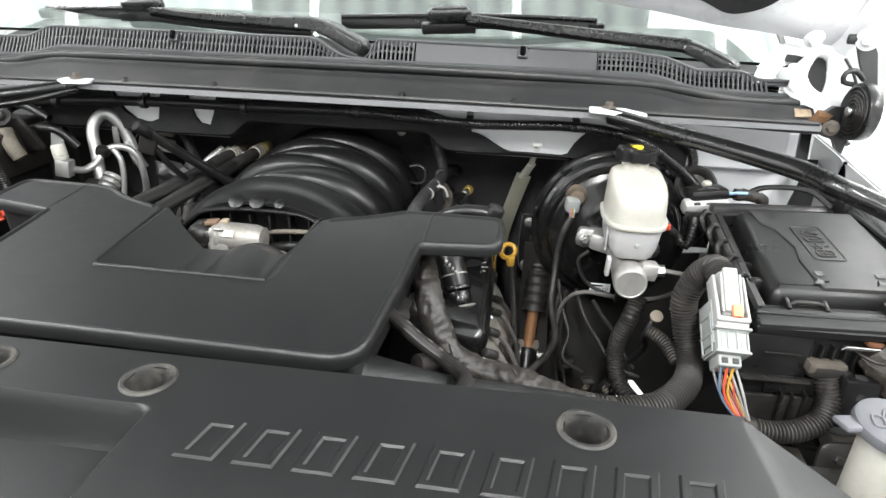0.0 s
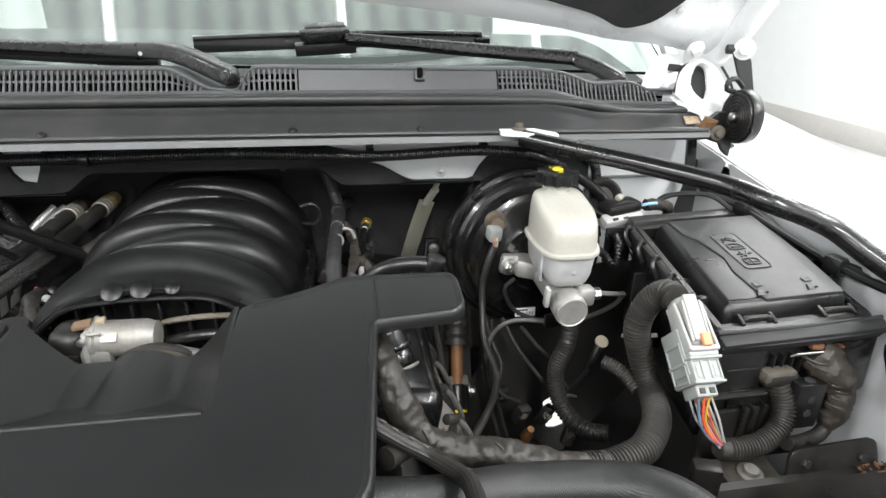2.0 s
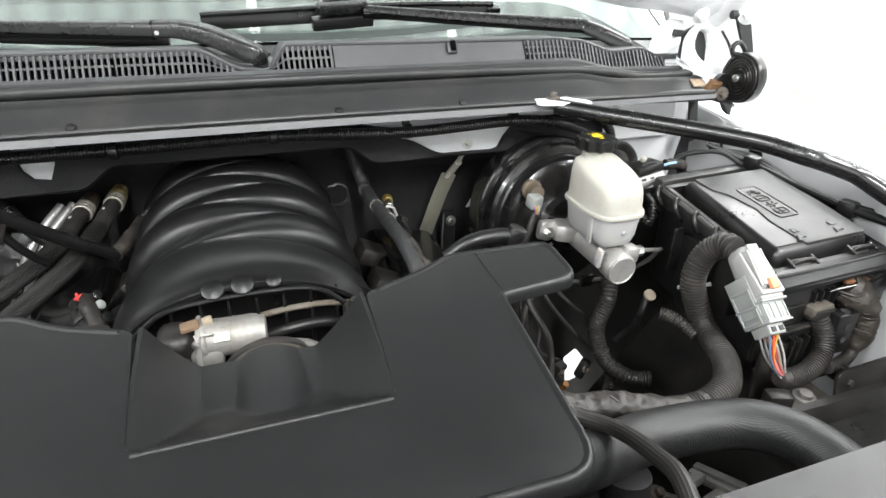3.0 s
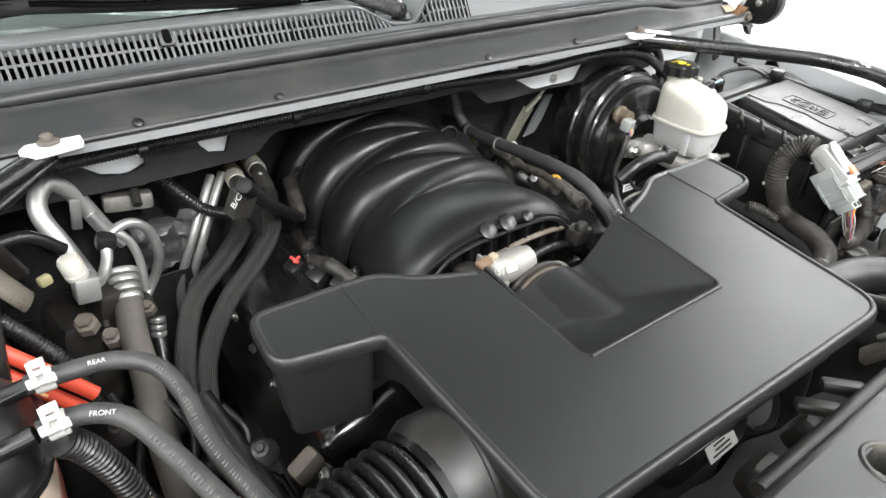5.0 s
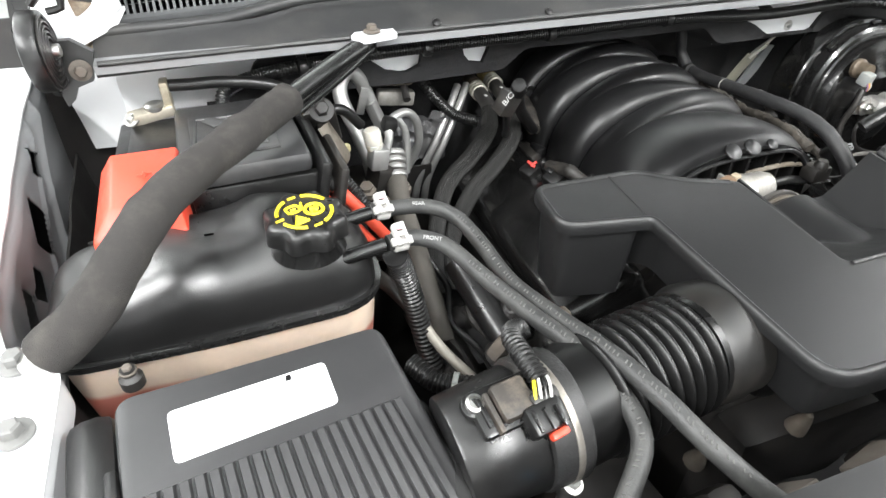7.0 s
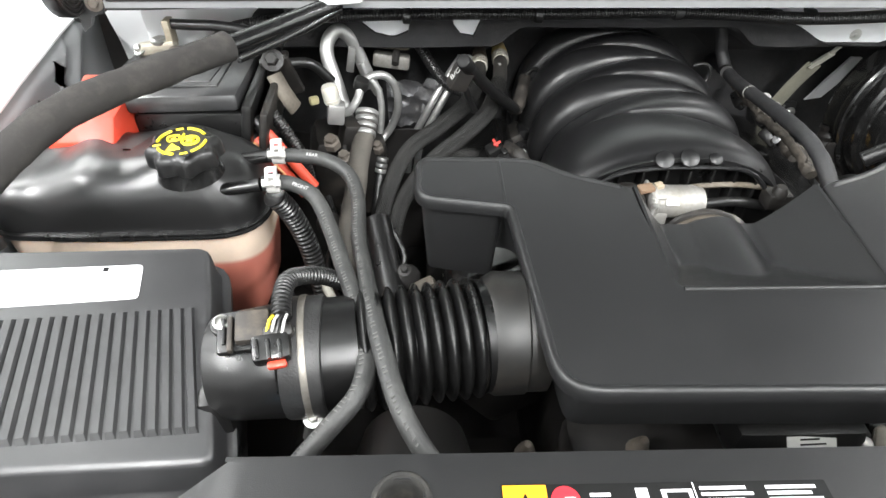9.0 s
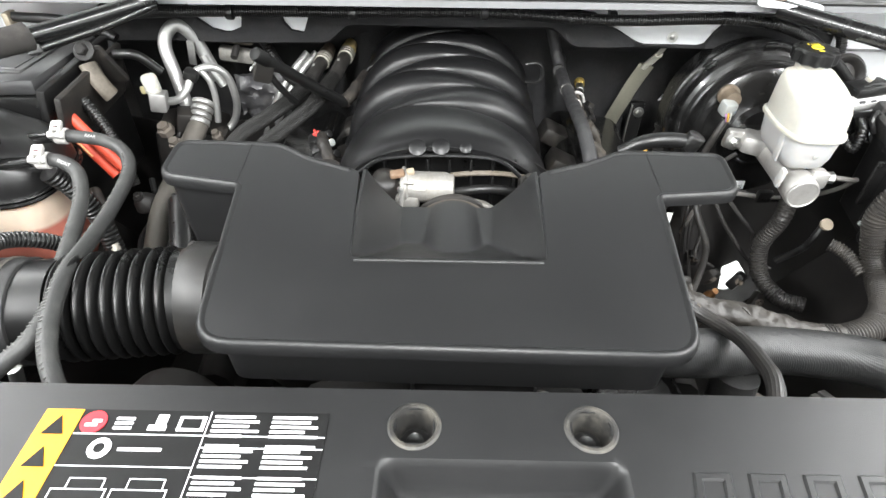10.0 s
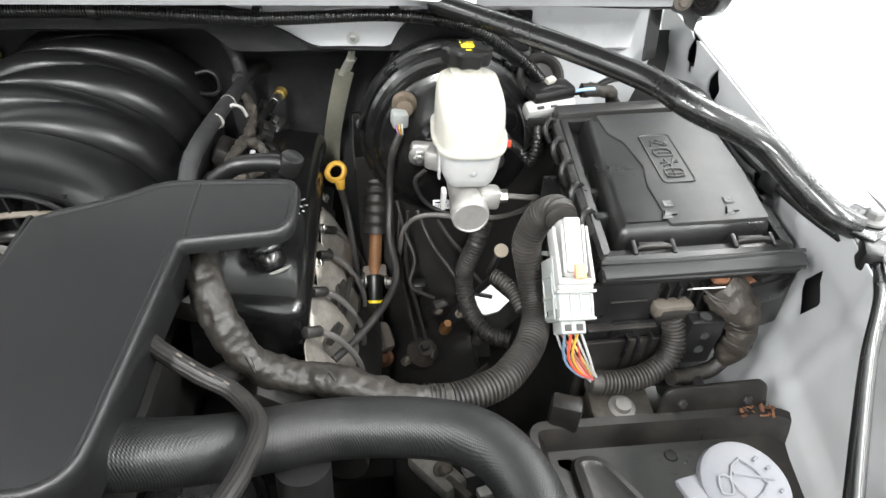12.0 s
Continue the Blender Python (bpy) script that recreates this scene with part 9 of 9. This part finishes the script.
heat = thing("heater_hoses", "braided black heater hoses from the firewall", "hose", (-0.3, 1.0, 0.88))
FERRULE = surface("stained_ferrule", (0.4, 0.38, 0.33), 0.42, metal=0.6, vary=0.3, dust=0.3)
for path, braid_from, end, finish in (
        ([(-0.2445, 1.084, 1.0385), (-0.249, 1.04, 1.038), (-0.254, 1.014, 1.034), (-0.272, 0.972, 1.022), (-0.311, 0.939, 1.003), (-0.362, 0.908, 0.976), (-0.395, 0.86, 0.925), (-0.41, 0.81, 0.87)], 2, (-0.241, 1.135, 1.04), surface("brown_dusty_fitting", (0.075, 0.055, 0.038), 0.65, metal=0.2, vary=0.3, dust=0.4)),
        ([(-0.207, 1.108, 1.0385), (-0.211, 1.065, 1.037), (-0.217, 1.025, 1.033), (-0.24, 0.954, 1.018), (-0.28, 0.92, 0.994), (-0.326, 0.9, 0.963), (-0.37, 0.86, 0.92), (-0.39, 0.81, 0.87)], 2, (-0.205, 1.175, 1.039), surface("dusty_gold_fitting", (0.42, 0.32, 0.13), 0.6, metal=0.3, vary=0.25, dust=0.3))):
    part("rubber_end", tube(path[:4], 0.0115, 18, 0.004), OLDRUBBER, heat, "bare rubber hose end")
    part("hose", tube(path[braid_from:], 0.0126, 64, 0.004, flute=0.05, squash=0.94), BRAID, heat, "braided black hose")
    a, b = Vector(path[0]), Vector(end)
    d = (b - a).normalized()
    part("end_fitting", lathe([(0.0115, 0), (0.0115, 0.018), (0.0135, 0.022), (0.0135, 0.03), (0.0115, 0.034), (0.0115, 0.052)], a - d * 0.002, d, 20), finish, heat, "worn end fitting")
    for j in range(3):
        p = a - d * (0.012 - 0.0085 * j)
        part("ferrule", rod(tuple(p), tuple(p + d * 0.0068), 0.0142, seg=20, soft=0.0014), FERRULE, heat, "crimped stained ferrule")
    part("print_bar", block(tuple(Vector(path[1]) + Vector((-0.002, -0.004, 0.0116))), (0.004, 0.008, 0.0006), 0.0002, (0, -8, 8)), WHITEP, heat)

bo = thing("purge_valve_hose", "black valve and short hose with white print", "valve", (-0.26, 0.93, 1.05))
part("valve", block((-0.287, 0.885, 1.104), (0.026, 0.022, 0.034), 0.004, (15, 20, 20)), GRIMY, bo, "dark valve body")
part("hose_cuff", rod((-0.2865, 0.857, 1.1385), (-0.276, 0.877, 1.12), 0.0096, seg=20, soft=0.0035), INK, bo)
writing("print", "B/O", 0.012, Matrix.Translation((-0.2905, 0.8705, 1.1125)) @ Euler((radians(50), radians(-18), radians(-52))).to_matrix().to_4x4() @ Matrix.Translation((0.002, 0.0, 0.007)) @ Matrix.Rotation(radians(52), 4, "Z"), WHITEP, bo)
part("hose", tube([(-0.284, 0.862, 1.134), (-0.27, 0.888, 1.11), (-0.246, 0.925, 1.072), (-0.215, 0.957, 1.034), (-0.193, 0.977, 1.01)], 0.0084, 16), BLACK, bo, "glossy black hose")
part("taped_end", tube([(-0.194, 0.974, 1.012), (-0.182, 1.01, 1.014), (-0.172, 1.05, 1.018), (-0.168, 1.075, 1.016)], 0.0105, 16, 0.003, wobble=0.15, crinkle=0.15, wrap=0.06), TAPE, bo, "taped hose joint")
part("joint_loop", tube([(-0.168, 1.07, 1.026), (-0.155, 1.075, 1.034), (-0.142, 1.08, 1.03)], 0.0035, 8), BLACK, bo)
part("valve_post", tube([(-0.285, 0.89, 1.1), (-0.272, 0.91, 1.06), (-0.262, 0.935, 1.03)], 0.005, 10), BLACK, bo)
LOCKRED = surface("dull_red_plastic", (0.5, 0.05, 0.04), 0.5, vary=0.1)
for i, (x, y, z) in enumerate(((-0.228, 0.905, 0.975), (-0.215, 0.86, 0.985), (-0.2, 0.82, 0.99), (-0.19, 0.775, 0.985))):
    c = part("injector_plug", block((x, y, z), (0.026, 0.028, 0.03), 0.006, (10 * i, -25, 15)), BLACK, bo)
    if i == 0:
        part("lock_tab", block((-0.231, 0.903, 0.993), (0.004, 0.016, 0.004), 0.001, (10, -25, 15)), LOCKRED, c, "red lock tab")
        part("lock_tab", block((-0.229, 0.899, 0.995), (0.012, 0.004, 0.003), 0.001, (10, -25, 15)), LOCKRED, c, "red lock tab")
    if i == 2:
        part("latch", block((-0.222, 0.864, 1.002), (0.008, 0.012, 0.005), 0.002, (10, -25, 15)), BLACK, c)
    part("collar", rod((x + 0.014, y, z + 0.014), (x + 0.02, y - 0.004, z + 0.019), 0.0062, seg=12, soft=0.001), GREYCONN if i % 2 else BLACK, c)
part("loom", tube([(-0.215, 0.88, 1.0), (-0.205, 0.84, 1.01), (-0.19, 0.8, 1.0), (-0.2, 0.75, 0.985)], 0.0085, 12, 0.003, wobble=0.2, crinkle=0.2, wrap=0.06), TAPE, bo)
part("grommet", lathe([(0.02, 0), (0.022, 0.004), (0.02, 0.01), (0.008, 0.012)], (-0.183, 0.745, 1.02), (0, 0, 1), 20), GRIMY, bo)

# small hoses and pipes low between tank and engine
lowl = thing("lower_hoses", "dark hoses and a pale pipe below the tank", "hose", (-0.45, 0.65, 0.8))
part("pale_pipe", tube([(-0.478, 0.7, 0.96), (-0.455, 0.66, 0.925), (-0.43, 0.62, 0.905), (-0.425, 0.61, 0.88)], 0.006, 10), surface("greyish_pipe", (0.32, 0.3, 0.26), 0.5, metal=0.3, vary=0.2), lowl, "pale bent pipe")
part("sleeve", conduit([(-0.5, 0.63, 0.95), (-0.48, 0.6, 0.945), (-0.45, 0.585, 0.945), (-0.42, 0.58, 0.935)], 0.0115, 0.0042, 0.0014, 14), BLACK, lowl)
part("tie", rod((-0.467, 0.593, 0.946), (-0.462, 0.59, 0.946), 0.0128, seg=14), GREYCONN, lowl)
part("ribbed_hose", conduit([(-0.5, 0.672, 1.062), (-0.49, 0.685, 1.03), (-0.478, 0.69, 0.98), (-0.468, 0.68, 0.92), (-0.455, 0.66, 0.86)], 0.0125, 0.006, 0.0018, 16), BLACK, lowl, "ribbed black hose")
part("pipe_sleeve", tube([(-0.51, 0.745, 0.985), (-0.495, 0.725, 0.975), (-0.478, 0.7, 0.96), (-0.468, 0.684, 0.947)], 0.0085, 12), GRIMY, lowl)
part("dark_hose", tube([(-0.4, 0.76, 0.96), (-0.385, 0.7, 0.93), (-0.37, 0.64, 0.9), (-0.36, 0.58, 0.86)], 0.018, 14), BLACK, lowl)
for k, (x, y, z) in enumerate(((-0.43, 0.8, 0.9), (-0.4, 0.74, 0.88), (-0.47, 0.79, 0.93), (-0.36, 0.69, 0.92), (-0.39, 0.65, 0.9), (-0.44, 0.66, 0.87))):
    c = part("casting_boss", lathe([(0.016, 0), (0.018, 0.004), (0.014, 0.014), (0.008, 0.02), (0, 0.021)], (x, y, z), (0.3 * math.sin(k * 2), -0.4, 1), 14), DARK, lowl)
    part("boss_bolt", hexbolt((x + 0.006 * math.sin(k * 2), y - 0.008, z + 0.02), (0.3 * math.sin(k * 2), -0.4, 1), 0.005), DARK, c)
for k in range(5):
    x = -0.475 + 0.024 * k
    part("thin_cable", tube([(x, 0.83 - 0.02 * k, 0.95), (x + 0.015, 0.79 - 0.015 * k, 0.92), (x + 0.005, 0.74 - 0.01 * k, 0.9 + 0.01 * (k % 2)), (x + 0.03, 0.68, 0.88), (x + 0.035, 0.62, 0.87)], 0.0045 + 0.0015 * (k % 2), 8, wobble=0.1), (BLACK, OLDRUBBER)[k % 2], lowl)
part("bracket", block((-0.41, 0.6, 0.975), (0.028, 0.016, 0.03), 0.005, (20, 20, 30)), DULL, lowl)
part("bracket", block((-0.335, 0.62, 0.965), (0.03, 0.016, 0.034), 0.005, (10, -20, 15)), DULL, lowl)
part("alternator", lathe([(0.03, 0), (0.06, 0.006), (0.065, 0.03), (0.065, 0.08), (0.04, 0.09)], (-0.35, 0.52, 0.82), (0, -1, 0.2), 28), DARK, lowl, "dusty alternator housing")
for i, (x, h) in enumerate(((-0.275, 0.0), (-0.185, 0.005))):
    part("fin", block((x, 0.372, 0.99 + h), (0.045, 0.012, 0.035), 0.003, (30, 10 - 20 * i, 10)), DULL, lowl)


# ---------------------------------------------------------------- radiator cover
def radiator_cover():
    t = thing("radiator_cover", "black plastic radiator cover with bolt dishes and label", "radiator cover", (0.01, 0.2, 1.0))

    def f(x, v):
        """v runs from the rear edge to the front."""
        a = abs(x - 0.005)
        y = 0.334 - 0.30 * v
        z = 1.103 - 0.012 * ease((v - 0.25) / 0.75) - 0.06 * max(0, v - 0.55) ** 2
        if a > 0.458:
            z -= (a - 0.458) * 0.42
            y -= (a - 0.458) * 0.55 * (1 - v)
        if -0.062 < x < 0.097 and v > 0.165:
            z -= 0.034 * ease((v - 0.165) / 0.03) * ease((x + 0.062) / 0.016) * ease((0.097 - x) / 0.016)
        return (x, y, z)

    dishes = (-0.347, -0.039, 0.079, 0.363)
    xs = [x for x in span(-0.66, 0.66, 66) if all(abs(x - d) > 0.02 for d in dishes)]
    xs = sorted(set(xs + [-0.453, 0.463] + span(-0.062, -0.046, 6) + span(0.081, 0.097, 6) + [d + o for d in dishes for o in (-0.0125, 0.0125)]))
    vs = sorted(set([v for v in span(0, 1, 20) if abs(v - 0.087) > 0.056] + span(0.165, 0.195, 6) + [0.0453, 0.1287]))
    bm = sheet(xs, vs, f, thick=(0, 0, -0.004))
    kill = [fc for fc in bm.faces if any(abs(fc.calc_center_median().x - d) < 0.0122 and abs(fc.calc_center_median().y - 0.308) < 0.0122 for d in dishes)]
    bmesh.ops.delete(bm, geom=kill, context="FACES")
    part("panel", bm, COVER, t, "satin black cover panel", sharp=30)
    part("rear_lip", sheet(span(-0.455, 0.465, 30), [0, 1], lambda x, v: (x, 0.334 + 0.0004 * v, 1.103 - 0.022 * v), thick=(0, 0.003, 0)), COVER, t)
    rim = surface("dusty_dish_rim", (0.018, 0.0175, 0.0165), 0.5, vary=0.25, dust=0.5, dust_colour=(0.17, 0.155, 0.125))
    for x in dishes:
        d = part("bolt_dish", lathe([(0.0, -0.026), (0.014, -0.025), (0.0182, -0.002), (0.0182, 0.0004), (0.0168, 0.0016), (0.0148, 0.0016), (0.0134, -0.001), (0.0125, -0.005), (0.0115, -0.021), (0.0, -0.022)], (x, 0.308, 1.103), (0, 0, 1), 40), rim, t, "dusty recessed bolt dish")
        part("bolt_head", lathe([(0.0095, 0), (0.0095, 0.0035), (0.006, 0.0045), (0.004, 0.003), (0.0, 0.003)], (x, 0.308, 1.081), (0, 0, 1), 20), BLACK, d)
    # plain slanted shapes in the place of the maker's embossed name
    for i in range(9):
        x = 0.131 + 0.0342 * i
        y0, y1, k = 0.2465, 0.2785, 0.006
        w = 0.024
        s = rounded([(x, y0), (x + w, y0), (x + w + k, y1), (x + k, y1)], 0.0)
        zf = lambda px, py: f(px, (0.334 - py) / 0.3)[2]
        part("embossed_shape", shell(s, [(-0.0058, 0.0003), (-0.0046, 0.0017), (-0.0012, 0.0017), (0.0, 0.0002)], zf, caps=(False, False)), COVER, t)
    # warning label
    zl = lambda px, py: f(px, (0.334 - py) / 0.3)[2]
    lab = part("label", shell([Vector(p) for p in ((-0.289, 0.232), (-0.097, 0.232), (-0.097, 0.3155), (-0.289, 0.3155))], [(0, 0.0011), (0, 0.0002)], zl), INK, t, "black warning label with pictograms")

    def patch(x0, y0, x1, y1, mat, h=0.0016):
        part("print_bar", shell([Vector(p) for p in ((x0, y0), (x1, y0), (x1, y1), (x0, y1))], [(0, h), (0, h - 0.0004)], zl), mat, lab)

    patch(-0.2885, 0.232, -0.263, 0.315, ORANGE)
    for y in (0.296, 0.273, 0.25):
        tri = [Vector(p) for p in ((-0.283, y), (-0.2685, y), (-0.2757, y + 0.014))]
        part("pictogram", shell(tri, [(0, 0.0021), (0, 0.0016)], zl), INK, lab)
    part("pictogram", lathe([(0.0085, 0), (0.0085, 0.0006), (0, 0.0006)], (-0.2525, 0.3055, zl(-0.2525, 0.3055) + 0.0013), (0, 0, 1), 24), LRED, lab)
    for k in range(2):
        patch(-0.257 + 0.004 * k, 0.302 + 0.003 * k, -0.249 + 0.002 * k, 0.304 + 0.003 * k, LABEL, 0.0024)
    for k in range(3):
        patch(-0.238, 0.3005 + 0.0035 * k, -0.226, 0.3025 + 0.0035 * k, LABEL)
    patch(-0.215, 0.3, -0.203, 0.304, LABEL)
    patch(-0.211, 0.304, -0.204, 0.312, LABEL)
    patch(-0.196, 0.3, -0.178, 0.311, LABEL)
    patch(-0.1935, 0.302, -0.1805, 0.309, INK, 0.002)
    patch(-0.262, 0.2965, -0.097, 0.2972, LABEL)
    patch(-0.1765, 0.232, -0.176, 0.315, LABEL)
    patch(-0.262, 0.274, -0.1765, 0.2746, LABEL)
    part("pictogram", lathe([(0.0075, 0), (0.0075, 0.0005), (0, 0.0005)], (-0.24, 0.2865, zl(-0.24, 0.2865) + 0.0013), (0, 0, 1), 12), LABEL, lab)
    part("pictogram", lathe([(0.0035, 0), (0.0035, 0.0005), (0, 0.0005)], (-0.24, 0.2865, zl(-0.24, 0.2865) + 0.0018), (0, 0, 1), 12), INK, lab)
    patch(-0.228, 0.285, -0.2, 0.2872, LABEL)
    for cx in (-0.24, -0.203):
        for a, b, c, d in ((-0.017, 0.252, 0.017, 0.2526), (-0.017, 0.252, -0.0164, 0.259), (0.0164, 0.252, 0.017, 0.26), (-0.017, 0.259, 0.017, 0.2596), (-0.008, 0.266, 0.014, 0.2666), (-0.0086, 0.259, -0.008, 0.2666), (0.0134, 0.26, 0.014, 0.2666)):
            patch(cx + a, b, cx + c, d, LABEL)
    for col in (-0.173, -0.134):
        for k in range(19):
            y = 0.3105 - 0.0036 * k
            w = 0.02 + 0.012 * abs(math.sin(k * 1.7 + col * 40))
            if k % 6 != 5:
                patch(col, y, col + w, y + 0.0018, LABEL)
    for y in (0.288, 0.268, 0.2495):
        patch(-0.176, y, -0.097, y + 0.0006, LABEL)


radiator_cover()

rad = thing("radiator_support", "dark radiator and front panel below the cover", "radiator", (0, 0.2, 0.5))
part("core", block((0, 0.3, 0.75), (0.9, 0.06, 0.6), 0.01), DARK, rad)
part("fan_shroud", block((0, 0.345, 0.82), (0.86, 0.03, 0.42), 0.01), BLACK, rad)
part("cross_bar", block((0, 0.2, 1.04), (1.3, 0.2, 0.05), 0.02), DARK, rad)
for s in (-1, 1):
    part("headlamp", block((s * 0.72, 0.02, 0.92), (0.34, 0.3, 0.22), 0.05), GLOSS, rad, "dark headlamp housing")
part("front_bumper", block((0, -0.1, 0.7), (1.8, 0.25, 0.6), 0.08), PAINT, rad, "white front bumper")
part("crossmember", block((0, 0.6, 0.42), (1.1, 0.3, 0.08), 0.02), DARK, rad)
part("undertray", block((0, 0.52, 0.33), (1.5, 1.16, 0.01), 0.003), DARK, rad)
# pale rad hose bracket and connectors near the radiator
rc = thing("radiator_fittings", "pale grey brackets beside the radiator hose", "bracket", (0.43, 0.4, 0.85))
part("bracket", block((0.437, 0.43, 0.858), (0.04, 0.016, 0.05), 0.006, (40, 10, 20)), DULL, rc)
part("bracket_bolt", hexbolt((0.437, 0.418, 0.872), (0, -0.7, 0.7), 0.009), STEEL, rc)
for k in range(2):
    part("white_clip", block((0.472 + 0.012 * k, 0.43 - 0.03 * k, 0.865), (0.05, 0.008, 0.02), 0.003, (30, 25, -20)), WHITEP, rc, "white plastic clip")
part("white_clip", block((0.505, 0.41, 0.85), (0.008, 0.06, 0.05), 0.003, (30, 0, 25)), GREYCONN, rc)
for x in (0.165, 0.115):
    part("fin", block((x, 0.392, 0.98), (0.022, 0.04, 0.012), 0.004, (-10, 20, 30)), GRIMY, rc)
part("cross_pipe", tube([(0.258, 0.366, 1.004), (0.2, 0.366, 1.003), (0.1, 0.366, 1.002), (-0.04, 0.366, 1.0)], 0.0095, 16), OLDRUBBER, rc, "dusty pipe along the radiator")
part("pipe_clamp", rod((0.24, 0.366, 1.0037), (0.235, 0.366, 1.0036), 0.0108, seg=18, soft=0.001), STEEL, rc)

# front wheels that carry the car
for s in (-1, 1):
    wh = part("wheel", lathe([(0.28, 0.0), (0.345, 0.015), (0.37, 0.05), (0.37, 0.2), (0.345, 0.24), (0.25, 0.25)], (s * 0.72, 0.5, 0.37), (s, 0, 0), 56), RUBBER, car, "black front tyre")
    part("rim", lathe([(0.06, 0.0), (0.1, 0.012), (0.24, 0.0), (0.26, -0.03)], (s * 0.93, 0.5, 0.37), (s, 0, 0), 40), ALU, wh)
